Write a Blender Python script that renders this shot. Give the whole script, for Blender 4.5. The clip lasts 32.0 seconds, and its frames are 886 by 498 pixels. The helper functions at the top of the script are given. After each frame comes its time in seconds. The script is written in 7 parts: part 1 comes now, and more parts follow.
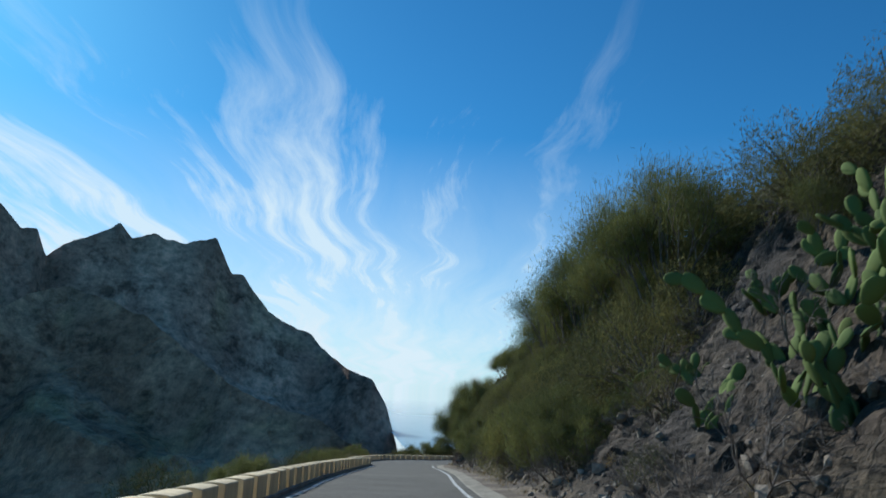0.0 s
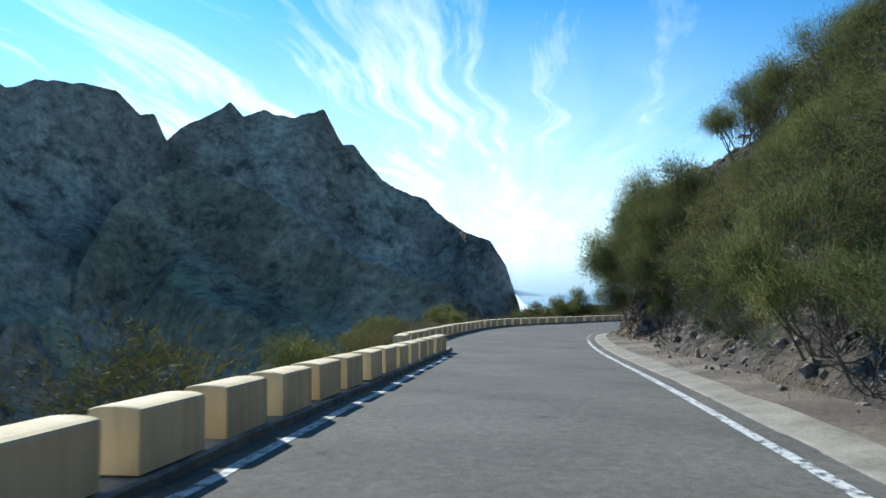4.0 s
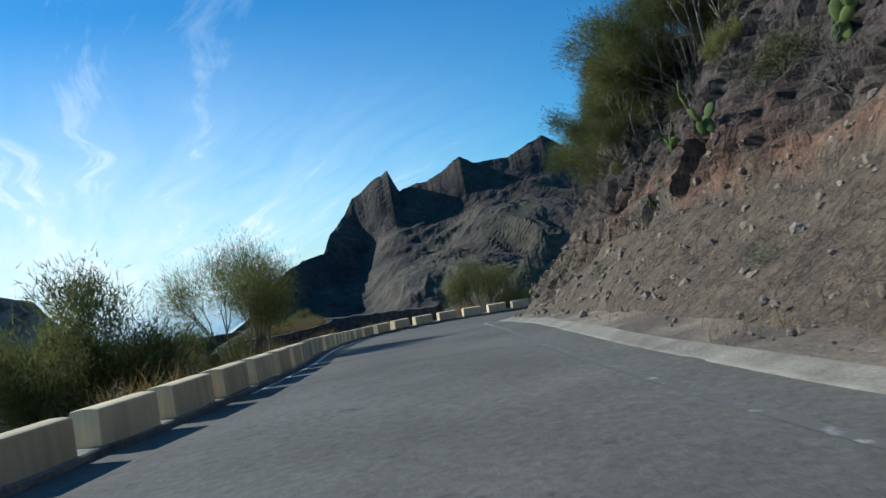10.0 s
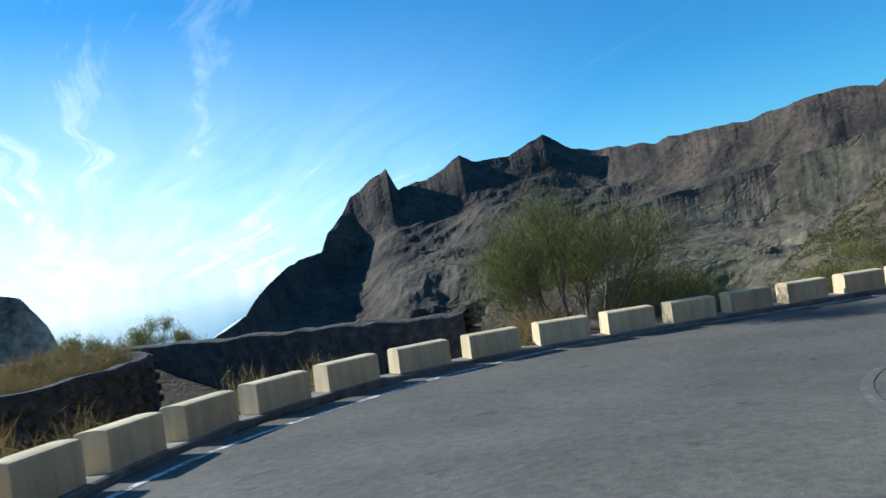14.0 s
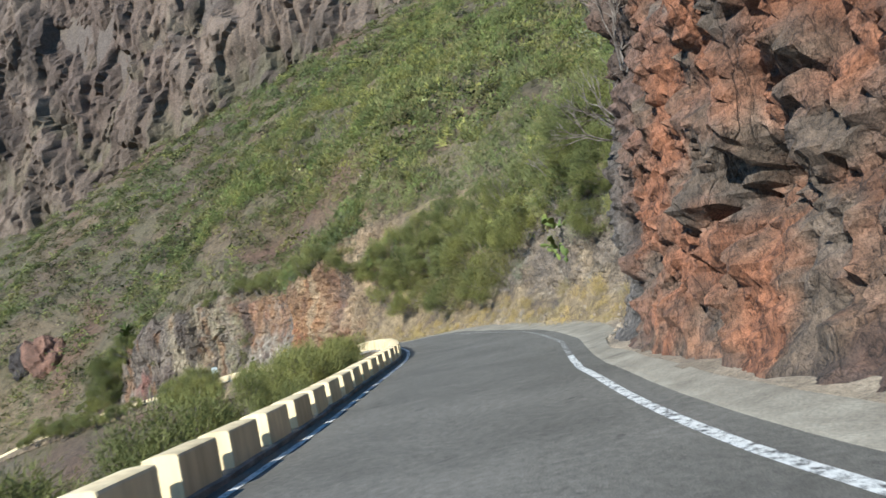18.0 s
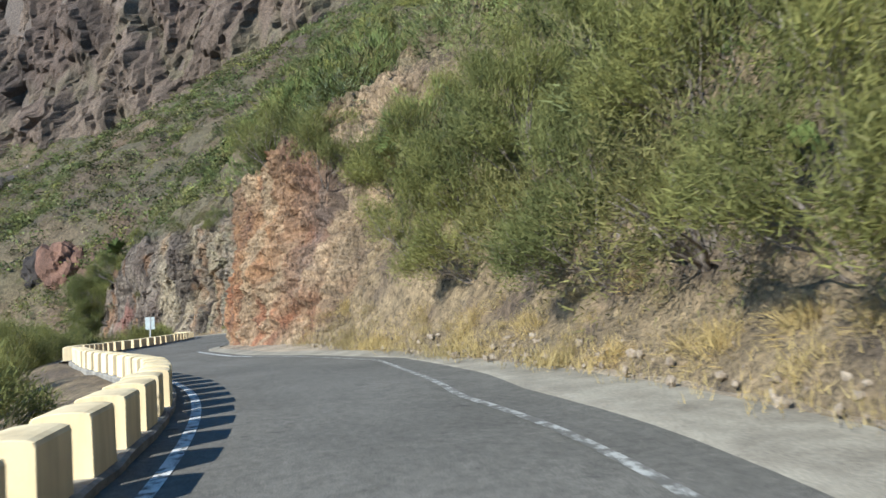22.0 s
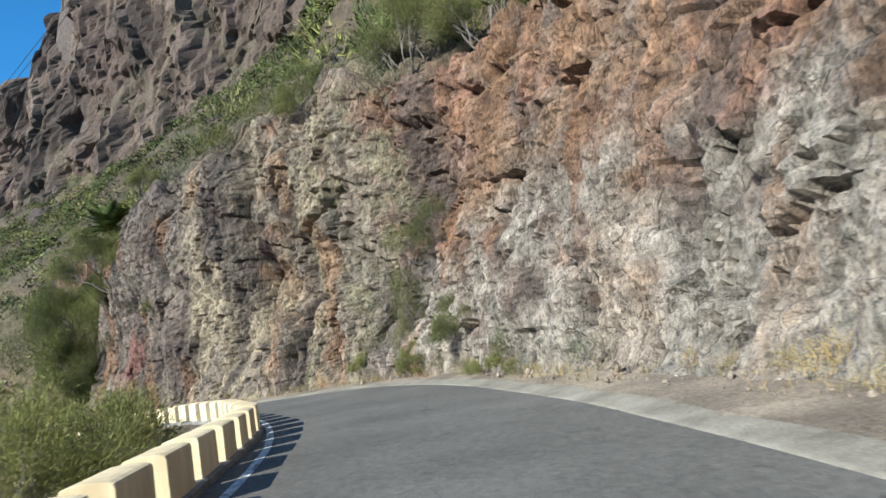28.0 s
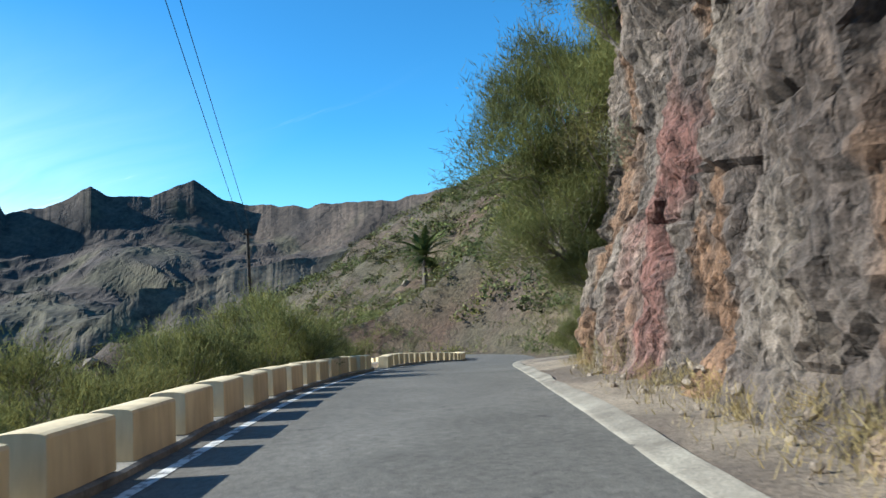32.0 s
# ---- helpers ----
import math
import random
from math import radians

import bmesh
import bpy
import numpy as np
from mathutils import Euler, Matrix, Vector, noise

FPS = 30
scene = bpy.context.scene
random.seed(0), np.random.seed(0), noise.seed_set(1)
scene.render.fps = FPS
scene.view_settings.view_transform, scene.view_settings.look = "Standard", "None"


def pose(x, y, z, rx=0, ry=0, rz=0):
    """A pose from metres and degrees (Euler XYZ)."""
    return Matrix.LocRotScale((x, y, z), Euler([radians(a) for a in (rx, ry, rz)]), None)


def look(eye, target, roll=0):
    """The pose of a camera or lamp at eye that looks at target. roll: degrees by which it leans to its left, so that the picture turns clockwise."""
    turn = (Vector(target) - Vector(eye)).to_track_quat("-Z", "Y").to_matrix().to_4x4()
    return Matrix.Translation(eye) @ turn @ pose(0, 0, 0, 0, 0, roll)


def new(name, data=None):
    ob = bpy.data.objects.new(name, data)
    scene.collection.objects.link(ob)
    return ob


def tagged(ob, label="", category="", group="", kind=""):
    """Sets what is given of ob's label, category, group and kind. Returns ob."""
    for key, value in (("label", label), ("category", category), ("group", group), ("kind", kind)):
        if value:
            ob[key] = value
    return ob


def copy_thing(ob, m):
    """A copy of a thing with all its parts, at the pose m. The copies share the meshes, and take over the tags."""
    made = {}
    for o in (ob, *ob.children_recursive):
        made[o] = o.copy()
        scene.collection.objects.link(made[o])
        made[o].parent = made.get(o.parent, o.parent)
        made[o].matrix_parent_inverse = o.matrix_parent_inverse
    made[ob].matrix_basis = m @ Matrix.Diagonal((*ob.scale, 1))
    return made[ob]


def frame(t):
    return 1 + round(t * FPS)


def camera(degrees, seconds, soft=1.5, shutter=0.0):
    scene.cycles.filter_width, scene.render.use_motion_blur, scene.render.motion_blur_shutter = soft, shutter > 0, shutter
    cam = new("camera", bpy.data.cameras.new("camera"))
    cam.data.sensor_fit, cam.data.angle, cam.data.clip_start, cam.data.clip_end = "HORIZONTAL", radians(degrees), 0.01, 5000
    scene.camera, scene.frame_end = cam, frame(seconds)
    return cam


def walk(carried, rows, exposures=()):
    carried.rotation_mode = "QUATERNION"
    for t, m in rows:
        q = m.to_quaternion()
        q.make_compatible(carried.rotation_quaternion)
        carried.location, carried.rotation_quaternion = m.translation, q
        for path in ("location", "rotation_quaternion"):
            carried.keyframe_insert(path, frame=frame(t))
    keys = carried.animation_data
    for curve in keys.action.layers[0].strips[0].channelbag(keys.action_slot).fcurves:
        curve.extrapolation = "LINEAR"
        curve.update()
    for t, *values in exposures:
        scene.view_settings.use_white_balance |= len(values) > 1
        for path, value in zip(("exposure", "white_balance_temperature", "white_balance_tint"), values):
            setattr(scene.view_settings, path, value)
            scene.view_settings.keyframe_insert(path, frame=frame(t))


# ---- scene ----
cam = camera(63.12, 32.0, soft=1.5, shutter=0.15)
PATH = [
    (0.0, pose(-0.000, 0.000, -0.000, 100.82, -2.54, -3.15)),
    (0.5, pose(-0.011, 4.318, -0.332, 94.56, 0.43, -4.60)),
    (1.0, pose(-0.052, 8.851, -0.705, 95.08, 2.85, -8.95)),
    (1.5, pose(-0.236, 13.462, -1.082, 93.44, 4.62, -2.70)),
    (2.0, pose(-0.292, 18.182, -1.458, 92.03, 2.18, 0.58)),
    (2.5, pose(-0.216, 23.006, -1.847, 89.33, -2.24, 4.99)),
    (3.0, pose(-0.023, 27.878, -2.239, 87.76, 1.61, 7.57)),
    (3.5, pose(0.151, 32.752, -2.627, 88.95, 1.09, 7.25)),
    (5.5, pose(0.567, 52.833, -4.465, 90.50, 0.24, 2.90)),
    (6.0, pose(0.497, 58.076, -4.952, 88.39, 1.26, 6.90)),
    (6.5, pose(0.660, 63.512, -5.480, 87.84, 1.72, 10.19)),
    (7.0, pose(0.890, 69.090, -5.985, 87.45, 2.06, 7.58)),
    (7.5, pose(1.380, 74.541, -6.415, 90.65, 4.66, -0.77)),
    (8.0, pose(1.728, 78.995, -6.838, 92.69, 6.45, -6.23)),
    (8.5, pose(2.500, 83.428, -7.241, 93.06, 7.95, -12.44)),
    (9.0, pose(3.536, 88.025, -7.600, 92.58, 8.54, -19.58)),
    (9.5, pose(4.775, 92.163, -8.002, 90.54, 9.55, -23.40)),
    (10.0, pose(6.280, 96.297, -8.353, 89.24, 10.08, -27.07)),
    (10.5, pose(7.861, 100.088, -8.635, 90.28, 9.02, -27.17)),
    (11.0, pose(9.379, 103.750, -8.830, 89.95, 8.39, -26.69)),
    (11.5, pose(10.916, 107.222, -9.070, 89.75, 7.03, -22.21)),
    (12.0, pose(12.494, 110.785, -9.403, 89.16, 5.64, -20.44)),
    (12.5, pose(14.170, 114.299, -9.757, 90.03, 5.76, -20.68)),
    (13.0, pose(15.792, 117.747, -10.110, 89.03, 6.92, -23.10)),
    (13.5, pose(17.323, 120.820, -10.435, 88.92, 9.07, -24.33)),
    (15.5, pose(23.379, 129.198, -11.602, 90.41, 5.21, -51.62)),
    (16.0, pose(25.615, 130.811, -11.911, 89.97, 4.47, -64.52)),
    (16.5, pose(28.167, 131.842, -12.189, 90.11, 7.29, -75.64)),
    (17.0, pose(31.087, 132.117, -12.376, 91.15, 8.91, -88.18)),
    (17.5, pose(34.056, 131.868, -12.535, 93.11, 11.11, -103.04)),
    (18.0, pose(37.318, 131.019, -12.658, 94.47, 12.04, -112.13)),
    (18.5, pose(40.482, 129.858, -12.760, 95.70, 11.09, -120.10)),
    (19.0, pose(44.007, 128.447, -12.863, 94.14, 8.90, -122.34)),
    (19.5, pose(47.731, 126.831, -12.940, 94.40, 7.17, -121.87)),
    (20.0, pose(51.767, 125.145, -13.043, 94.59, 6.54, -121.55)),
    (20.5, pose(55.825, 123.418, -13.115, 94.12, 5.98, -121.78)),
    (21.0, pose(60.268, 121.663, -13.108, 94.16, 4.78, -115.74)),
    (21.5, pose(64.747, 120.059, -12.995, 93.56, 3.73, -112.59)),
    (22.0, pose(69.279, 118.730, -12.922, 92.81, 3.11, -105.75)),
    (22.5, pose(73.832, 117.992, -12.973, 92.62, 1.19, -98.81)),
    (23.0, pose(78.275, 117.796, -13.098, 91.43, -1.74, -85.64)),
    (23.5, pose(82.485, 118.163, -13.293, 89.06, -2.80, -72.35)),
    (24.0, pose(86.508, 118.905, -13.404, 88.23, -4.81, -67.07)),
    (24.5, pose(90.427, 119.908, -13.422, 89.49, -2.24, -68.73)),
    (25.0, pose(94.686, 120.786, -13.540, 91.88, 2.63, -70.43)),
    (25.5, pose(99.319, 121.783, -13.773, 92.66, 7.97, -76.57)),
    (26.0, pose(104.048, 122.313, -14.025, 93.20, 11.15, -84.14)),
    (26.5, pose(108.701, 122.369, -14.265, 92.85, 9.71, -91.44)),
    (28.5, pose(129.563, 121.008, -14.914, 95.30, 8.36, -99.41)),
    (29.0, pose(134.387, 120.899, -15.104, 95.30, 8.39, -96.38)),
    (29.5, pose(138.969, 120.814, -15.282, 94.44, 6.97, -88.34)),
    (30.0, pose(143.367, 121.141, -15.420, 93.78, 5.57, -83.30)),
    (30.5, pose(147.218, 122.099, -15.566, 91.86, 3.84, -77.46)),
    (31.0, pose(150.865, 123.842, -15.763, 91.25, 2.90, -64.78)),
    (31.5, pose(154.008, 125.829, -15.989, 91.55, 2.26, -55.66)),
    (32.0, pose(157.174, 128.219, -16.271, 91.15, 2.64, -52.67)),
]
walk(cam, PATH, exposures=[(0.0, -0.3, 5950, 5), (3.0, 0.25, 5950, 5), (6.0, 0.3, 5950, 5), (8.0, 0.0, 5950, 5), (9.0, -0.25, 5950, 5), (10.0, -0.05, 5950, 5), (11.0, 0.1, 5950, 5), (13.5, 0.18, 5950, 5), (15.5, 0.55, 6150, 6), (20.0, 0.72, 6150, 6), (32.0, 0.75, 6150, 6)])

# ---- world and sun ----
SUN_AZ, SUN_EL = radians(35.0), radians(29.0)      # azimuth counted from +y towards -x
world = bpy.data.worlds.new("sky")
scene.world = world
world.use_nodes = True
wn, wl = world.node_tree.nodes, world.node_tree.links
wn.clear()


def wnode(kind, **values):
    n = wn.new(kind)
    for k, v in values.items():
        n.inputs[k].default_value = v
    return n


w_out, w_bg = wn.new("ShaderNodeOutputWorld"), wn.new("ShaderNodeBackground")
sky = wn.new("ShaderNodeTexSky")
sky.sky_type, sky.sun_disc = "NISHITA", False
sky.sun_elevation, sky.sun_rotation = SUN_EL, -SUN_AZ
sky.altitude, sky.air_density, sky.dust_density, sky.ozone_density = 600, 1.0, 0.4, 3.0
w_bg.inputs["Strength"].default_value = 0.112
geo = wn.new("ShaderNodeTexCoord")
sep = wn.new("ShaderNodeSeparateXYZ")
wl.new(geo.outputs["Generated"], sep.inputs[0])


def wmath(op, a, b=None, clamp=False):
    n = wn.new("ShaderNodeMath")
    n.operation, n.use_clamp = op, clamp
    for i, v in enumerate((a, b)):
        if v is None:
            continue
        if isinstance(v, (int, float)):
            n.inputs[i].default_value = v
        else:
            wl.new(v, n.inputs[i])
    return n.outputs[0]


# cirrus: the direction laid out on a high flat layer
zc = wmath("ADD", wmath("MAXIMUM", sep.outputs["Z"], 0.0), 0.10)
cu, cv = wmath("DIVIDE", sep.outputs["X"], zc), wmath("DIVIDE", sep.outputs["Y"], zc)
comb = wn.new("ShaderNodeCombineXYZ")
wl.new(cu, comb.inputs[0]), wl.new(cv, comb.inputs[1])
warp = wnode("ShaderNodeTexNoise", Scale=0.6, Detail=2.0, Roughness=0.5)
wl.new(comb.outputs[0], warp.inputs["Vector"])
vm = wn.new("ShaderNodeVectorMath")
vm.operation = "SCALE"
wl.new(warp.outputs["Color"], vm.inputs[0])
vm.inputs["Scale"].default_value = 0.85
va = wn.new("ShaderNodeVectorMath")
wl.new(comb.outputs[0], va.inputs[0]), wl.new(vm.outputs[0], va.inputs[1])
mp = wn.new("ShaderNodeMapping")
mp.inputs["Rotation"].default_value = (0, 0, radians(-4))
mp.inputs["Scale"].default_value = (3.4, 0.40, 1.0)
wl.new(va.outputs[0], mp.inputs["Vector"])
streak = wnode("ShaderNodeTexNoise", Scale=1.0, Detail=9.0, Roughness=0.62, Distortion=0.2)
wl.new(mp.outputs[0], streak.inputs["Vector"])
# more of it towards the coast, where it thickens to a milky bank low over the sea
toward = wmath("ADD", wmath("MULTIPLY", sep.outputs["X"], -0.30), wmath("MULTIPLY", sep.outputs["Y"], 0.95))
low = wmath("SUBTRACT", 1.0, wmath("MULTIPLY", sep.outputs["Z"], 1.7), clamp=True)
cover = wmath("MULTIPLY", wmath("POWER", wmath("MULTIPLY", wmath("SUBTRACT", toward, 0.3), 1.45, clamp=True), 1.6), low)
thr = wmath("SUBTRACT", 0.64, wmath("MULTIPLY", cover, 0.36))
dens = wmath("MULTIPLY", wmath("SUBTRACT", streak.outputs["Fac"], thr), 5.0, clamp=True)
dens = wmath("MULTIPLY", dens, wmath("MULTIPLY", cover, 1.7, clamp=True))
bank_low = wmath("SUBTRACT", 1.15, wmath("MULTIPLY", wmath("ABSOLUTE", sep.outputs["Z"]), 3.4), clamp=True)
mouth = wmath("POWER", wmath("MULTIPLY", wmath("SUBTRACT", toward, 0.45), 2.0, clamp=True), 1.8)
veil = wmath("MULTIPLY", wmath("ADD", wmath("MULTIPLY", streak.outputs["Fac"], 1.1), 0.25), wmath("MULTIPLY", wmath("POWER", bank_low, 1.2), mouth))
rim_haze = wmath("MULTIPLY", wmath("POWER", wmath("SUBTRACT", 1.0, wmath("MULTIPLY", wmath("ABSOLUTE", sep.outputs["Z"]), 5.0), clamp=True), 1.5), wmath("MULTIPLY", wmath("SUBTRACT", toward, 0.1), 0.8, clamp=True))
dens = wmath("MAXIMUM", wmath("MULTIPLY", dens, 0.9), wmath("MAXIMUM", wmath("MULTIPLY", veil, 1.15), wmath("MULTIPLY", rim_haze, 0.5)))
deep = wn.new("ShaderNodeMixRGB")
deep.blend_type = "MULTIPLY"
deep.inputs["Fac"].default_value = 1.0
deep.inputs["Color2"].default_value = (0.30, 0.85, 1.14, 1)
wl.new(sky.outputs[0], deep.inputs["Color1"])
cmix = wn.new("ShaderNodeMixRGB")
cmix.inputs["Color2"].default_value = (8.3, 9.3, 9.8, 1)
wl.new(dens, cmix.inputs["Fac"]), wl.new(deep.outputs[0], cmix.inputs["Color1"])
wl.new(cmix.outputs[0], w_bg.inputs["Color"]), wl.new(w_bg.outputs[0], w_out.inputs[0])

sun = new("sun", bpy.data.lights.new("sun", "SUN"))
sun.data.energy, sun.data.angle, sun.data.color = 5.0, radians(0.55), (1.0, 0.97, 0.90)
sun.matrix_world = look((0, 0, 0), (math.sin(SUN_AZ) * math.cos(SUN_EL), -math.cos(SUN_AZ) * math.cos(SUN_EL), -math.sin(SUN_EL)))


# ---- materials ----
def material(name, rough=0.9, metal=0.0):
    m = bpy.data.materials.new(name)
    m.use_nodes = True
    n = m.node_tree.nodes
    n["Principled BSDF"].inputs["Roughness"].default_value = rough
    n["Principled BSDF"].inputs["Metallic"].default_value = metal
    return m, n, m.node_tree.links, n["Principled BSDF"]


def tex(n, l, kind, scale, coords="Object", stretch=None, **values):
    t = n.new(kind)
    c = n.new("ShaderNodeTexCoord") if coords == "Object" else n.new("ShaderNodeNewGeometry")
    out = c.outputs["Object" if coords == "Object" else "Position"]
    if stretch:
        mpn = n.new("ShaderNodeMapping")
        mpn.inputs["Scale"].default_value = stretch
        l.new(out, mpn.inputs["Vector"])
        out = mpn.outputs[0]
    l.new(out, t.inputs["Vector"])
    t.inputs["Scale"].default_value = scale
    for k, v in values.items():
        t.inputs[k].default_value = v
    return t


def ramp(n, l, source, stops):
    r = n.new("ShaderNodeValToRGB")
    e = r.color_ramp.elements
    while len(e) < len(stops):
        e.new(0.5)
    for el, (p, c) in zip(e, stops):
        el.position, el.color = p, (*c, 1) if len(c) == 3 else c
    l.new(source, r.inputs[0])
    return r.outputs[0]


def mixc(n, l, fac, a, b, blend="MIX"):
    m = n.new("ShaderNodeMixRGB")
    m.blend_type = blend
    for sock, v in zip(m.inputs, (fac, a, b)):
        if isinstance(v, (int, float)):
            sock.default_value = v
        elif isinstance(v, tuple):
            sock.default_value = (*v, 1)
        else:
            l.new(v, sock)
    return m.outputs[0]


def bump(n, l, bsdf, height, strength, dist=0.02):
    b = n.new("ShaderNodeBump")
    b.inputs["Strength"].default_value, b.inputs["Distance"].default_value = strength, dist
    l.new(height, b.inputs["Height"])
    l.new(b.outputs[0], bsdf.inputs["Normal"])


def surface(name, dark, mid, light, scale=3.0, rough=0.9, relief=0.4, dist=0.02, fine=40.0, coords="Position"):
    """A matt surface with variation at two scales."""
    m, n, l, b = material(name, rough)
    big = tex(n, l, "ShaderNodeTexNoise", scale, coords, Detail=6.0, Roughness=0.62)
    small = tex(n, l, "ShaderNodeTexNoise", fine, coords, Detail=4.0, Roughness=0.6)
    c = ramp(n, l, big.outputs["Fac"], [(0.3, dark), (0.5, mid), (0.72, light)])
    g = ramp(n, l, small.outputs["Fac"], [(0.25, (0.62, 0.62, 0.62)), (0.75, (1.3, 1.3, 1.3))])
    l.new(mixc(n, l, 1.0, c, g, "MULTIPLY"), b.inputs["Base Color"])
    bump(n, l, b, small.outputs["Fac"], relief, dist)
    return m


def tinted(name, attribute, fine=9.0, rough=0.92, relief=0.7, dist=0.06, cracks=2.6, stretch=(1, 1, 1), crack=0.5, tone=0.72):
    """Rock and soil whose kind is laid down on the mesh, broken up by grain, cracks and stains."""
    m, n, l, b = material(name, rough)
    at = n.new("ShaderNodeAttribute")
    at.attribute_name = attribute
    big = tex(n, l, "ShaderNodeTexNoise", 0.9, "Position", Detail=5.0, Roughness=0.6)
    small = tex(n, l, "ShaderNodeTexNoise", fine, "Position", stretch, Detail=7.0, Roughness=0.66)
    c = mixc(n, l, 1.0, mixc(n, l, 1.0, at.outputs["Color"], (tone, tone, tone), "MULTIPLY"), ramp(n, l, big.outputs["Fac"], [(0.3, (0.74, 0.72, 0.70)), (0.7, (1.2, 1.18, 1.16))]), "MULTIPLY")
    c = mixc(n, l, 1.0, c, ramp(n, l, small.outputs["Fac"], [(0.28, (0.5, 0.48, 0.46)), (0.5, (0.95, 0.95, 0.95)), (0.75, (1.5, 1.47, 1.45))]), "MULTIPLY")
    pits = tex(n, l, "ShaderNodeTexNoise", fine * 3.1, "Position", stretch, Detail=5.0, Roughness=0.72)
    c = mixc(n, l, 1.0, c, ramp(n, l, pits.outputs["Fac"], [(0.34, (0.42, 0.4, 0.38)), (0.46, (1, 1, 1)), (0.7, (1.22, 1.22, 1.22))]), "MULTIPLY")
    grit = tex(n, l, "ShaderNodeTexNoise", fine * 11, "Position", Detail=3.0, Roughness=0.7)
    c = mixc(n, l, 1.0, c, ramp(n, l, grit.outputs["Fac"], [(0.32, (0.55, 0.54, 0.53)), (0.5, (1, 1, 1)), (0.68, (1.4, 1.38, 1.36))]), "MULTIPLY")
    # hair cracks where the grain's folds pass through zero, dark stain and crevice shade in one
    fold = n.new("ShaderNodeMath")
    fold.operation = "SUBTRACT"
    seams = tex(n, l, "ShaderNodeTexNoise", cracks, "Position", stretch, Detail=6.0, Roughness=0.55, Distortion=0.4)
    l.new(seams.outputs["Fac"], fold.inputs[0])
    fold.inputs[1].default_value = 0.5
    gap = n.new("ShaderNodeMath")
    gap.operation = "ABSOLUTE"
    l.new(fold.outputs[0], gap.inputs[0])
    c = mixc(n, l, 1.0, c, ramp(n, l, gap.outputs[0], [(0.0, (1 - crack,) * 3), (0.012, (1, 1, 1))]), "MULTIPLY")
    if crack > 0.3:
        # a finer net of cracks between the large ones, darkened the same way
        hair = tex(n, l, "ShaderNodeTexNoise", cracks * 3.4, "Position", stretch, Detail=5.0, Roughness=0.6, Distortion=0.6)
        off = n.new("ShaderNodeMath")
        off.operation = "SUBTRACT"
        l.new(hair.outputs["Fac"], off.inputs[0])
        off.inputs[1].default_value = 0.5
        size = n.new("ShaderNodeMath")
        size.operation = "ABSOLUTE"
        l.new(off.outputs[0], size.inputs[0])
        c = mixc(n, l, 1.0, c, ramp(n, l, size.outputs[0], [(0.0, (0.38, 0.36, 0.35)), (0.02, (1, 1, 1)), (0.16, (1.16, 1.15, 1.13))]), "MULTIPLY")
    l.new(c, b.inputs["Base Color"])
    h = mixc(n, l, 0.45, small.outputs["Fac"], pits.outputs["Fac"])
    h = mixc(n, l, 1.0, h, ramp(n, l, gap.outputs[0], [(0.0, (0.55, 0.55, 0.55)), (0.03, (1, 1, 1))]), "MULTIPLY")
    bump(n, l, b, h, relief, dist)
    return m


def foliage(name, dark, light, rough=0.6, translucent=0.14, clumped=False):
    m, n, l, b = material(name, max(rough, 0.85))
    b.inputs["Specular IOR Level"].default_value = 0.15
    isl = n.new("ShaderNodeNewGeometry")
    info = n.new("ShaderNodeObjectInfo")
    big = tex(n, l, "ShaderNodeTexNoise", 0.35, "Position", Detail=3.0)
    c = ramp(n, l, isl.outputs["Random Per Island"], [(0.0, dark), (1.0, light)])
    c = mixc(n, l, 1.0, c, ramp(n, l, big.outputs["Fac"], [(0.35, (0.54, 0.57, 0.56)), (0.65, (0.98, 0.96, 0.82))]), "MULTIPLY")
    c = mixc(n, l, 0.5, c, mixc(n, l, 1.0, c, ramp(n, l, info.outputs["Random"], [(0.0, (0.75, 0.8, 0.8)), (1.0, (1.3, 1.2, 1.0))]), "MULTIPLY"))
    if clumped:
        own = n.new("ShaderNodeAttribute")
        own.attribute_name = "tint"
        c = mixc(n, l, 1.0, mixc(n, l, 1.0, c, own.outputs["Color"], "MULTIPLY"), (2.0, 2.0, 2.0), "MULTIPLY")
    l.new(c, b.inputs["Base Color"])
    t = n.new("ShaderNodeBsdfTranslucent")
    l.new(c, t.inputs["Color"])
    mx = n.new("ShaderNodeMixShader")
    mx.inputs[0].default_value = translucent
    l.new(b.outputs[0], mx.inputs[1]), l.new(t.outputs[0], mx.inputs[2])
    l.new(mx.outputs[0], n["Material Output"].inputs[0])
    return m


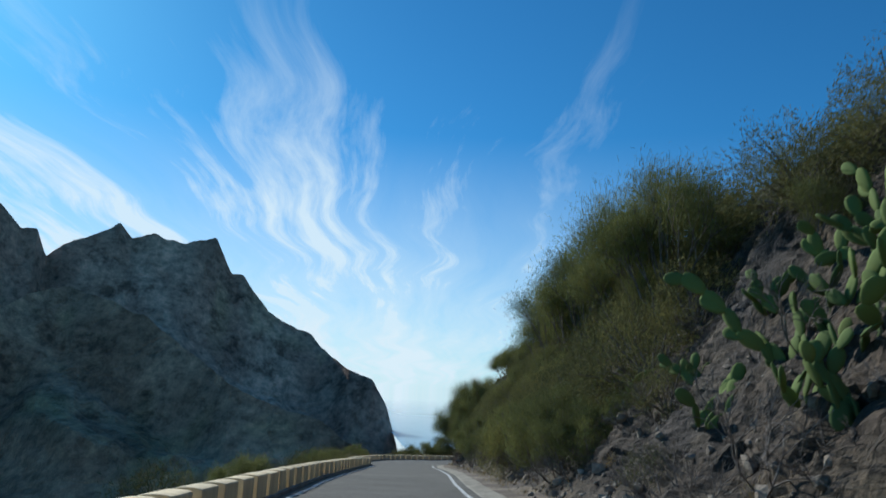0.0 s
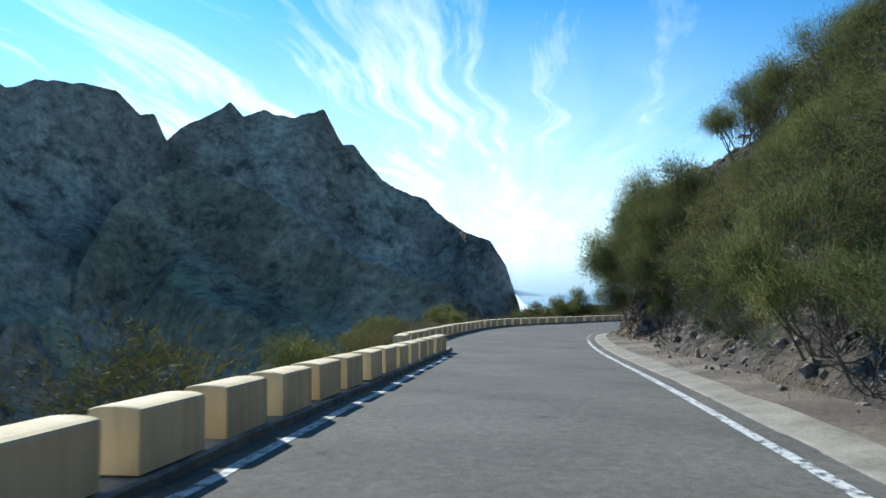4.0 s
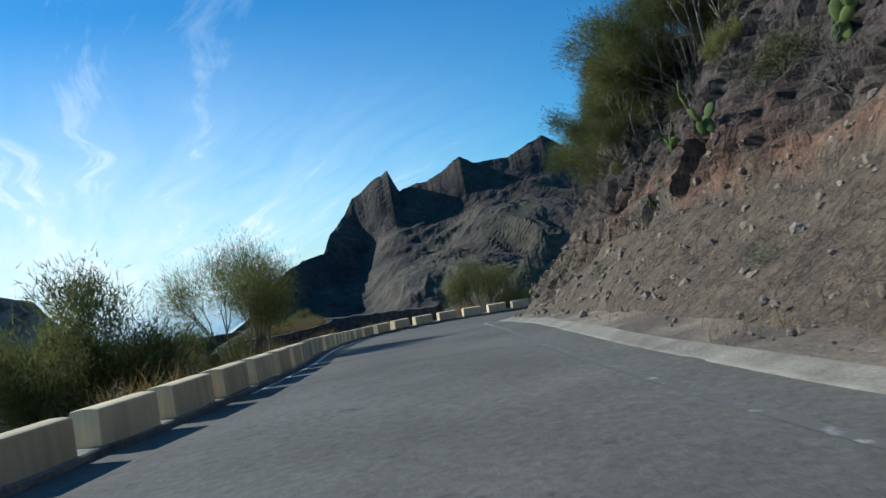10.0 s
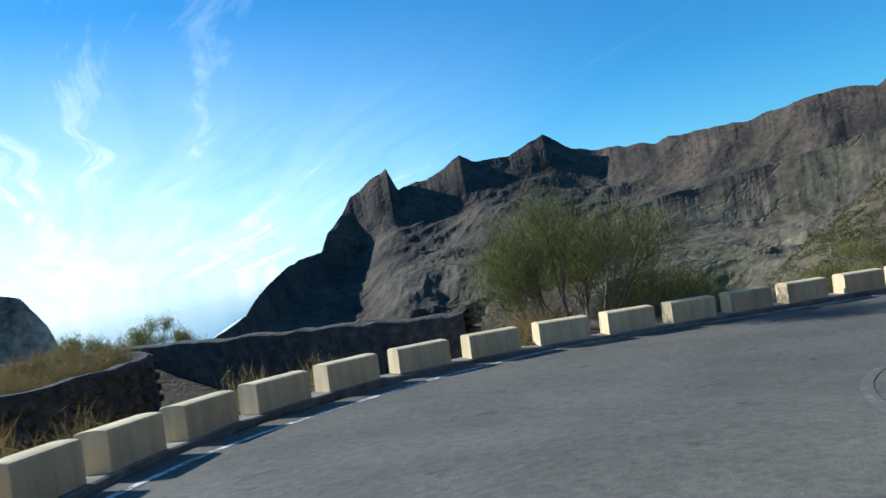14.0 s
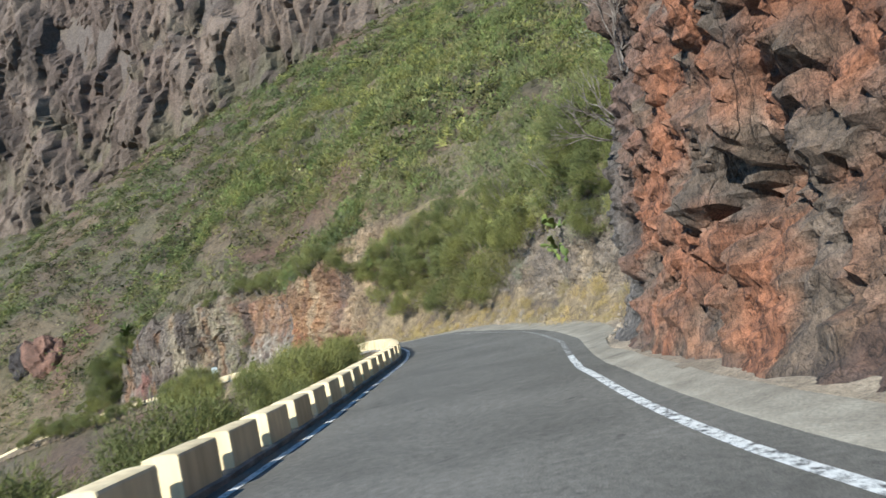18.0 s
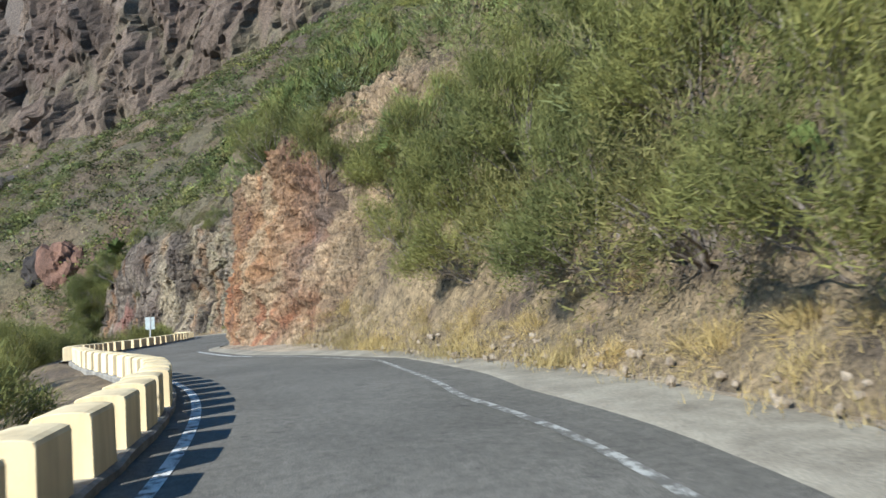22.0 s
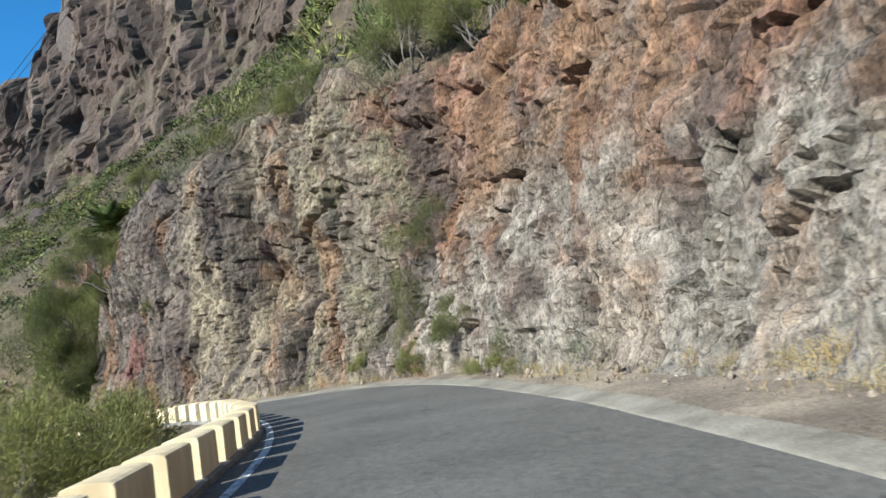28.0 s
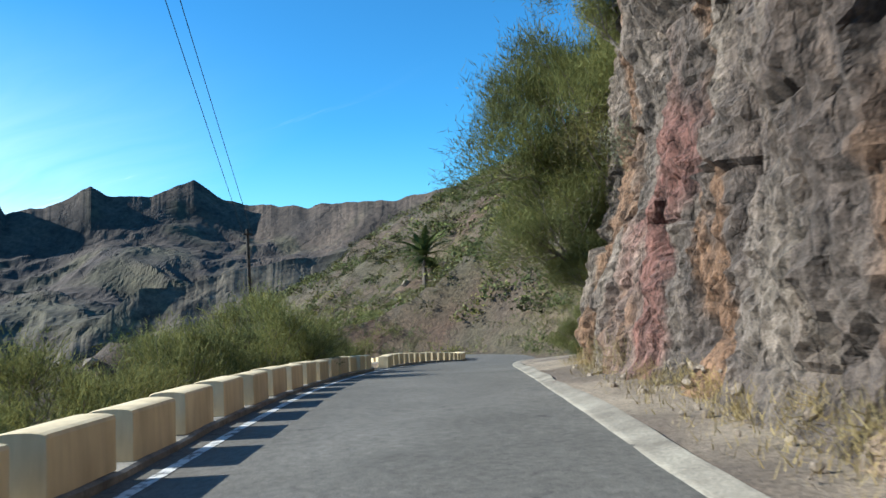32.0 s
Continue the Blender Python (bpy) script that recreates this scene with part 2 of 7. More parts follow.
def asphalt_material():
    m, n, l, b = material("asphalt", 0.97)
    b.inputs["Specular IOR Level"].default_value = 0.25
    grain = tex(n, l, "ShaderNodeTexNoise", 85, "Position", Detail=3.0, Roughness=0.7)
    patch = tex(n, l, "ShaderNodeTexNoise", 0.4, "Position", Detail=5.0, Roughness=0.6)
    mid = tex(n, l, "ShaderNodeTexNoise", 9.0, "Position", Detail=5.0, Roughness=0.7)
    blot = tex(n, l, "ShaderNodeTexNoise", 1.5, "Position", (1, 1, 1), Detail=5.0, Roughness=0.72)
    c = ramp(n, l, patch.outputs["Fac"], [(0.3, (0.112, 0.103, 0.088)), (0.52, (0.143, 0.132, 0.113)), (0.75, (0.18, 0.166, 0.142))])
    c = mixc(n, l, 1.0, c, ramp(n, l, grain.outputs["Fac"], [(0.3, (0.5, 0.5, 0.5)), (0.7, (1.55, 1.55, 1.55))]), "MULTIPLY")
    c = mixc(n, l, 1.0, c, ramp(n, l, mid.outputs["Fac"], [(0.3, (0.72, 0.72, 0.72)), (0.7, (1.25, 1.25, 1.25))]), "MULTIPLY")
    c = mixc(n, l, 1.0, c, ramp(n, l, blot.outputs["Fac"], [(0.30, (0.5, 0.5, 0.51)), (0.38, (1, 1, 1))]), "MULTIPLY")
    l.new(c, b.inputs["Base Color"])
    bump(n, l, b, grain.outputs["Fac"], 0.5, 0.006)
    return m


def paint_material(name, colour, base, wear=0.45, scale=7.0):
    """Paint worn through to what lies beneath."""
    m, n, l, b = material(name, 0.8)
    big = tex(n, l, "ShaderNodeTexNoise", scale, "Position", Detail=8.0, Roughness=0.72)
    f = ramp(n, l, big.outputs["Fac"], [(wear - 0.06, (0, 0, 0)), (wear + 0.05, (1, 1, 1))])
    small = tex(n, l, "ShaderNodeTexNoise", 30, "Position", Detail=4.0)
    p = mixc(n, l, 1.0, colour, ramp(n, l, small.outputs["Fac"], [(0.3, (0.82, 0.82, 0.82)), (0.7, (1.08, 1.08, 1.08))]), "MULTIPLY")
    l.new(mixc(n, l, f, base, p), b.inputs["Base Color"])
    bump(n, l, b, small.outputs["Fac"], 0.2, 0.004)
    return m


def block_material():
    """Cream masonry paint, greyed and streaked, chipped in places."""
    m, n, l, b = material("cream_paint", 0.85)
    info = n.new("ShaderNodeObjectInfo")
    big = tex(n, l, "ShaderNodeTexNoise", 1.6, "Position", Detail=5.0, Roughness=0.6)
    run = tex(n, l, "ShaderNodeTexNoise", 5.0, "Position", (1, 1, 0.12), Detail=5.0, Roughness=0.6)
    fine = tex(n, l, "ShaderNodeTexNoise", 45, "Position", Detail=3.0)
    chip = tex(n, l, "ShaderNodeTexNoise", 6.5, "Position", Detail=8.0, Roughness=0.75)
    c = ramp(n, l, big.outputs["Fac"], [(0.3, (0.76, 0.60, 0.36)), (0.7, (0.86, 0.71, 0.45))])
    c = mixc(n, l, 0.6, c, mixc(n, l, 1.0, c, ramp(n, l, run.outputs["Fac"], [(0.35, (0.72, 0.68, 0.62)), (0.6, (1.08, 1.08, 1.08))]), "MULTIPLY"))
    c = mixc(n, l, 1.0, c, ramp(n, l, info.outputs["Random"], [(0.0, (0.86, 0.85, 0.84)), (1.0, (1.08, 1.06, 1.04))]), "MULTIPLY")
    f = ramp(n, l, chip.outputs["Fac"], [(0.70, (0, 0, 0)), (0.74, (1, 1, 1))])
    c = mixc(n, l, f, c, (0.3, 0.26, 0.21))
    l.new(c, b.inputs["Base Color"])
    bump(n, l, b, fine.outputs["Fac"], 0.35, 0.006)
    return m


def sea_material():
    m, n, l, b = material("sea_water", 0.45)
    wv = tex(n, l, "ShaderNodeTexNoise", 0.05, "Position", (1, 1, 1), Detail=6.0, Roughness=0.7)
    l.new(ramp(n, l, wv.outputs["Fac"], [(0.35, (0.27, 0.44, 0.53)), (0.7, (0.33, 0.51, 0.60))]), b.inputs["Base Color"])
    bump(n, l, b, wv.outputs["Fac"], 0.5, 3.0)
    # alpha laid down on the mesh imitates haze over the far water
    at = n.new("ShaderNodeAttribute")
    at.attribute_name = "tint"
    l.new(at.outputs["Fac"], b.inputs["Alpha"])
    return m


ASPHALT = asphalt_material()
WHITE_LINE = paint_material("worn_white_line", (0.72, 0.71, 0.67), (0.08, 0.078, 0.074), 0.47, 9.0)
FAINT_LINE = paint_material("rubbed_white_line", (0.46, 0.45, 0.41), (0.13, 0.121, 0.105), 0.54, 6.0)
GHOST_LINE = paint_material("almost_gone_white_line", (0.36, 0.35, 0.32), (0.13, 0.121, 0.105), 0.62, 5.0)
CONCRETE = surface("weathered_concrete", (0.17, 0.145, 0.11), (0.28, 0.245, 0.19), (0.38, 0.34, 0.265), 1.3, 0.9, 0.5, 0.01, 30)
PLINTH = surface("footing_concrete", (0.12, 0.11, 0.10), (0.24, 0.22, 0.19), (0.36, 0.33, 0.28), 2.2, 0.9, 0.5, 0.015, 25)
CREAM = block_material()
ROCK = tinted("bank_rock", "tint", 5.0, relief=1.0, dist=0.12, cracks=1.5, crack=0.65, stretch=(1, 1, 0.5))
SOILBED = tinted("dusty_soil", "tint", 14.0, relief=0.8, dist=0.03, cracks=3.0, crack=0.08)
HILL = tinted("hill_soil", "tint", 1.6, relief=1.0, dist=0.5, cracks=0.4, crack=0.15)
MOUNT = tinted("mountain_rock", "tint", 0.006, relief=0.7, dist=8.0, cracks=0.008, crack=0.0, tone=1.0)
STONE = surface("dark_wall_stone", (0.035, 0.032, 0.03), (0.075, 0.068, 0.062), (0.14, 0.125, 0.11), 4.0, 0.95, 0.8, 0.03, 22)
BOULDER = surface("loose_rock", (0.15, 0.115, 0.085), (0.27, 0.215, 0.16), (0.42, 0.35, 0.27), 3.0, 0.95, 0.8, 0.03, 20)
SEA = sea_material()
BROOM = foliage("broom_twigs", (0.15, 0.165, 0.065), (0.33, 0.33, 0.14), translucent=0.3)
DARKLEAF = foliage("dark_shrub_leaves", (0.13, 0.13, 0.06), (0.28, 0.265, 0.125), translucent=0.3)
PINE = foliage("feathery_tree_needles", (0.12, 0.14, 0.06), (0.28, 0.29, 0.125), translucent=0.3)
OLIVE = foliage("olive_shrub_leaves", (0.115, 0.12, 0.05), (0.25, 0.235, 0.10))
BROOM_MASS = foliage("broom_thicket_twigs", (0.16, 0.175, 0.085), (0.30, 0.305, 0.155), clumped=True)
OLIVE_MASS = foliage("olive_thicket_leaves", (0.085, 0.09, 0.045), (0.18, 0.178, 0.085), clumped=True)
DARK_MASS = foliage("dark_thicket_leaves", (0.045, 0.05, 0.026), (0.10, 0.10, 0.05), clumped=True)
GREY_MASS = foliage("grey_thicket_twigs", (0.15, 0.145, 0.11), (0.29, 0.28, 0.22), clumped=True)
GREY = foliage("grey_shrub_leaves", (0.16, 0.17, 0.12), (0.30, 0.31, 0.24))
DRY = foliage("dry_grass", (0.34, 0.25, 0.12), (0.56, 0.44, 0.24), 0.8)
CACTUS = foliage("cactus_pads", (0.11, 0.16, 0.05), (0.24, 0.30, 0.12), 0.5, 0.05)
PALMLEAF = foliage("palm_fronds", (0.06, 0.09, 0.03), (0.13, 0.16, 0.06))
BARK = surface("grey_bark", (0.06, 0.05, 0.04), (0.16, 0.13, 0.11), (0.32, 0.28, 0.24), 8.0, 0.95, 0.6, 0.01, 60, "Object")
POLEWOOD = surface("tarred_pole", (0.03, 0.025, 0.02), (0.06, 0.05, 0.04), (0.1, 0.085, 0.07), 6.0, 0.9, 0.4, 0.01, 60, "Object")
METAL = surface("galvanised_steel", (0.34, 0.35, 0.36), (0.45, 0.46, 0.47), (0.55, 0.56, 0.57), 6.0, 0.5, 0.1, 0.002, 60, "Object")
SIGNWHITE = surface("white_sign_film", (0.62, 0.62, 0.60), (0.72, 0.72, 0.70), (0.78, 0.78, 0.77), 5.0, 0.5, 0.05, 0.001, 60, "Object")
SIGNYELLOW = surface("yellow_sign_film", (0.72, 0.42, 0.03), (0.82, 0.50, 0.04), (0.88, 0.56, 0.06), 5.0, 0.5, 0.05, 0.001, 60, "Object")
SIGNBACK = surface("sign_back_aluminium", (0.38, 0.44, 0.44), (0.47, 0.53, 0.53), (0.58, 0.63, 0.63), 5.0, 0.5, 0.05, 0.001, 60, "Object")
INK = surface("black_ink", (0.012, 0.012, 0.012), (0.018, 0.018, 0.018), (0.03, 0.03, 0.03), 9.0, 0.6, 0.0, 0.001, 60, "Object")
WALLPINK = surface("painted_house_wall", (0.45, 0.3, 0.24), (0.6, 0.45, 0.38), (0.7, 0.6, 0.52), 1.0, 0.9, 0.2, 0.01, 20)
ROOFTILE = surface("house_roof_tiles", (0.25, 0.1, 0.06), (0.36, 0.16, 0.1), (0.45, 0.24, 0.16), 1.0, 0.9, 0.4, 0.02, 12)


# ---- noise and mesh helpers ----
def rnd(ix, iy, iz, seed):
    h = (ix.astype(np.int64) * 374761393 + iy.astype(np.int64) * 668265263 + iz.astype(np.int64) * 2147483647 + seed * 974711) & 0xFFFFFFFF
    h = ((h ^ (h >> 13)) * 1274126177) & 0xFFFFFFFF
    h = ((h ^ (h >> 16)) * 2246822519) & 0xFFFFFFFF
    return ((h ^ (h >> 15)) & 0xFFFFFF) / float(0xFFFFFF)


def vnoise(p, seed=0):
    """Smooth value noise, -1 to 1, at points p (n x 3)."""
    i = np.floor(p)
    f = p - i
    f = f * f * (3 - 2 * f)
    i = i.astype(np.int64)
    out = 0.0
    for dx in (0, 1):
        for dy in (0, 1):
            for dz in (0, 1):
                w = (f[:, 0] if dx else 1 - f[:, 0]) * (f[:, 1] if dy else 1 - f[:, 1]) * (f[:, 2] if dz else 1 - f[:, 2])
                out = out + w * rnd(i[:, 0] + dx, i[:, 1] + dy, i[:, 2] + dz, seed)
    return out * 2 - 1


def fbm(p, octaves=4, seed=0, gain=0.5):
    out, a = 0.0, 1.0
    for k in range(octaves):
        out = out + a * vnoise(p * 2.03 ** k + 17.3 * k, seed + k)
        a *= gain
    return out


def ridged(p, octaves=4, seed=0):
    out, a = 0.0, 1.0
    for k in range(octaves):
        out = out + a * (1 - np.abs(vnoise(p * 2.1 ** k + 9.1 * k, seed + k)))
        a *= 0.5
    return out / 1.9


def cells(p, seed=0, box_shaped=False):
    """Nearest cell point: distance, a random number of that cell, and how near its edge is."""
    i = np.floor(p).astype(np.int64)
    d1, d2, cid = np.full(len(p), 9.0), np.full(len(p), 9.0), np.zeros(len(p))
    for dx in (-1, 0, 1):
        for dy in (-1, 0, 1):
            for dz in (-1, 0, 1):
                q = i + np.array((dx, dy, dz))
                c = np.stack([q[:, k] + rnd(q[:, 0], q[:, 1], q[:, 2], seed + 11 * k + 1) for k in range(3)], 1)
                d = np.abs(p - c).max(1) if box_shaped else np.linalg.norm(p - c, axis=1)
                r = rnd(q[:, 0], q[:, 1], q[:, 2], seed + 77)
                near = d < d1
                d2 = np.where(near, d1, np.minimum(d2, d))
                cid = np.where(near, r, cid)
                d1 = np.where(near, d, d1)
    return d1, cid, d2 - d1


def mesh_from(name, verts, faces, mat, smooth=False, tint=None):
    me = bpy.data.meshes.new(name)
    verts, faces = np.asarray(verts, np.float32), np.asarray(faces, np.int32)
    k = faces.shape[1]
    me.vertices.add(len(verts)), me.loops.add(faces.size), me.polygons.add(len(faces))
    me.vertices.foreach_set("co", verts.ravel())
    me.loops.foreach_set("vertex_index", faces.ravel())
    me.polygons.foreach_set("loop_start", np.arange(0, faces.size, k, dtype=np.int32))
    me.polygons.foreach_set("use_smooth", np.broadcast_to(smooth, len(faces)))
    if tint is not None:
        at = me.color_attributes.new("tint", "FLOAT_COLOR", "POINT")
        at.data.foreach_set("color", np.hstack([np.clip(tint, 0.005, 1), np.ones((len(tint), 1))]).astype(np.float32).ravel())
    me.update(calc_edges=True)
    me.materials.append(mat)
    return me


def grid_faces(nu, nv):
    a = (np.arange(nu - 1)[:, None] * nv + np.arange(nv - 1)[None]).ravel()
    return np.stack([a, a + nv, a + nv + 1, a + 1], 1)


def part(name, bm, mat, parent=None, label="", smooth=False):
    me = bpy.data.meshes.new(name)
    if smooth:
        for f in bm.faces:
            f.smooth = True
    bm.to_mesh(me)
    bm.free()
    me.materials.append(mat)
    ob = new(name, me)
    ob.parent = parent
    return tagged(ob, label)


def child(name, me, parent, label=""):
    ob = new(name, me)
    ob.parent = parent
    return tagged(ob, label)


def box(bm, lo, hi, m=None):
    r = bmesh.ops.create_cube(bm, size=1.0)
    c, s = (Vector(lo) + Vector(hi)) / 2, Vector(hi) - Vector(lo)
    bmesh.ops.transform(bm, verts=r["verts"], matrix=(m or Matrix()) @ Matrix.Translation(c) @ Matrix.Diagonal((*s, 1)))
    return r["verts"]


def tube(bm, pts, radii, sides=6):
    """A tapered tube along points."""
    rings = []
    for k, p in enumerate(pts):
        p = Vector(p)
        d = (Vector(pts[min(k + 1, len(pts) - 1)]) - Vector(pts[max(k - 1, 0)])).normalized()
        u = d.orthogonal().normalized()
        w = d.cross(u)
        rings.append([bm.verts.new(p + radii[k] * (u * math.cos(a) + w * math.sin(a))) for a in [2 * math.pi * j / sides for j in range(sides)]])
    for a, b in zip(rings, rings[1:]):
        for j in range(sides):
            bm.faces.new((a[j], a[(j + 1) % sides], b[(j + 1) % sides], b[j]))
    bm.faces.new(rings[-1])
    bm.faces.new(rings[0][::-1])


# ---- the road's line: points every 12.5 m, and what lies beside it ----
ROAD = np.array([
    (0.3, -24.0, 0.62), (0.2, -11.5, -0.32), (0.0, 1.0, -1.36), (-0.2, 13.5, -2.36), (-0.1, 26.0, -3.37), (0.3, 38.5, -4.43), (0.5, 51.0, -5.58),
    (0.7, 63.5, -6.75), (1.5, 75.9, -7.83), (3.6, 88.2, -8.91), (7.8, 100.0, -9.90), (12.8, 111.5, -10.75), (18.6, 122.5, -11.95), (27.0, 131.3, -13.34),
    (39.2, 130.3, -14.00), (50.7, 125.6, -14.30), (62.3, 120.9, -14.34), (74.4, 118.0, -14.28), (86.8, 119.0, -14.68), (99.0, 121.7, -15.04),
    (111.5, 122.2, -15.63), (124.0, 121.4, -16.02), (136.4, 120.9, -16.46), (148.7, 122.8, -16.93), (159.1, 129.7, -17.73), (169.0, 137.2, -18.79),
    (179.1, 144.5, -20.21), (189.8, 151.0, -21.77), (201.0, 156.5, -23.39), (211.1, 163.9, -24.76), (218.2, 173.8, -26.10), (222.4, 185.4, -27.42),
    (220.8, 194.5, -28.5), (214.5, 201.5, -29.6), (204.5, 205.5, -30.8), (193.5, 209.8, -32.2), (183.0, 215.8, -33.6)])


def spline(points, step):
    """A smooth line through points, and its stations."""
    p = np.asarray(points, float)
    p = np.vstack([2 * p[0] - p[1], p, 2 * p[-1] - p[-2]])
    out = []
    for a, b, c, d in zip(p, p[1:], p[2:], p[3:]):
        n = max(2, int(np.linalg.norm(c - b) / (step * 0.25)))
        t = np.linspace(0, 1, n, endpoint=False)[:, None]
        out.append(0.5 * (2 * b + (c - a) * t + (2 * a - 5 * b + 4 * c - d) * t ** 2 + (3 * b - a - 3 * c + d) * t ** 3))
    out = np.vstack(out + [p[-2:-1]])
    s = np.r_[0, np.cumsum(np.linalg.norm(np.diff(out[:, :2], axis=0), axis=1))]
    ss = np.arange(0, s[-1], step)
    return ss, np.stack([np.interp(ss, s, out[:, k]) for k in range(out.shape[1])], 1)


S, RP = spline(ROAD, 0.5)
RT = np.gradient(RP[:, :2], axis=0)
RT /= np.linalg.norm(RT, axis=1)[:, None]
RN = np.stack([-RT[:, 1], RT[:, 0]], 1)            # to the valley side


def at(s, d):
    """World x, y and road height at station s and offset d (positive: valley side)."""
    x = np.interp(s, S, RP[:, 0]) + d * np.interp(s, S, RN[:, 0])
    y = np.interp(s, S, RP[:, 1]) + d * np.interp(s, S, RN[:, 1])
    return x, y, np.interp(s, S, RP[:, 2])


def station(xy):
    """Station and offset of world points."""
    s, d = np.zeros(len(xy)), np.zeros(len(xy))
    for a in range(0, len(xy), 4000):
        q = xy[a:a + 4000, None] - RP[None, ::2, :2]
        k = (q ** 2).sum(2).argmin(1)
        v = q[np.arange(len(k)), k]
        side = (v * RN[::2][k]).sum(1)
        s[a:a + 4000] = S[::2][k]
        d[a:a + 4000] = np.sign(side) * np.linalg.norm(v, axis=1)
    return s, d


def table(rows):
    r = np.array(rows, float)
    return lambda s, k=1: np.interp(s, r[:, 0], r[:, k])


# inner edge of the valley-side barrier
BAR_A = [(-2.55, -24), (-2.65, 0), (-2.8, 15), (-2.8, 27), (-2.6, 35), (-2.42, 45), (-2.3, 55), (-2.2, 63)]
BAR_B = [(-3.7, 62), (-3.6, 70), (-3.1, 79), (-2.3, 87), (-0.7, 93.4), (1.9, 99.3), (5.0, 104.6), (8.2, 109.1), (10.6, 113.6), (13.0, 119.8), (14.0, 122.0),
         (15.5, 125.4), (16.7, 128.3), (17.6, 130.3), (18.6, 132.2), (19.7, 133.8), (21.3, 135.3), (23.4, 136.3), (26.0, 136.6), (28.2, 136.3), (30.6, 135.85), (32.4, 135.5), (34.3, 135.1), (36.5, 134.5),
         (39.4, 133.65), (43.3, 132.05), (49.5, 129.15), (55.5, 126.45), (60.0, 124.3), (63.7, 122.5), (67.0, 121.3), (71.5, 120.2), (78.0, 119.65), (84.0, 120.1), (88.7, 121.45), (91.6, 122.45), (93.5, 123.0), (95.2, 123.45), (97.5, 124.05)]
BAR_C = [(98.7, 124.6), (100.9, 124.95), (102.4, 125.1), (105.2, 125.2), (109.0, 125.4), (112.6, 125.3), (116.4, 124.65), (120.9, 123.95), (126.0, 123.4), (132.0, 123.0), (138.8, 122.85),
         (141.5, 123.25), (145.0, 124.3), (150.2, 127.0), (156.3, 131.25), (158.8, 133.1), (160.3, 134.3), (163.3, 136.8), (167.1, 139.8), (171.0, 142.7), (177.5, 147.3)]
BAR_D = [(180.0, 148.8), (188.3, 153.8), (199.5, 159.3), (208.8, 166.0), (215.4, 175.3), (218.9, 186.0), (217.6, 192.6), (212.6, 198.8), (203.4, 202.7), (192.2, 207.0), (181.6, 213.3)]


def barrier_offset():
    pts = np.vstack([spline(b, 0.5)[1] for b in (BAR_A, BAR_B, BAR_C, BAR_D)])
    s, d = station(pts)
    o = np.argsort(s)
    return s[o], d[o]


BS, BD = barrier_offset()


BS, BD = np.arange(0, S[-1], 1.0), np.interp(np.arange(0, S[-1], 1.0), BS, BD)
BD = np.where(BS < 84, BD, np.convolve(np.pad(BD, 4, mode="edge"), np.ones(9) / 9, "valid"))


def left_edge(s):
    return np.interp(s, BS, BD)


right_line = table([(0, 2.3), (40, 2.2), (75, 2.4), (95, 2.3), (110, 2.2), (122, 2.6), (135, 2.4), (146, 2.4), (154, 1.8), (161, 2.2), (175, 2.3), (186, 2.3), (193, 3.0), (201, 3.1),
                    (208, 2.0), (216, 2.0), (224, 3.4), (228, 2.6), (231, 1.5), (237, 1.4), (242, 1.7), (250, 2.4), (265, 2.7), (280, 3.0), (287, 2.7), (292, 2.15), (296, 1.5), (303, 1.3), (330, 1.9)])
# foot of the bank: distance, lower rise and its angle, upper rise and its angle, roughness
bank = table([(0, 4.1, 1.0, 40, 8, 56, .35), (60, 4.1, 1.0, 40, 8, 56, .35), (85, 4.1, 1.0, 40, 7, 60, .4), (97, 4.2, .8, 50, 7, 68, .5), (104, 3.5, .9, 50, 7, 70, .55), (111, 4.1, 2.0, 34, 5, 60, .45),
              (120, 4.2, 2.3, 33, 5, 58, .4), (135, 4.3, 2.1, 33, 6, 62, .5), (146, 4.1, 1.9, 36, 6, 60, .5), (154, 3.3, 1.6, 40, 6, 56, .45), (163, 3.4, 1.4, 42, 6, 58, .45), (170, 3.8, 1.0, 50, 8, 72, .5),
              (176, 3.4, .5, 60, 9, 82, .6), (188, 3.4, .5, 62, 9, 83, .6), (191, 3.9, .5, 60, 8, 80, .5), (194, 5.4, .7, 26, 6, 60, .4), (198, 5.0, .8, 34, 6, 62, .45), (203, 4.3, .8, 46, 6, 66, .5), (209, 4.1, .8, 48, 7, 60, .45), (216, 4.3, .9, 36, 9, 56, .35),
              (226, 4.6, .8, 36, 9.5, 60, .35), (231, 4.0, .5, 60, 9, 66, .5), (235, 3.2, .4, 75, 7.2, 86, .6), (242, 2.9, .4, 70, 6.5, 82, .6), (248, 4.2, .5, 60, 8, 74, .5), (256, 5.0, .6, 52, 8.5, 72, .5), (262, 5.3, .6, 52, 9, 73, .55), (268, 5.0, .6, 56, 9, 74, .55),
              (275, 4.6, .6, 60, 9, 76, .6), (286, 4.6, .6, 62, 10, 85, .6), (291, 4.0, .6, 62, 12, 85, .65), (296, 3.2, .6, 62, 12, 84, .65), (301, 2.6, .5, 62, 12, 84, .6), (309, 3.0, .6, 66, 12, 83, .6), (316, 3.4, .6, 66, 9, 82, .55), (320, 4.0, .8, 56, 7, 66, .5), (328, 4.8, 1.0, 46, 6, 52, .4), (360, 5.5, 1.0, 40, 6, 46, .4)])


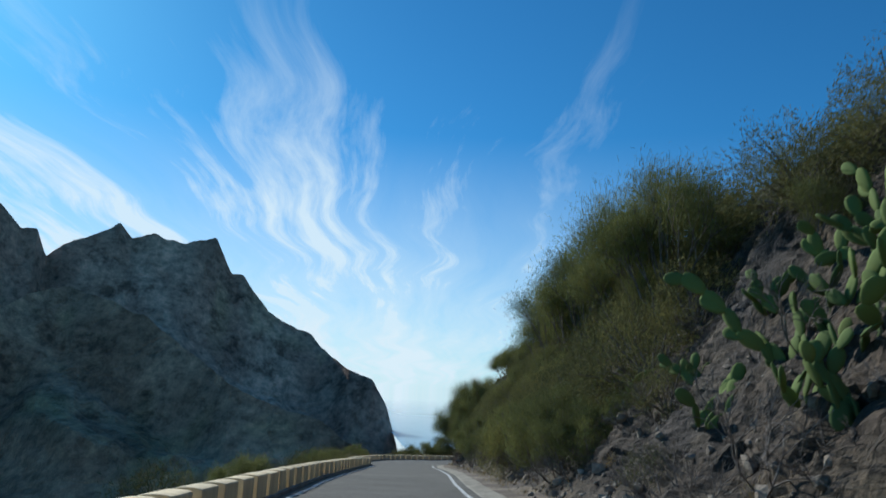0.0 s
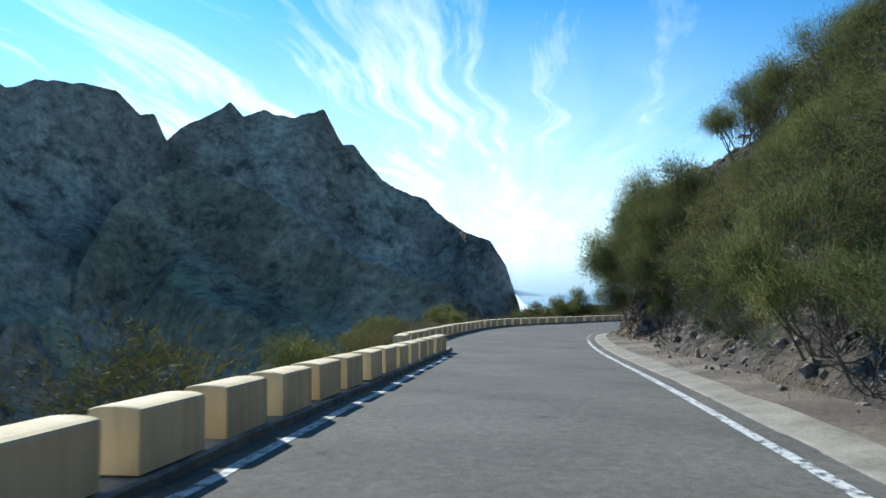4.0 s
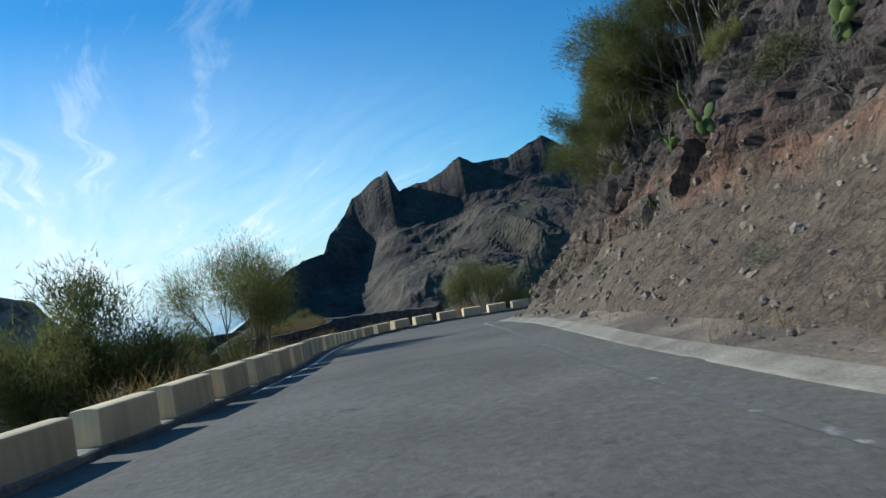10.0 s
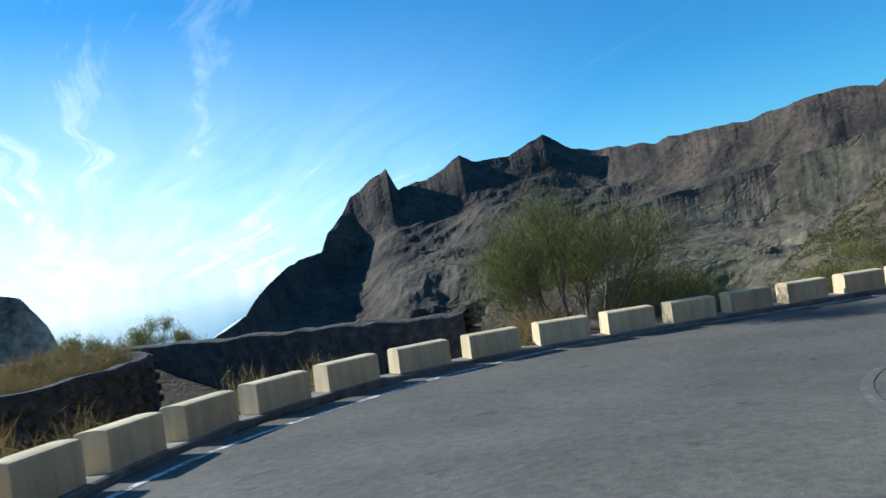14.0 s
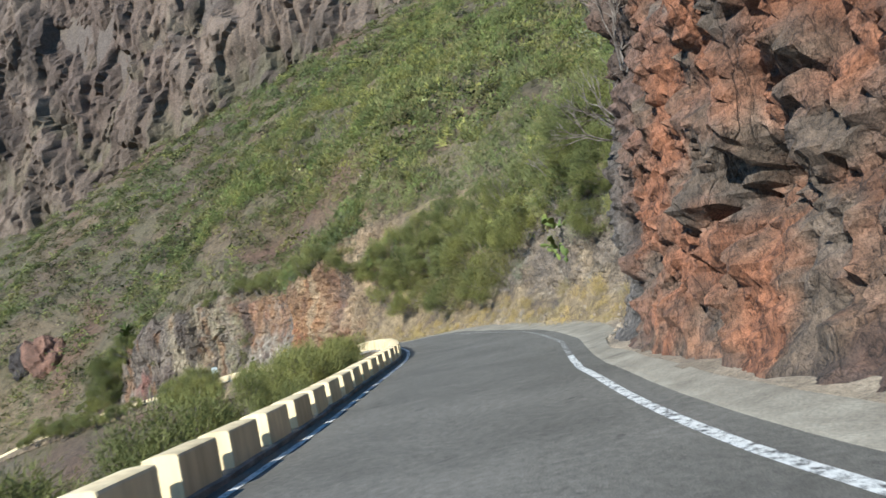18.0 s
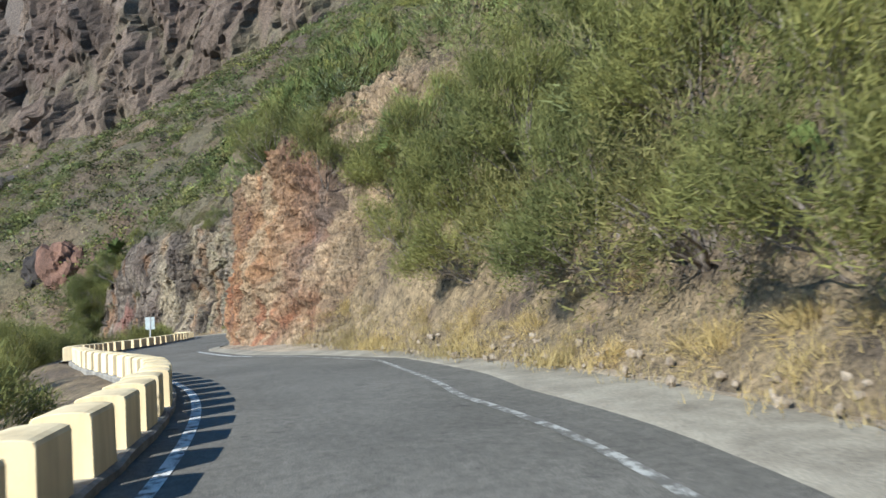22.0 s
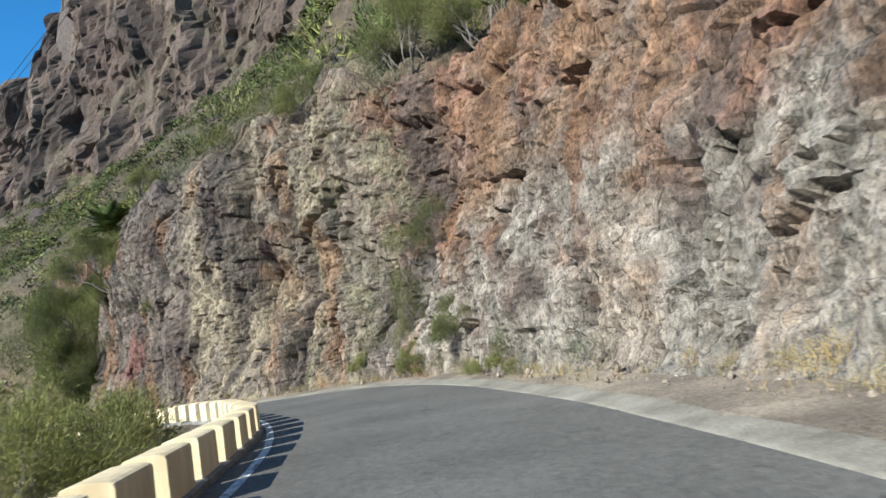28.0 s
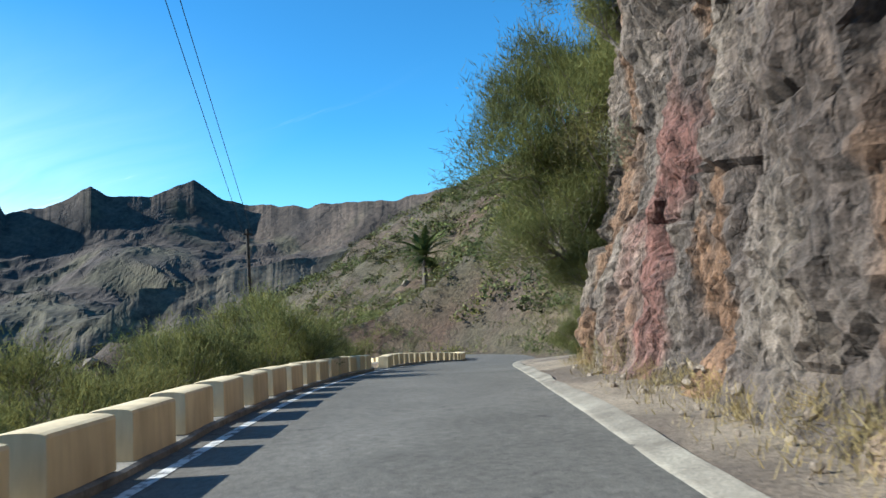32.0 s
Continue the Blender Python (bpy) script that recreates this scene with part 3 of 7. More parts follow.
def hill_plane(x, y):
    """The mountainside east of the road: a long slope under a high cliff, ending in a spur."""
    w = (x - 455) * 0.597 + (y - 255) * 0.802 - 15
    q = (x - 455) * -0.802 + (y - 255) * 0.597
    k = np.clip((w + 215) / 190, 0, 1)
    z = 0.345 * x - 0.578 * y + 20 + 28 * k * k * (3 - 2 * k)
    z = z - 12 * np.exp(-((w + 172) / 50) ** 2) * np.clip((q - 60) / 60, 0, 1)
    return np.where(w > 0, z - 1.3 * w, z), w, q


def bank_height(s, o):
    """Height over the road, o metres out from its middle on the hill side."""
    f, h1, a1, h2, a2 = (bank(s, k) for k in range(1, 6))
    w1, w2 = h1 / np.tan(np.radians(a1)), h2 / np.tan(np.radians(a2))
    z = np.clip(o - f, 0, w1) * np.tan(np.radians(a1)) + np.clip(o - f - w1, 0, w2) * np.tan(np.radians(a2))
    rest = np.clip(o - f - w1 - w2, 0, None)
    return z + np.minimum(rest * 0.72, 8 + rest * 0.28)


def ground_height(x, y):
    """The whole terrain sheet, with the road's bed cut into it."""
    s, d = station(np.stack([x, y], 1))
    zr = np.interp(s, S, RP[:, 2])
    le = left_edge(s)
    pl, w, q = hill_plane(x, y)
    cliff = np.clip(-(q + 6 * vnoise(np.stack([x, y, 0 * x], 1) * 0.03, 4)) / 14, 0, 1) * 78 * np.clip((-34 - w) / 16, 0, 1)
    o = -d - 2.2
    up = zr + bank_height(s, o) - 0.5
    east = np.clip((x - 95) / 40, 0, 1)
    near = zr + bank_height(s, np.minimum(o, 11)) - 0.5 - np.clip(o - 16, 0, None) * 0.7
    pl = pl - 14 * np.exp(-((q - 30) / 50) ** 2) * np.clip(-w / 40, 0, 1) * np.clip((190 + w) / 60, 0, 1)
    hillz = up * (1 - east) + np.maximum(near, np.minimum(pl, up + np.clip(o - 12, 0, None) * 0.6)) * east
    hillz = np.where(w > 0, np.minimum(hillz, np.maximum(pl, -250)), hillz) + cliff
    # past the road's last bend the slope runs on
    along = (x - RP[-1, 0]) * RT[-1, 0] + (y - RP[-1, 1]) * RT[-1, 1]
    past = np.clip((along - 4) / 30, 0, 1) * (s > S[-1] - 3)
    # valley side: a narrow verge, then a steep fall
    out = np.clip(d - le - 1.2, 0, None)
    flat = 13 * np.exp(-((s - 160) / 9.0) ** 2)
    fall = zr - 0.12 - np.clip(out - flat, 0, None) * 0.72
    rise = np.clip((y - 680) / 260, 0, 1) * np.clip(1.5 - np.abs(x - 120) / 90, 0, 1)
    valley = -250 + 150 * rise * rise * (3 - 2 * rise) + (9 - 6 * rise) * vnoise(np.stack([x, y, 0 * x], 1) * 0.01, 8)
    fall = np.maximum(fall, valley)
    z = np.where(d > 0, fall, hillz)
    z = z * (1 - past) + np.maximum(np.minimum(pl, zr + 0.7 * np.abs(d) - 3), valley) * past
    z = np.maximum(z, valley - 4)
    bed = np.clip((np.abs(d) - 3) / 2.0, 0, 1)
    inner = (d < le + 0.6) & (d > -bank(s, 1) - 0.2)
    n = fbm(np.stack([x, y, 0 * x], 1) * 0.12, 4, 3)
    far = np.clip((np.abs(d) - 6) / 12, 0, 1)
    z = z + n * (0.25 + 2.2 * far) * np.where(inner, 0, 1) * np.clip((np.abs(d) - le) / 6, 0.1, 1)
    return np.where(inner, zr - 0.35, z), s, d, cliff, w, q


def surface_height(x, y):
    """Ground or bank, whichever shows."""
    z, s, d, cliff, w, q = ground_height(x, y)
    f, h1, a1, h2, a2 = (bank(s, k) for k in range(1, 6))
    l1, l2 = h1 / np.sin(np.radians(a1)), h2 / np.sin(np.radians(a2))
    reach = f + l1 * np.cos(np.radians(a1)) + l2 * np.cos(np.radians(a2)) + np.clip(21.5 - l1 - l2, 0, None) * 0.81
    face = np.interp(s, S, RP[:, 2]) + bank_height(s, -d) - 0.15
    return np.where((-d > f) & (-d < reach) & (s < 344), np.maximum(z, face), z), s, d, cliff, w, q


# ---- large structure ----
SOIL, TAN, BASALT = np.array((0.20, 0.145, 0.10)), np.array((0.33, 0.25, 0.15)), np.array((0.12, 0.10, 0.09))


def blend(a, b, f):
    return a * (1 - f[:, None]) + b * f[:, None]


def build_ground():
    def axis(lo, hi, cuts):
        out, v = [], lo
        while v < hi:
            out.append(v)
            v += cuts(v)
        return np.array(out + [hi])
    ax = axis(-900, 1500, lambda v: 2.2 if -20 < v < 300 else 3.5 if -60 < v < 520 else 14 if -420 < v < 900 else 30)
    ay = axis(-500, 1500, lambda v: 2.2 if -30 < v < 230 else 3.5 if -60 < v < 420 else 14 if -200 < v < 760 else 30)
    X, Y = np.meshgrid(ax, ay, indexing="ij")
    x, y = X.ravel(), Y.ravel()
    z, s, d, cliff, w, q = ground_height(x, y)
    p = np.stack([x, y, z], 1)
    n = fbm(p * 0.05, 4, 31)
    c = blend(np.tile(SOIL * 0.68, (len(x), 1)), np.tile(TAN * 0.66, (len(x), 1)), np.clip(0.4 + 0.9 * n, 0, 1))
    rust = np.clip(1.5 * fbm(p * 0.035, 3, 39) - 0.1, 0, 0.6)
    c = blend(c, np.tile(np.array((0.19, 0.105, 0.07)), (len(x), 1)), rust)
    g = np.clip(0.15 + 1.0 * fbm(p * 0.11, 3, 37), 0, 0.45)
    c = blend(c, np.tile(np.array((0.125, 0.125, 0.065)), (len(x), 1)), g)
    steep = np.clip(cliff * (78 - cliff) / 500, 0, 1) + np.clip((cliff - 60) / 30, 0, 1) * 0.6
    c = blend(c, np.tile(np.array((0.17, 0.135, 0.115)), (len(x), 1)), np.clip(steep, 0, 1))
    me = mesh_from("ground", p, grid_faces(len(ax), len(ay)), HILL, True, c)
    tagged(new("ground", me), "dry rocky mountainside with brown soil and sparse green scrub", "hillside", kind="structure")


def build_cliff():
    """The high cliff above the slope, with its own relief."""
    nw, nz = 300, 110
    w = np.r_[np.linspace(3, -4, 60), np.linspace(-4.5, -330, nw - 60)]
    v = np.linspace(0, 1, nz)
    W, V = np.meshgrid(w, v, indexing="ij")
    W, V = W.ravel(), V.ravel()
    bx, by = 455 + (W + 27) * 0.597, 255 + (W + 27) * 0.802
    base = 0.345 * bx - 0.578 * by - 10
    zero = 0 * W
    turn = np.clip((W + 3) / 6, 0, 1) * 30
    top = base + 116 + 5 * vnoise(np.stack([W * 0.05, zero, zero], 1), 5) + 20 * np.clip((-W - 34) / 10, 0, 1) + np.clip(-W - 52, 0, 90) * 0.2
    wob = W + turn + 9 * vnoise(np.stack([(W + turn) * 0.03, V * 5, zero], 1), 3)
    tier = V * 3.4 + 0.55 * vnoise(np.stack([W * 0.045, zero, zero], 1), 6) + 0.22 * vnoise(np.stack([W * 0.2, V * 4, zero], 1), 16)
    step = 5.0 * (np.floor(tier) + np.clip((tier % 1.0) * 3.5 - 2.5, 0, 1))
    out = 15 * (1 - V) ** 1.2 - step + 10 * (ridged(np.stack([wob * 0.03, V * 1.6, zero], 1), 4, 7) - 0.5) + 3.6 * fbm(np.stack([wob * 0.13, V * 9, zero], 1), 4, 8)
    d1, cid, edge = cells(np.stack([wob * 0.12, V * 8 + wob * 0.02, zero], 1), 3)
    d2, cid2, edge2 = cells(np.stack([wob * 0.3, V * 15, zero], 1), 33)
    out = out + 4.2 * cid + 2.0 * cid2 - 2.2 * np.exp(-edge * 12)
    out = out - 6 * np.exp(-((W + 44) / 4) ** 2) * np.clip(V * 1.4, 0, 1) - 5 * np.exp(-((W + 90 - 20 * V) / 4) ** 2)
    out = out - np.clip(V - 0.95, 0, 1) * 700
    cor = turn / 30 + 0.12 * (cid2 - 0.5) * np.clip(turn, 0, 1)
    x, y, z = bx - 0.802 * (out - 6 - cor * 30), by + 0.597 * (out - 6 - cor * 30), base + (top - base) * np.minimum(V / 0.95, 1)
    jut = np.clip(turn / 6, 0, 1) * (8 * (cid - 0.5) + 4 * (cid2 - 0.5) + 5 * fbm(np.stack([wob * 0.13, V * 7, zero], 1), 3, 18) - 4 * (V - 0.5) - 0.7 * step + 6)
    x, y = x + 0.597 * jut, y + 0.802 * jut
    k = fbm(np.stack([wob * 0.06, V * 6, zero], 1), 4, 12)
    tile = lambda c: np.tile(np.array(c), (len(W), 1))
    c = blend(tile((0.10, 0.072, 0.058)), tile((0.25, 0.185, 0.145)), np.clip(0.25 + 1.3 * k, 0, 1))
    c = blend(c, tile((0.20, 0.14, 0.11)), np.clip(1.3 * fbm(np.stack([W * 0.03, V * 2, zero], 1), 3, 15), 0, 0.6))
    ledge = np.clip(1 - (tier % 1.0) * 3.0, 0, 1) * np.clip(0.9 - V, 0, 1)
    c = blend(c, tile((0.19, 0.17, 0.10)), np.clip(ledge * 0.9 + 0.5 * (0.4 - V), 0, 0.8))
    me = mesh_from("rock_cliff", np.stack([x, y, z], 1), grid_faces(nw, nz), HILL, False, c)
    tagged(new("rock_cliff", me), "high brown lava cliff above a scrubby slope", "cliff", kind="structure")


def build_mountain(name, eye, crest, foot, seed, label, colours, n=260, rough=1.0, shore=(0, 1), grain=150.0, sag=1.15):
    """A ridge seen across the valley: crest points as azimuth, height angle and distance from an eye; its face falls in spurs and gullies to the valley."""
    r = np.array(sorted(crest), float)
    az = np.linspace(r[0, 0], r[-1, 0], n)
    el, dist = np.interp(az, r[:, 0], r[:, 1]), np.interp(az, r[:, 0], r[:, 2])
    el = el + rough * (0.16 * fbm(np.stack([az * 0.9, 0 * az, 0 * az], 1), 4, seed))
    nv = 136
    v = np.r_[-0.35, -0.12, np.linspace(0, 1, nv - 2)]
    AZ, V = np.meshgrid(np.radians(az), v, indexing="ij")
    D = np.repeat(dist[:, None], nv, 1)
    zc = eye[2] + D * np.tan(np.radians(np.repeat(el[:, None], nv, 1)))
    floor = -255 + 163 * np.repeat(np.clip((az - shore[0]) / (shore[1] - shore[0]), 0, 1)[:, None], nv, 1)
    Vp = np.clip(V, 0, 1)
    win = max(3, int(n * 2.6 / (az[-1] - az[0])))
    pad = np.pad(zc[:, 0], win, mode="edge")
    low = np.array([pad[k:k + 2 * win + 1:2].min() for k in range(n)])
    pad = np.pad(low, win, mode="edge")
    kern = np.hanning(2 * win + 1)
    flow = np.minimum(np.convolve(pad, kern / kern.sum(), "valid"), zc[:, 0])
    m = np.clip(Vp / 0.13, 0, 1)
    zt = zc + (flow[:, None] - zc) * m * m * (3 - 2 * m)
    rr = D * (1 - (1 - foot) * Vp) + np.clip(-V, 0, 1) * D * 0.5
    x, y = eye[0] - rr * np.sin(AZ), eye[1] + rr * np.cos(AZ)
    p = np.stack([x.ravel(), y.ravel(), 0 * x.ravel()], 1) / grain
    p = p + 0.35 * np.stack([vnoise(p * 0.9, seed + 31), vnoise(p * 0.9, seed + 32), 0 * p[:, 0]], 1)
    spur = (ridged(p * 0.42, 3, seed + 3) - 0.80).reshape(AZ.shape)
    rib = (ridged(p * 1.25, 5, seed + 23) - 0.70).reshape(AZ.shape)
    lump = fbm(p * 3.2, 4, seed + 5).reshape(AZ.shape)
    H = zt - floor
    band = np.sin(np.pi * np.clip(Vp, 0, 1)) ** 0.6
    # a crag under the crest, then slopes that ease towards the valley
    face = 0.86 * (1 - Vp) ** sag + 0.14 * np.clip(1 - Vp * 9, 0, 1)
    z = floor + H * face + band * (spur * 0.42 + rib * 0.12 + lump * 0.018) * H
    tier = z / 55 + 0.5 * lump
    z = z - band * 9 * np.abs((tier % 1.0) - 0.5)
    cap = eye[2] + rr * np.tan(np.arctan2(zc - eye[2], D) - np.radians(0.12 + 0.9 * np.clip(Vp * 6, 0, 1)))
    z = np.where(Vp > 0, np.minimum(z, cap), z)
    z = z - np.clip(-V, 0, 1) * H * 1.6
    z = np.maximum(z, floor - 40)
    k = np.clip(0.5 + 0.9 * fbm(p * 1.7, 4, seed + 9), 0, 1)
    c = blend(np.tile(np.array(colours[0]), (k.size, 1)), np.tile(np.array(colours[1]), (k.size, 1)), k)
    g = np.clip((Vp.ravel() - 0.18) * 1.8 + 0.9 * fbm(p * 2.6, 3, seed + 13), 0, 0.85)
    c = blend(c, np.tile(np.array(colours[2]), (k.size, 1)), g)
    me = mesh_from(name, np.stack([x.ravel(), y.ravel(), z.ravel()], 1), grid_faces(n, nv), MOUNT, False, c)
    tagged(new(name, me), label, "mountain", kind="structure")


# asphalt left between the edge line and the concrete
kerb_gap = table([(0, 0.26), (104, 0.26), (112, 0.62), (140, 0.75), (150, 0.5), (165, 0.35), (205, 0.4), (213, 0.7), (219, 0.9), (226, 0.4), (240, 0.3), (345, 0.3)])


def build_road():
    s = np.arange(0, S[-1] - 1, 0.5)
    nv = 15
    f = np.linspace(0, 1, nv)
    lo, hi = -right_line(s) - kerb_gap(s) - 0.06, left_edge(s) + 0.25
    Dm = lo[:, None] + (hi - lo)[:, None] * f[None]
    sm = np.repeat(s[:, None], nv, 1)
    x, y, z = at(sm.ravel(), Dm.ravel())
    z = z + 0.012 * fbm(np.stack([x, y, 0 * x], 1) * 0.4, 3, 2)
    me = mesh_from("road", np.stack([x, y, z], 1), grid_faces(len(s), nv), ASPHALT, True)
    me.flip_normals()
    tagged(new("road", me), "worn grey asphalt of a narrow mountain road", "road", kind="structure")
    # edge lines
    def line(name, off, width, s0, s1, label, mat=WHITE_LINE):
        ss = np.arange(s0, s1, 0.4)
        o = off(ss)
        a, b = at(ss, o - width / 2), at(ss, o + width / 2)
        pts = np.empty((2 * len(ss), 3))
        for k, q in ((0, a), (1, b)):
            pts[k::2] = np.stack([q[0], q[1], q[2] + 0.006 + 0.012 * fbm(np.stack([q[0], q[1], 0 * q[0]], 1) * 0.4, 3, 2)], 1)
        ln = mesh_from(name, pts, grid_faces(len(ss), 2), mat)
        ln.flip_normals()
        tagged(new(name, ln), label, "road line", kind="structure")
    for s0, s1 in ((1, 97), (172, 189), (230, 237)):
        line("edge_line", lambda q: -right_line(q) + 0.06, 0.14, s0, s1, "worn white edge line along the hill side")
    for s0, s1, mat in ((97, 107, FAINT_LINE), (107, 143, GHOST_LINE), (143, 157, FAINT_LINE), (157, 172, GHOST_LINE), (189, 230, FAINT_LINE), (237, 262, GHOST_LINE)):
        line("edge_line", lambda q: -right_line(q) + 0.06, 0.13, s0, s1, "almost rubbed-out white edge line on the asphalt", mat)
    line("edge_line", lambda q: left_edge(q) - 0.36, 0.13, 1, 84, "worn white edge line beside the barrier")
    line("edge_line", lambda q: left_edge(q) - 0.36, 0.13, 134, 330, "worn white edge line beside the barrier")
    # concrete gutter on the hill side, then dusty earth up to the bank
    s = np.arange(0, 345, 0.4)
    f = np.array([0, 0.05, 0.3, 0.75, 1])
    wide = np.interp(s, [0, 104, 112, 148, 156, 190, 196, 214, 226, 236, 250, 285, 300, 345], [0.62, 0.62, 0.40, 0.5, 0.8, 0.9, 1.3, 1.4, 1.0, 0.5, 0.45, 0.7, 0.36, 0.36])
    a = right_line(s) + kerb_gap(s)
    wide = np.maximum(np.minimum(wide, bank(s, 1) - a - 0.1), 0.25) + 0.07 * vnoise(np.stack([s * 0.6, 0 * s, 0 * s], 1), 27)
    O = a[:, None] + wide[:, None] * f[None]
    sm = np.repeat(s[:, None], 5, 1)
    x, y, z = at(sm.ravel(), -O.ravel())
    z = z + (np.array([-0.03, 0.004, 0.006, 0.05, 0.06])[None] * np.ones((len(s), 1))).ravel() + 0.012 * fbm(np.stack([x, y, 0 * x], 1) * 0.4, 3, 2) + 0.006 * fbm(np.stack([x, y, 0 * x], 1) * 1.3, 3, 22)
    me = mesh_from("gutter", np.stack([x, y, z], 1), grid_faces(len(s), 5), CONCRETE, True)
    tagged(new("gutter", me), "pale dusty concrete gutter at the road's edge", "gutter", kind="structure")
    s = np.arange(0, 345, 0.3)
    f = np.linspace(0, 1, 9)
    a, b = np.interp(s, np.arange(0, 345, 0.4), a + wide) - 0.12, bank(s, 1) + 0.5
    b = np.maximum(b, a + 0.1)
    O = a[:, None] + (b - a)[:, None] * f[None]
    sm = np.repeat(s[:, None], 9, 1)
    x, y, z = at(sm.ravel(), -O.ravel())
    p = np.stack([x, y, 0 * x], 1)
    z = z + 0.02 + (O - a[:, None]).ravel() * 0.09 + 0.035 * fbm(p * 1.6, 4, 28)
    k = np.clip(0.5 + fbm(p * 0.7, 4, 29), 0, 1)
    dust = np.interp(sm.ravel(), [0, 90, 150, 186, 200, 230, 262, 300], [0.25, 0.35, 0.55, 0.85, 1.0, 0.95, 0.95, 0.6])
    c = blend(np.tile(np.array((0.17, 0.13, 0.10)), (len(x), 1)), np.tile(np.array((0.50, 0.41, 0.30)), (len(x), 1)), np.clip(0.6 * k + dust - 0.4, 0, 1))
    me = mesh_from("verge", np.stack([x, y, z], 1), grid_faces(len(s), 9), SOILBED, True, c)
    tagged(new("verge", me), "dusty gravel and earth at the foot of the bank", "verge", kind="structure")
    # verge under and behind the barrier
    s = np.arange(0, S[-1] - 1, 0.5)
    f = np.array([0.2, 0.7, 1.2, 2.0, 3.0])
    sm = np.repeat(s[:, None], 5, 1)
    x, y, z = at(sm.ravel(), (left_edge(s)[:, None] + f[None]).ravel())
    z = z + np.tile(np.array([-0.06, -0.02, -0.06, -0.3, -1.2]), len(s)) + 0.05 * fbm(np.stack([x, y, 0 * x], 1) * 0.9, 3, 23)
    c = blend(np.tile(SOIL, (len(x), 1)), np.tile(TAN, (len(x), 1)), np.clip(0.5 + fbm(np.stack([x, y, 0 * x], 1) * 0.5, 3, 24), 0, 1))
    me = mesh_from("verge", np.stack([x, y, z], 1), grid_faces(len(s), 5), ROCK, True, c)
    me.flip_normals()
    tagged(new("verge", me), "dusty brown verge behind the roadside blocks", "verge", kind="structure")


RED, ORANGE, PINK, PALE, OCHRE = (np.array(c) for c in ((0.36, 0.155, 0.085), (0.44, 0.245, 0.125), (0.29, 0.24, 0.20), (0.48, 0.43, 0.37), (0.36, 0.325, 0.21)))


def slabs(u, v, wide, high, seed):
    """Columns cut into slabs: a random number of each slab, its tilted face, and how far off its nearest edge is."""
    cu = u / wide
    i = np.floor(cu)
    zero = 0 * i
    own = rnd(i, zero, zero, seed)
    cv = v / (high * (0.6 + 0.8 * own)) + 9.7 * own
    j = np.floor(cv)
    fu, fv = cu - i, cv - j
    tilt = (rnd(i, j, zero, seed + 1) - 0.5) * (fu - 0.5) * wide + (rnd(i, j, zero, seed + 2) - 0.5) * (fv - 0.5) * min(high, 0.8)
    return rnd(i, j, zero, seed + 3), tilt, np.minimum(np.minimum(fu, 1 - fu) * wide, np.minimum(fv, 1 - fv) * high)


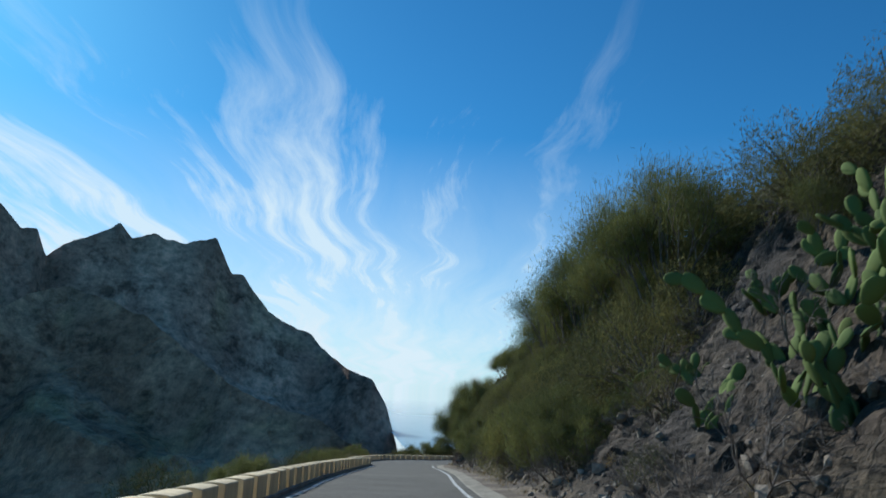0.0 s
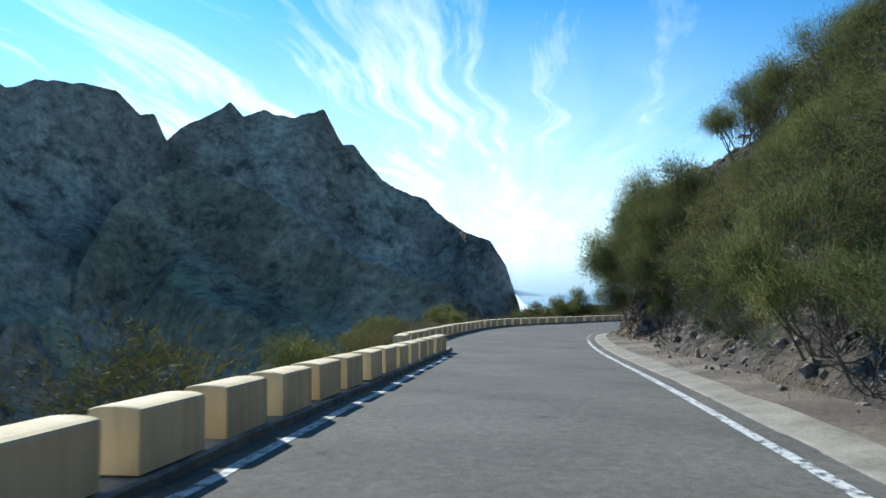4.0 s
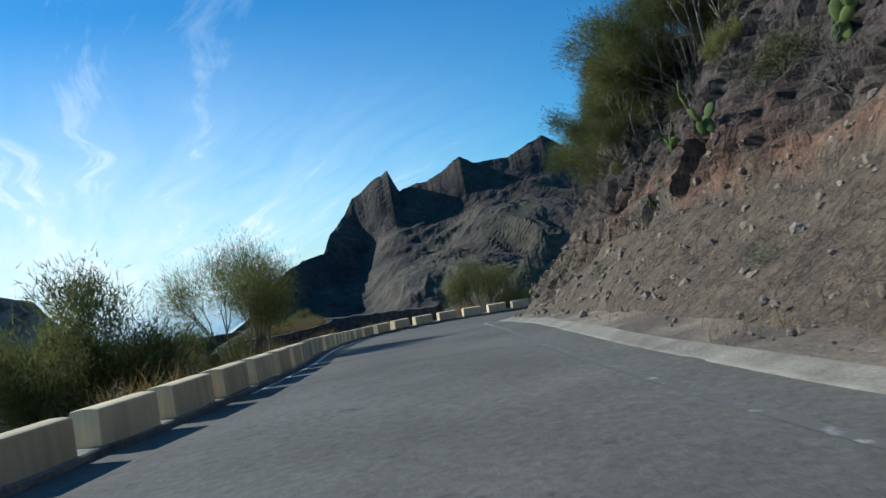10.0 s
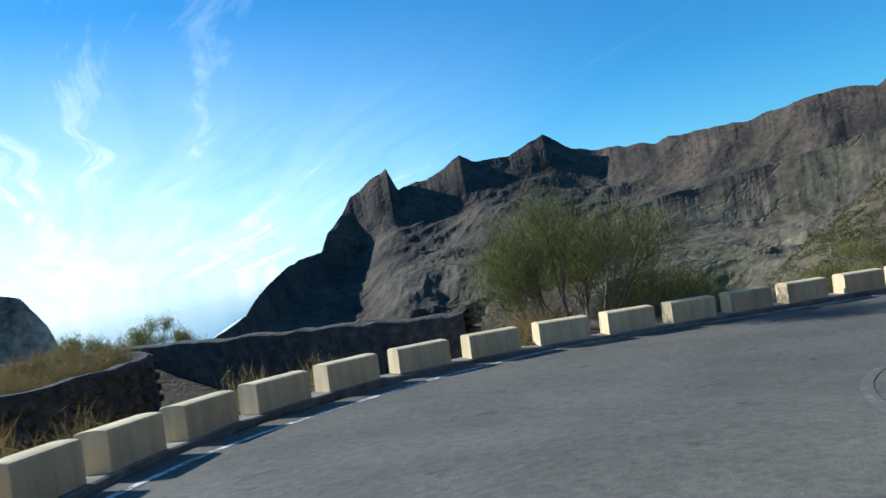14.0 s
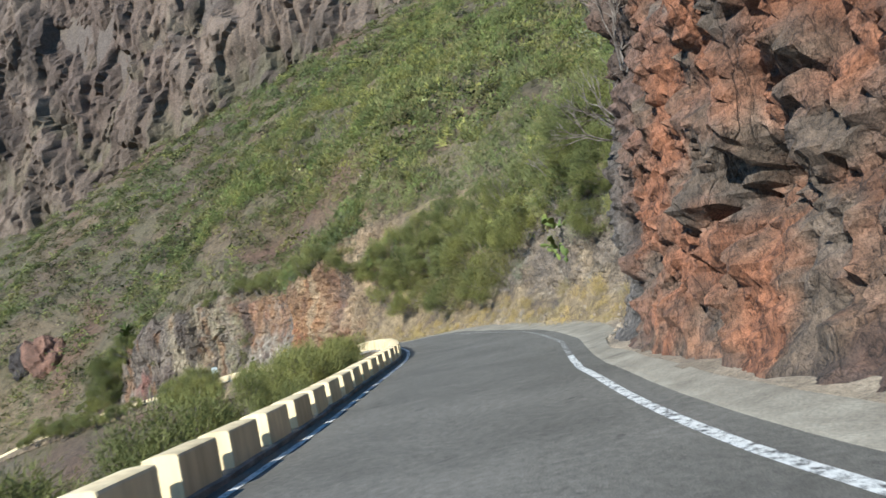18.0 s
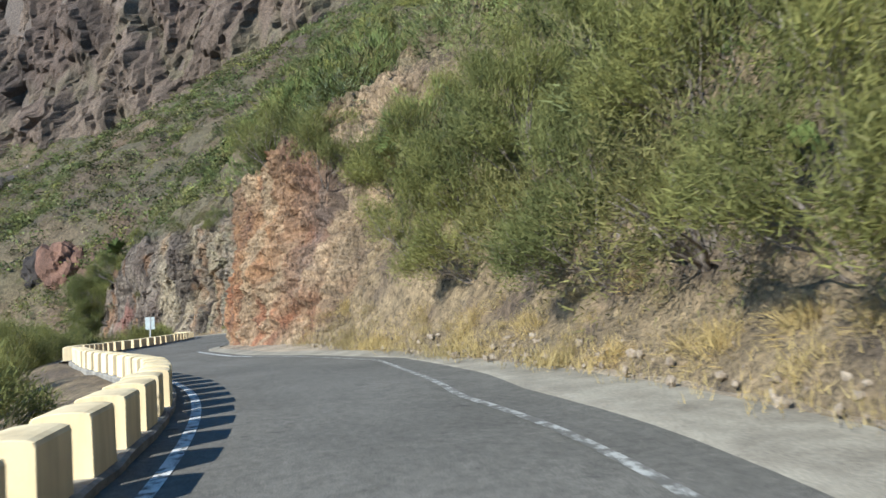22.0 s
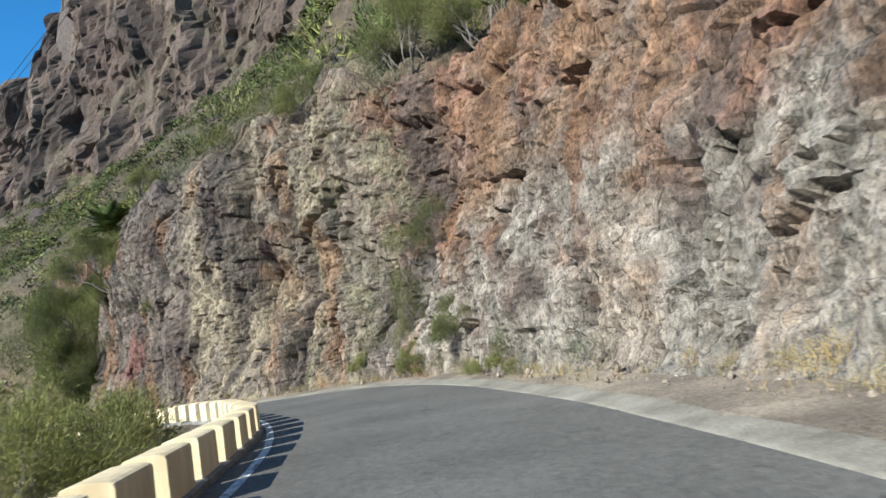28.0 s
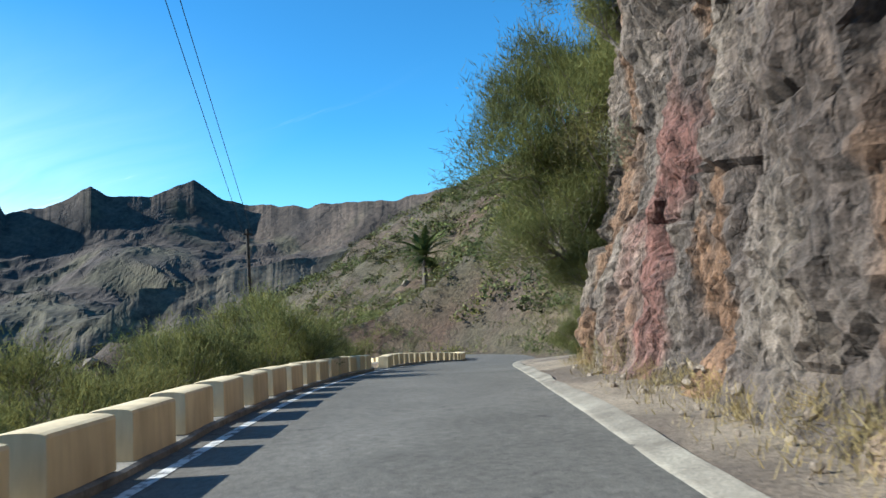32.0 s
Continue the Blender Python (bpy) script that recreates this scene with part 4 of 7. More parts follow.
def build_bank():
    """The rock bank and cliffs along the hill side."""
    # finer where bare rock stands close to the road
    s = np.r_[np.arange(0, 167, 0.19), np.arange(167, 194, 0.09), np.arange(194, 229, 0.16), np.arange(229, 322, 0.09), np.arange(322, 345, 0.25)]
    rows = np.r_[np.arange(0, 12.6, 0.09), np.arange(12.6, 21.9, 0.3)]
    nv = len(rows)
    sm = np.repeat(s[:, None], nv, 1)
    ell = np.repeat(rows[None], len(s), 0)
    f, h1, a1, h2, a2, ro = (bank(s, k)[:, None] for k in range(1, 7))
    a1, a2 = np.radians(a1), np.radians(a2)
    l1, l2 = h1 / np.sin(a1), h2 / np.sin(a2)
    e1, e2, e3 = np.minimum(ell, l1), np.clip(ell - l1, 0, l2), np.clip(ell - l1 - l2, 0, None)
    o = f + e1 * np.cos(a1) + e2 * np.cos(a2) + e3 * 0.81
    h = e1 * np.sin(a1) + e2 * np.sin(a2) + e3 * 0.585 - 0.08
    x, y, zr = at(sm.ravel(), -o.ravel())
    z = zr + h.ravel()
    p = np.stack([x, y, z], 1)
    # outward direction: towards the road and up, by the slope's own angle
    ang = np.where(ell < l1, a1, np.where(ell < l1 + l2, a2, radians(36))).ravel()
    nx, ny = np.interp(sm.ravel(), S, RN[:, 0]), np.interp(sm.ravel(), S, RN[:, 1])
    out = np.stack([nx * np.sin(ang), ny * np.sin(ang), np.cos(ang)], 1)
    rough = np.repeat(ro, nv, 1).ravel() * np.clip(0.15 + h.ravel() * 0.9, 0, 1)
    ss0, hh0 = sm.ravel(), h.ravel()
    n1 = fbm(p * 0.22, 3, 41)
    bend = vnoise(p * 0.45, 93)
    bend2 = vnoise(p * 1.4, 94)
    # jointed rock: tilted slabs inside leaning columns, at three sizes
    u, v = ss0 + 0.55 * bend + 0.22 * bend2 + 0.10 * hh0, hh0 + 0.45 * vnoise(p * 0.5, 95) + 0.2 * vnoise(p * 1.7, 96) - 0.12 * ss0
    b1, t1, g1 = slabs(u, v, 1.6, 4.2, 3)
    b2, t2, g2 = slabs(u + 0.3 * b1, v + 0.13 * bend2, 0.58, 1.35, 13)
    b3, t3, g3 = slabs(u + 0.2 * b2, v + 0.05 * vnoise(p * 4, 97), 0.26, 0.44, 23)
    b4, t4, g4 = slabs(u + 0.1 * b3, v + 0.1 * b2, 0.15, 0.26, 33)
    jointed = 0.7 * (b1 - 0.5) + 0.45 * t1 + 0.55 * (b2 - 0.5) + 0.6 * t2 + 0.27 * (b3 - 0.5) + 0.4 * t3 + 0.1 * (b4 - 0.5) - 0.25 * np.exp(-g1 / 0.07) - 0.2 * np.exp(-g2 / 0.05) - 0.06 * np.exp(-g3 / 0.03)
    # lumpy breccia: rounded clasts in a pitted mass
    d1, cid, edge = cells((p + 0.5 * np.stack([bend, bend2, bend], 1)) * np.array((0.95, 0.95, 0.8)), 2)
    d2, cid2, edge2 = cells((p + 0.16 * np.stack([bend2, bend, -bend2], 1)) * np.array((2.9, 2.9, 2.8)), 9)
    lumpy = 0.2 * (cid - 0.5) - 0.22 * d1 + 0.26 * (cid2 - 0.5) - 0.24 * d2 + 0.52 * fbm(p * 1.1, 6, 43, 0.66)
    lump = np.clip((ss0 - 166) / 3, 0, 1) * np.clip((250 - ss0) / 4, 0, 1)
    lump = np.maximum(lump, 0.35 * np.clip((108 - ss0) / 4, 0, 1))
    tall = np.clip((ss0 - 166) / 6, 0, 1) * np.clip((194 - ss0) / 3, 0, 1) + np.clip((ss0 - 229) / 3, 0, 1) * np.clip((322 - ss0) / 6, 0, 1)
    disp = 1.25 * n1 + jointed * (1 - lump) * (1 - 0.4 * np.clip((ss0 - 298) / 4, 0, 1)) + lumpy * lump + 0.22 * fbm(p * 2.6, 4, 44, 0.6)
    earthy = np.clip((ss0 - 107) / 4, 0, 1) * np.clip((167 - ss0) / 4, 0, 1) * np.clip((3.4 - 0.16 * np.clip(ss0 - 136, 0, 16) + 1.1 * bend - hh0) / 0.8, 0, 1)
    dusty = np.clip((ss0 - 193) / 3, 0, 1) * np.clip((230 - ss0) / 3, 0, 1)
    ledge = np.clip((ss0 - 195) / 3, 0, 1) * np.clip((214 - ss0) / 3, 0, 1) * np.clip((hh0 - 1.1 - 0.5 * bend) / 0.5, 0, 1)
    dusty = dusty * (1 - ledge)
    rill = 0.25 * ridged(np.stack([ss0 * 0.9 + 0.5 * bend, hh0 * 0.18, 0 * hh0], 1), 3, 46) + 0.16 * fbm(p * 1.2, 5, 47, 0.6)
    gentle = np.maximum(earthy, dusty * 0.85)
    disp = disp * (1 - gentle) + (0.5 * n1 + 1.1 * rill) * gentle
    # deep open joints, a few metres apart, that wander as they climb
    run = np.stack([ss0 * 0.4 + 0.7 * bend, hh0 * 0.07, 0 * hh0], 1)
    joint = np.exp(-(vnoise(run, 97) / 0.05) ** 2)
    disp = disp - joint * tall * 0.9

    def cleft(s0, lean, width, depth, lo, hi):
        off = (ss0 - s0 - lean * hh0 + 0.35 * vnoise(p * 0.7, 99)) / width
        return depth * np.exp(-off ** 2) * np.clip((hh0 - lo) / 1.5, 0, 1) * np.clip((hi - hh0) / 2, 0, 1)
    disp = disp - cleft(296.2, 0.03, 0.75, 2.8, 2.6, 16) - cleft(293.2, -0.02, 0.3, 0.9, 0.6, 9) - cleft(288.2, 0.0, 0.28, 1.2, 0.5, 12) - cleft(288.9, 0.02, 0.7, 1.3, 0.8, 3.2)
    disp = disp - cleft(306.5, 0.04, 0.5, 1.0, 1, 9) - cleft(274, 0.08, 0.6, 1.1, 1.5, 9) - cleft(266, -0.05, 0.5, 1.0, 1.0, 8) - cleft(240, 0.05, 0.35, 0.9, 0.5, 7) + cleft(291.0, 0.0, 1.4, 0.9, 0, 13)
    p = p + out * (disp * rough)[:, None]
    ss, hh = sm.ravel(), h.ravel() + 0.8 * fbm(p * 0.3, 3, 51)
    n = len(ss)
    full = lambda c: np.tile(c, (n, 1))
    noisy = fbm(p * 0.35, 4, 52)
    grain = fbm(p * 1.1, 3, 53)

    def zone(lo, hi, soft=2.0):
        t = ss + 2.0 * noisy
        return np.clip((t - lo) / soft, 0, 1) * np.clip((hi - t) / soft, 0, 1)
    c = blend(full(SOIL), full(BASALT * 1.25), np.clip(0.4 + 0.9 * noisy, 0, 1))
    c = blend(c, full(TAN), np.clip(0.35 * np.clip(1.8 - hh, 0, 1) + 0.5 * grain, 0, 0.7))
    c = blend(c, full(BASALT), zone(96, 110) * np.clip(hh - 0.6, 0, 1))
    c = blend(c, full(np.array((0.30, 0.15, 0.09))), zone(93, 106) * np.clip(1.4 - hh, 0, 1) * 0.8)
    c = blend(c, full(np.array((0.215, 0.16, 0.105))), zone(108, 168) * np.clip(3.0 - hh, 0, 1) * 0.9)
    c = blend(c, full(np.array((0.34, 0.17, 0.10))), zone(112, 150) * np.exp(-((hh - 3.0 - noisy) / 0.5) ** 2) * 0.7)
    c = blend(c, full(np.array((0.15, 0.115, 0.10))), zone(108, 168) * np.clip(hh - 3.0, 0, 1) * 0.85)
    c = blend(c, full(RED), zone(168, 189) * np.clip(0.75 + 1.1 * grain + 0.4 * noisy, 0, 1))
    c = blend(c, full(np.array((0.16, 0.125, 0.11))), zone(168, 189) * np.clip(-0.1 - 1.3 * noisy, 0, 0.8))
    c = blend(c, full(np.array((0.155, 0.14, 0.13))), zone(187, 193))
    c = blend(c, full(TAN * 1.12), zone(192, 230) * np.clip(0.85 + grain, 0, 1))
    c = blend(c, full(np.array((0.25, 0.205, 0.165))), ledge * np.clip(0.75 + 1.2 * noisy, 0, 1))
    c = blend(c, full(np.array((0.46, 0.41, 0.34))), ledge * np.clip(1.6 * grain - 0.1 - 0.1 * hh, 0, 0.9))
    c = blend(c, full(PALE), zone(204, 213) * np.clip(1.6 - hh, 0, 1) * np.clip(0.3 + 1.5 * grain, 0, 1))
    c = blend(c, full(ORANGE), zone(229, 248) * np.clip(0.75 + 0.9 * noisy, 0, 1))
    c = blend(c, full(RED * 1.05), zone(229, 248) * np.clip(0.15 - 0.3 * (hh - 2) + 1.1 * grain, 0, 0.85))
    c = blend(c, full(BASALT * 1.6), zone(229, 236) * np.clip(0.2 + noisy, 0, 0.8))
    c = blend(c, full(PINK), zone(247, 345))
    c = blend(c, full(np.array((0.38, 0.20, 0.13))), zone(249, 292) * np.clip(0.05 + 1.2 * noisy + 0.12 * (hh - 5), 0, 0.85))
    c = blend(c, full(PALE), zone(266, 285) * np.clip(0.8 - 0.25 * hh + 0.8 * grain, 0, 0.75))
    c = blend(c, full(OCHRE), zone(288.4, 292.6, 0.8) * np.clip(0.85 + grain, 0.3, 0.95))
    c = blend(c, full(np.array((0.40, 0.22, 0.13))), zone(292.4, 295.2, 0.8) * np.clip(0.5 + 1.5 * grain, 0, 0.9))
    c = blend(c, full(np.array((0.20, 0.15, 0.135))), zone(294.6, 300, 1.2) * np.clip((hh - 5.0) / 2, 0, 0.9))
    c = blend(c, full(np.array((0.47, 0.40, 0.29))), zone(292, 304) * np.clip(0.7 + 1.0 * noisy, 0, 0.92))
    c = blend(c, full(np.array((0.32, 0.14, 0.11))), zone(308.5, 312, 0.8) * np.clip(3.6 - hh * 0.55, 0, 0.85))
    c = blend(c, full(np.array((0.185, 0.14, 0.115))), zone(301, 308.5) * np.clip(0.8 + noisy, 0, 0.92))
    c = blend(c, full(SOIL), zone(314, 345) * 0.7)
    # steep streaks of darker, paler and rusty rock
    band = fbm(np.stack([ss * 0.8 + 0.6 * noisy, hh * 0.13, 0 * ss], 1), 4, 61)
    streaky = zone(247, 322)
    c = blend(c, full(np.array((0.15, 0.118, 0.10))), streaky * np.clip(band * 2.4 - 0.35, 0, 0.8))
    c = blend(c, full(np.array((0.40, 0.335, 0.27))), streaky * np.clip(-band * 2.2 - 0.45 + 0.08 * (4 - hh), 0, 0.6))
    c = blend(c, full(np.array((0.40, 0.21, 0.10))), streaky * np.clip(fbm(np.stack([ss * 0.6, hh * 0.2, 0 * ss], 1), 4, 67) * 2.6 - 0.95, 0, 0.6))
    c = blend(c, full(np.array((0.12, 0.085, 0.07))), zone(168, 189) * np.clip(band * 2.2 - 0.5, 0, 0.8))
    c = blend(c, full(np.array((0.52, 0.40, 0.26))), zone(229, 248) * np.clip(-band * 2.0 - 0.3, 0, 0.7))
    c = blend(c, full(np.array((0.20, 0.11, 0.075))), zone(229, 248) * np.clip(band * 2.0 - 0.4, 0, 0.7))
    c = blend(c, full(np.array((0.54, 0.45, 0.31))), zone(290.5, 303, 1.5) * np.clip(0.75 + 0.7 * noisy - 0.05 * (hh - 5), 0, 0.85) * np.clip(1.1 - 2 * np.abs(band), 0, 1))
    c = blend(c, full(np.array((0.52, 0.47, 0.39))), zone(268, 287) * np.clip(1.1 - 0.2 * hh + 0.8 * grain, 0, 0.7))
    c = blend(c, full(np.array((0.40, 0.23, 0.125))), zone(272, 287) * np.clip((hh - 4.6) * 0.7, 0, 0.7) * np.clip(0.6 + grain, 0, 1))
    soft = np.maximum(earthy, dusty)
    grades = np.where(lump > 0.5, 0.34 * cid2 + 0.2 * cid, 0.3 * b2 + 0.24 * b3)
    # tone differs by slab; the shade in the joints is painted along slab edges
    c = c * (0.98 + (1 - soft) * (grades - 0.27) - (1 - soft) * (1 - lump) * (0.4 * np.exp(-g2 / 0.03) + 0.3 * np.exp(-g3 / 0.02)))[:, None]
    top = np.clip(ell.ravel() - np.repeat(l1 + l2, nv, 1).ravel(), 0, 2) / 2
    c = blend(c, full(np.array((0.2, 0.17, 0.10))), top * 0.8)
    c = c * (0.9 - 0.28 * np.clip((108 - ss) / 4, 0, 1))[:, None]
    quads = grid_faces(len(s), nv)[:, ::-1]
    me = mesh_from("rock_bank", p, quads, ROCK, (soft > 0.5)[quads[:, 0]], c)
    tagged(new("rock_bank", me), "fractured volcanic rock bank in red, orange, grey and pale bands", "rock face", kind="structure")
    return p.reshape(len(s), nv, 3), s, out.reshape(len(s), nv, 3)


build_ground()
build_cliff()
LEFT_EYE, RIGHT_EYE = (0.2, 32.8, -2.6), (16.0, 118.0, -10.2)
# pale warm colours stand in for the haze over this backlit face
build_mountain("mountain", LEFT_EYE, [
    (75, 14, 700), (60, 13, 900), (46, 12.2, 1100), (38.5, 11.6, 1300), (37.2, 11.0, 1320), (34.4, 11.9, 1350), (30.4, 11.4, 1380), (28.8, 9.7, 1400), (27.8, 9.8, 1400), (27.0, 7.9, 1420),
    (26.0, 8.9, 1420), (22.5, 10.9, 1450), (21.5, 9.8, 1450), (20.0, 10.4, 1450), (17.6, 10.1, 1450), (15.4, 10.8, 1450), (14.0, 8.0, 1450), (13.1, 7.9, 1450), (10.9, 5.3, 1450),
    (7.4, 3.6, 1450), (5.6, 1.9, 1400), (4.3, 1.1, 1350), (2.5, 0.6, 1330), (1.2, -1.6, 1320), (0.2, -4.7, 1310), (-0.2, -6.5, 1310)],
    0.27, 5, "dark rugged mountain across the valley, backlit by the sun", [(0.50, 0.285, 0.19), (0.64, 0.40, 0.27), (0.56, 0.37, 0.20)], 480, shore=(0, -60), sag=1.75)
build_mountain("mountain_spur", LEFT_EYE, [
    (3.0, -5.6, 900), (3.7, -4.6, 900), (6.4, -3.0, 930), (9.0, -2.2, 960), (13.4, -0.5, 1000), (16.3, 1.8, 1060), (20.0, 4.4, 1120), (22.8, 5.3, 1160), (25.4, 6.2, 1200), (28.0, 5.2, 1180), (30.6, 3.0, 1120), (33.0, -1.5, 1040), (34.0, -6.0, 1000)],
    0.22, 41, "lower brown spur descending in front of the mountain", [(0.38, 0.215, 0.125), (0.54, 0.33, 0.20), (0.45, 0.31, 0.15)], 260, shore=(0, -60), sag=1.3)
# dark basalt, with the ridge's backlit shade also put into its colours
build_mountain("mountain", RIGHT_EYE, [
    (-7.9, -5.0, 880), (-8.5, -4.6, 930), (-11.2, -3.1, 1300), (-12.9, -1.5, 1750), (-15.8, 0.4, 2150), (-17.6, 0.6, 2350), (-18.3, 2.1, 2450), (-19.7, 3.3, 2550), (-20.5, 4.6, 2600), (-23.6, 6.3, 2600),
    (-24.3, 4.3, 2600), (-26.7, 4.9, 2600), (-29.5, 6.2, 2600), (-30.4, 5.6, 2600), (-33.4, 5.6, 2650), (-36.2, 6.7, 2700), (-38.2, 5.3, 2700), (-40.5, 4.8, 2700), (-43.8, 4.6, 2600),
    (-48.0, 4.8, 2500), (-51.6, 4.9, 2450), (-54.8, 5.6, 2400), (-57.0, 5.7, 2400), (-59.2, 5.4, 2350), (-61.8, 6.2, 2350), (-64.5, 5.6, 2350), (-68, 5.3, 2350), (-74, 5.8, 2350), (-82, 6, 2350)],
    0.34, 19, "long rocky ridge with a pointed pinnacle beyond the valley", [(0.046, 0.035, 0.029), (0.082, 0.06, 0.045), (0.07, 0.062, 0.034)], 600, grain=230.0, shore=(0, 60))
build_mountain("mountain_spur", RIGHT_EYE, [
    (-29.5, -6.0, 1150), (-32.4, -3.4, 1200), (-35.2, -1.2, 1250), (-38.6, -0.8, 1280), (-42.0, 0.0, 1300), (-47.0, 0.7, 1330), (-52.0, 1.3, 1350), (-56.6, 2.0, 1350), (-61.8, 2.9, 1350), (-65.0, 3.3, 1350), (-68.0, 4.1, 1350), (-76.0, 4.6, 1350)],
    0.35, 53, "olive-brown lower ridge running down into the valley", [(0.095, 0.08, 0.058), (0.155, 0.128, 0.09), (0.135, 0.128, 0.07)], 320, shore=(0, 60))
build_road()
BANK, BANK_S, BANK_OUT = build_bank()

sea_az = np.radians(np.r_[np.arange(-64, -20, 2.0), np.arange(-20, 6, 0.5), np.arange(6, 65, 2.0)])
inner = np.interp(np.degrees(sea_az), [-64, -24, -20, -15.8, -12.9, -11.2, -8.5, -8, 0.2, 1.5, 6, 14, 64], [2700, 2700, 2620, 2220, 1800, 1340, 950, 900, 900, 1360, 1500, 2500, 2700])
sea_k = np.linspace(0, 1, 14) ** 1.6
sea_r = inner[:, None] + (4830 - inner)[:, None] * sea_k[None]
sea_v = np.stack([10 - sea_r * np.sin(sea_az)[:, None], 90 + sea_r * np.cos(sea_az)[:, None], np.full(sea_r.shape, -84.0)], 2)
# opacity drops towards the far edge, a haze built into the water
sea_haze = np.clip(1.0 - 1.05 * np.repeat(sea_k[None] ** 0.55, len(sea_az), 0), 0, 1) ** 1.3
sea_me = mesh_from("water", sea_v.reshape(-1, 3), grid_faces(len(sea_az), 14)[:, ::-1], SEA, False, np.repeat(sea_haze.reshape(-1, 1), 3, 1))
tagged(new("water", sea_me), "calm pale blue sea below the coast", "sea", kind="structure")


# ---- roadside barrier: footing and painted blocks ----
BLOCK_LEN, BLOCK_GAP, BLOCK_W, BLOCK_H, FOOT_H = 1.28, 0.45, 0.44, 0.50, 0.09


def block_mesh():
    """A painted block with a slightly arched top and soft edges."""
    bm = bmesh.new()
    hl, n = BLOCK_LEN / 2, 8
    prof = [(-BLOCK_W / 2, 0.0)]
    for k in range(n + 1):
        a = math.pi * (1 - k / n)
        prof.append((BLOCK_W / 2 * math.cos(a) * (1.0 if 0 < k < n else 0.985), BLOCK_H - 0.05 + 0.05 * math.sin(a) ** 0.7 if 0 < k < n else BLOCK_H - 0.055))
    prof.append((BLOCK_W / 2, 0.0))
    rings = []
    for x, k in ((-hl, 0.96), (-hl + 0.025, 1.0), (0, 1.0), (hl - 0.025, 1.0), (hl, 0.96)):
        rings.append([bm.verts.new((x, y * k, z * (0.985 if k < 1 else 1.0))) for y, z in prof])
    for a, b in zip(rings, rings[1:]):
        for j in range(len(prof) - 1):
            bm.faces.new((a[j], b[j], b[j + 1], a[j + 1]))
    bm.faces.new(rings[0]), bm.faces.new(rings[-1][::-1])
    bmesh.ops.recalc_face_normals(bm, faces=bm.faces)
    me = bpy.data.meshes.new("barrier_block")
    bm.to_mesh(me)
    bm.free()
    me.materials.append(CREAM)
    return me


BLOCK = block_mesh()


def build_barrier(points, start, label, size):
    ss, p = spline(points, 0.25)
    t = np.gradient(p, axis=0)
    t /= np.linalg.norm(t, axis=1)[:, None]
    nrm = np.stack([-t[:, 1], t[:, 0]], 1)
    st, _ = station(p)
    zr = np.interp(st, S, RP[:, 2])
    zr = np.convolve(np.pad(zr, 8, mode="edge"), np.ones(17) / 17, "valid")
    # footing
    prof = [(-0.04, -0.3), (-0.04, FOOT_H - 0.02), (0.0, FOOT_H), (BLOCK_W + 0.06, FOOT_H), (BLOCK_W + 0.1, FOOT_H - 0.03), (BLOCK_W + 0.1, -0.5)]
    v = np.empty((len(p), len(prof), 3))
    wob = 0.012 * vnoise(np.stack([ss * 1.7, 0 * ss, 0 * ss], 1), 61)
    for k, (o, h) in enumerate(prof):
        v[:, k, :2] = p + nrm * (o + (wob if k else wob * 2))[:, None]
        v[:, k, 2] = zr + h + wob
    me = mesh_from("footing", v.reshape(-1, 3), grid_faces(len(p), len(prof))[:, ::-1], PLINTH)
    tagged(new("footing", me), "low concrete footing under the barrier blocks", "kerb", kind="structure")
    rng = np.random.default_rng(int(start * 10) + 3)
    q = start
    while q < ss[-1] - BLOCK_LEN / 2 - 0.1:
        k = min(int(q / 0.25), len(p) - 2)
        slope = math.atan2(zr[min(k + 4, len(zr) - 1)] - zr[max(k - 4, 0)], 2.0)
        c = p[k] + (p[k + 1] - p[k]) * (q / 0.25 - k) + nrm[k] * (BLOCK_W / 2 + 0.02 + rng.normal(0, 0.012))
        m = Matrix.Translation((c[0], c[1], zr[k] + FOOT_H - 0.01)) @ Matrix.Rotation(math.atan2(t[k, 1], t[k, 0]) + rng.normal(0, 0.012), 4, "Z") @ Matrix.Rotation(-slope, 4, "Y")
        long = size(st[k])
        ob = new("barrier_block", BLOCK)
        ob.matrix_world = m @ Matrix.Rotation(rng.normal(0, 0.006), 4, "X") @ Matrix.Diagonal((long / BLOCK_LEN, 1, 1, 1))
        tagged(ob, label, "barrier block", "roadside barrier blocks")
        q += (long + size(st[min(k + 5, len(st) - 1)])) / 2 + BLOCK_GAP + rng.normal(0, 0.02)


# blocks are long on the straights and short round the tight bends
block_size = table([(0, 1.06), (84, 1.06), (90, 1.28), (160, 1.25), (168, 1.16), (190, 1.1), (203, 0.66), (232, 0.62), (237, 0.95), (245, 1.1), (272, 1.05), (280, 0.62), (290, 0.66), (297, 1.15), (420, 1.15)])
build_barrier(BAR_A, 0.8, "cream-painted concrete block on the road's edge", block_size)
build_barrier(BAR_B, 0.8, "cream-painted concrete block on the road's edge", block_size)
build_barrier(BAR_C, 0.7, "cream-painted concrete block on the road's edge", block_size)
build_barrier(BAR_D, 0.7, "cream-painted concrete block beside the lower road", block_size)


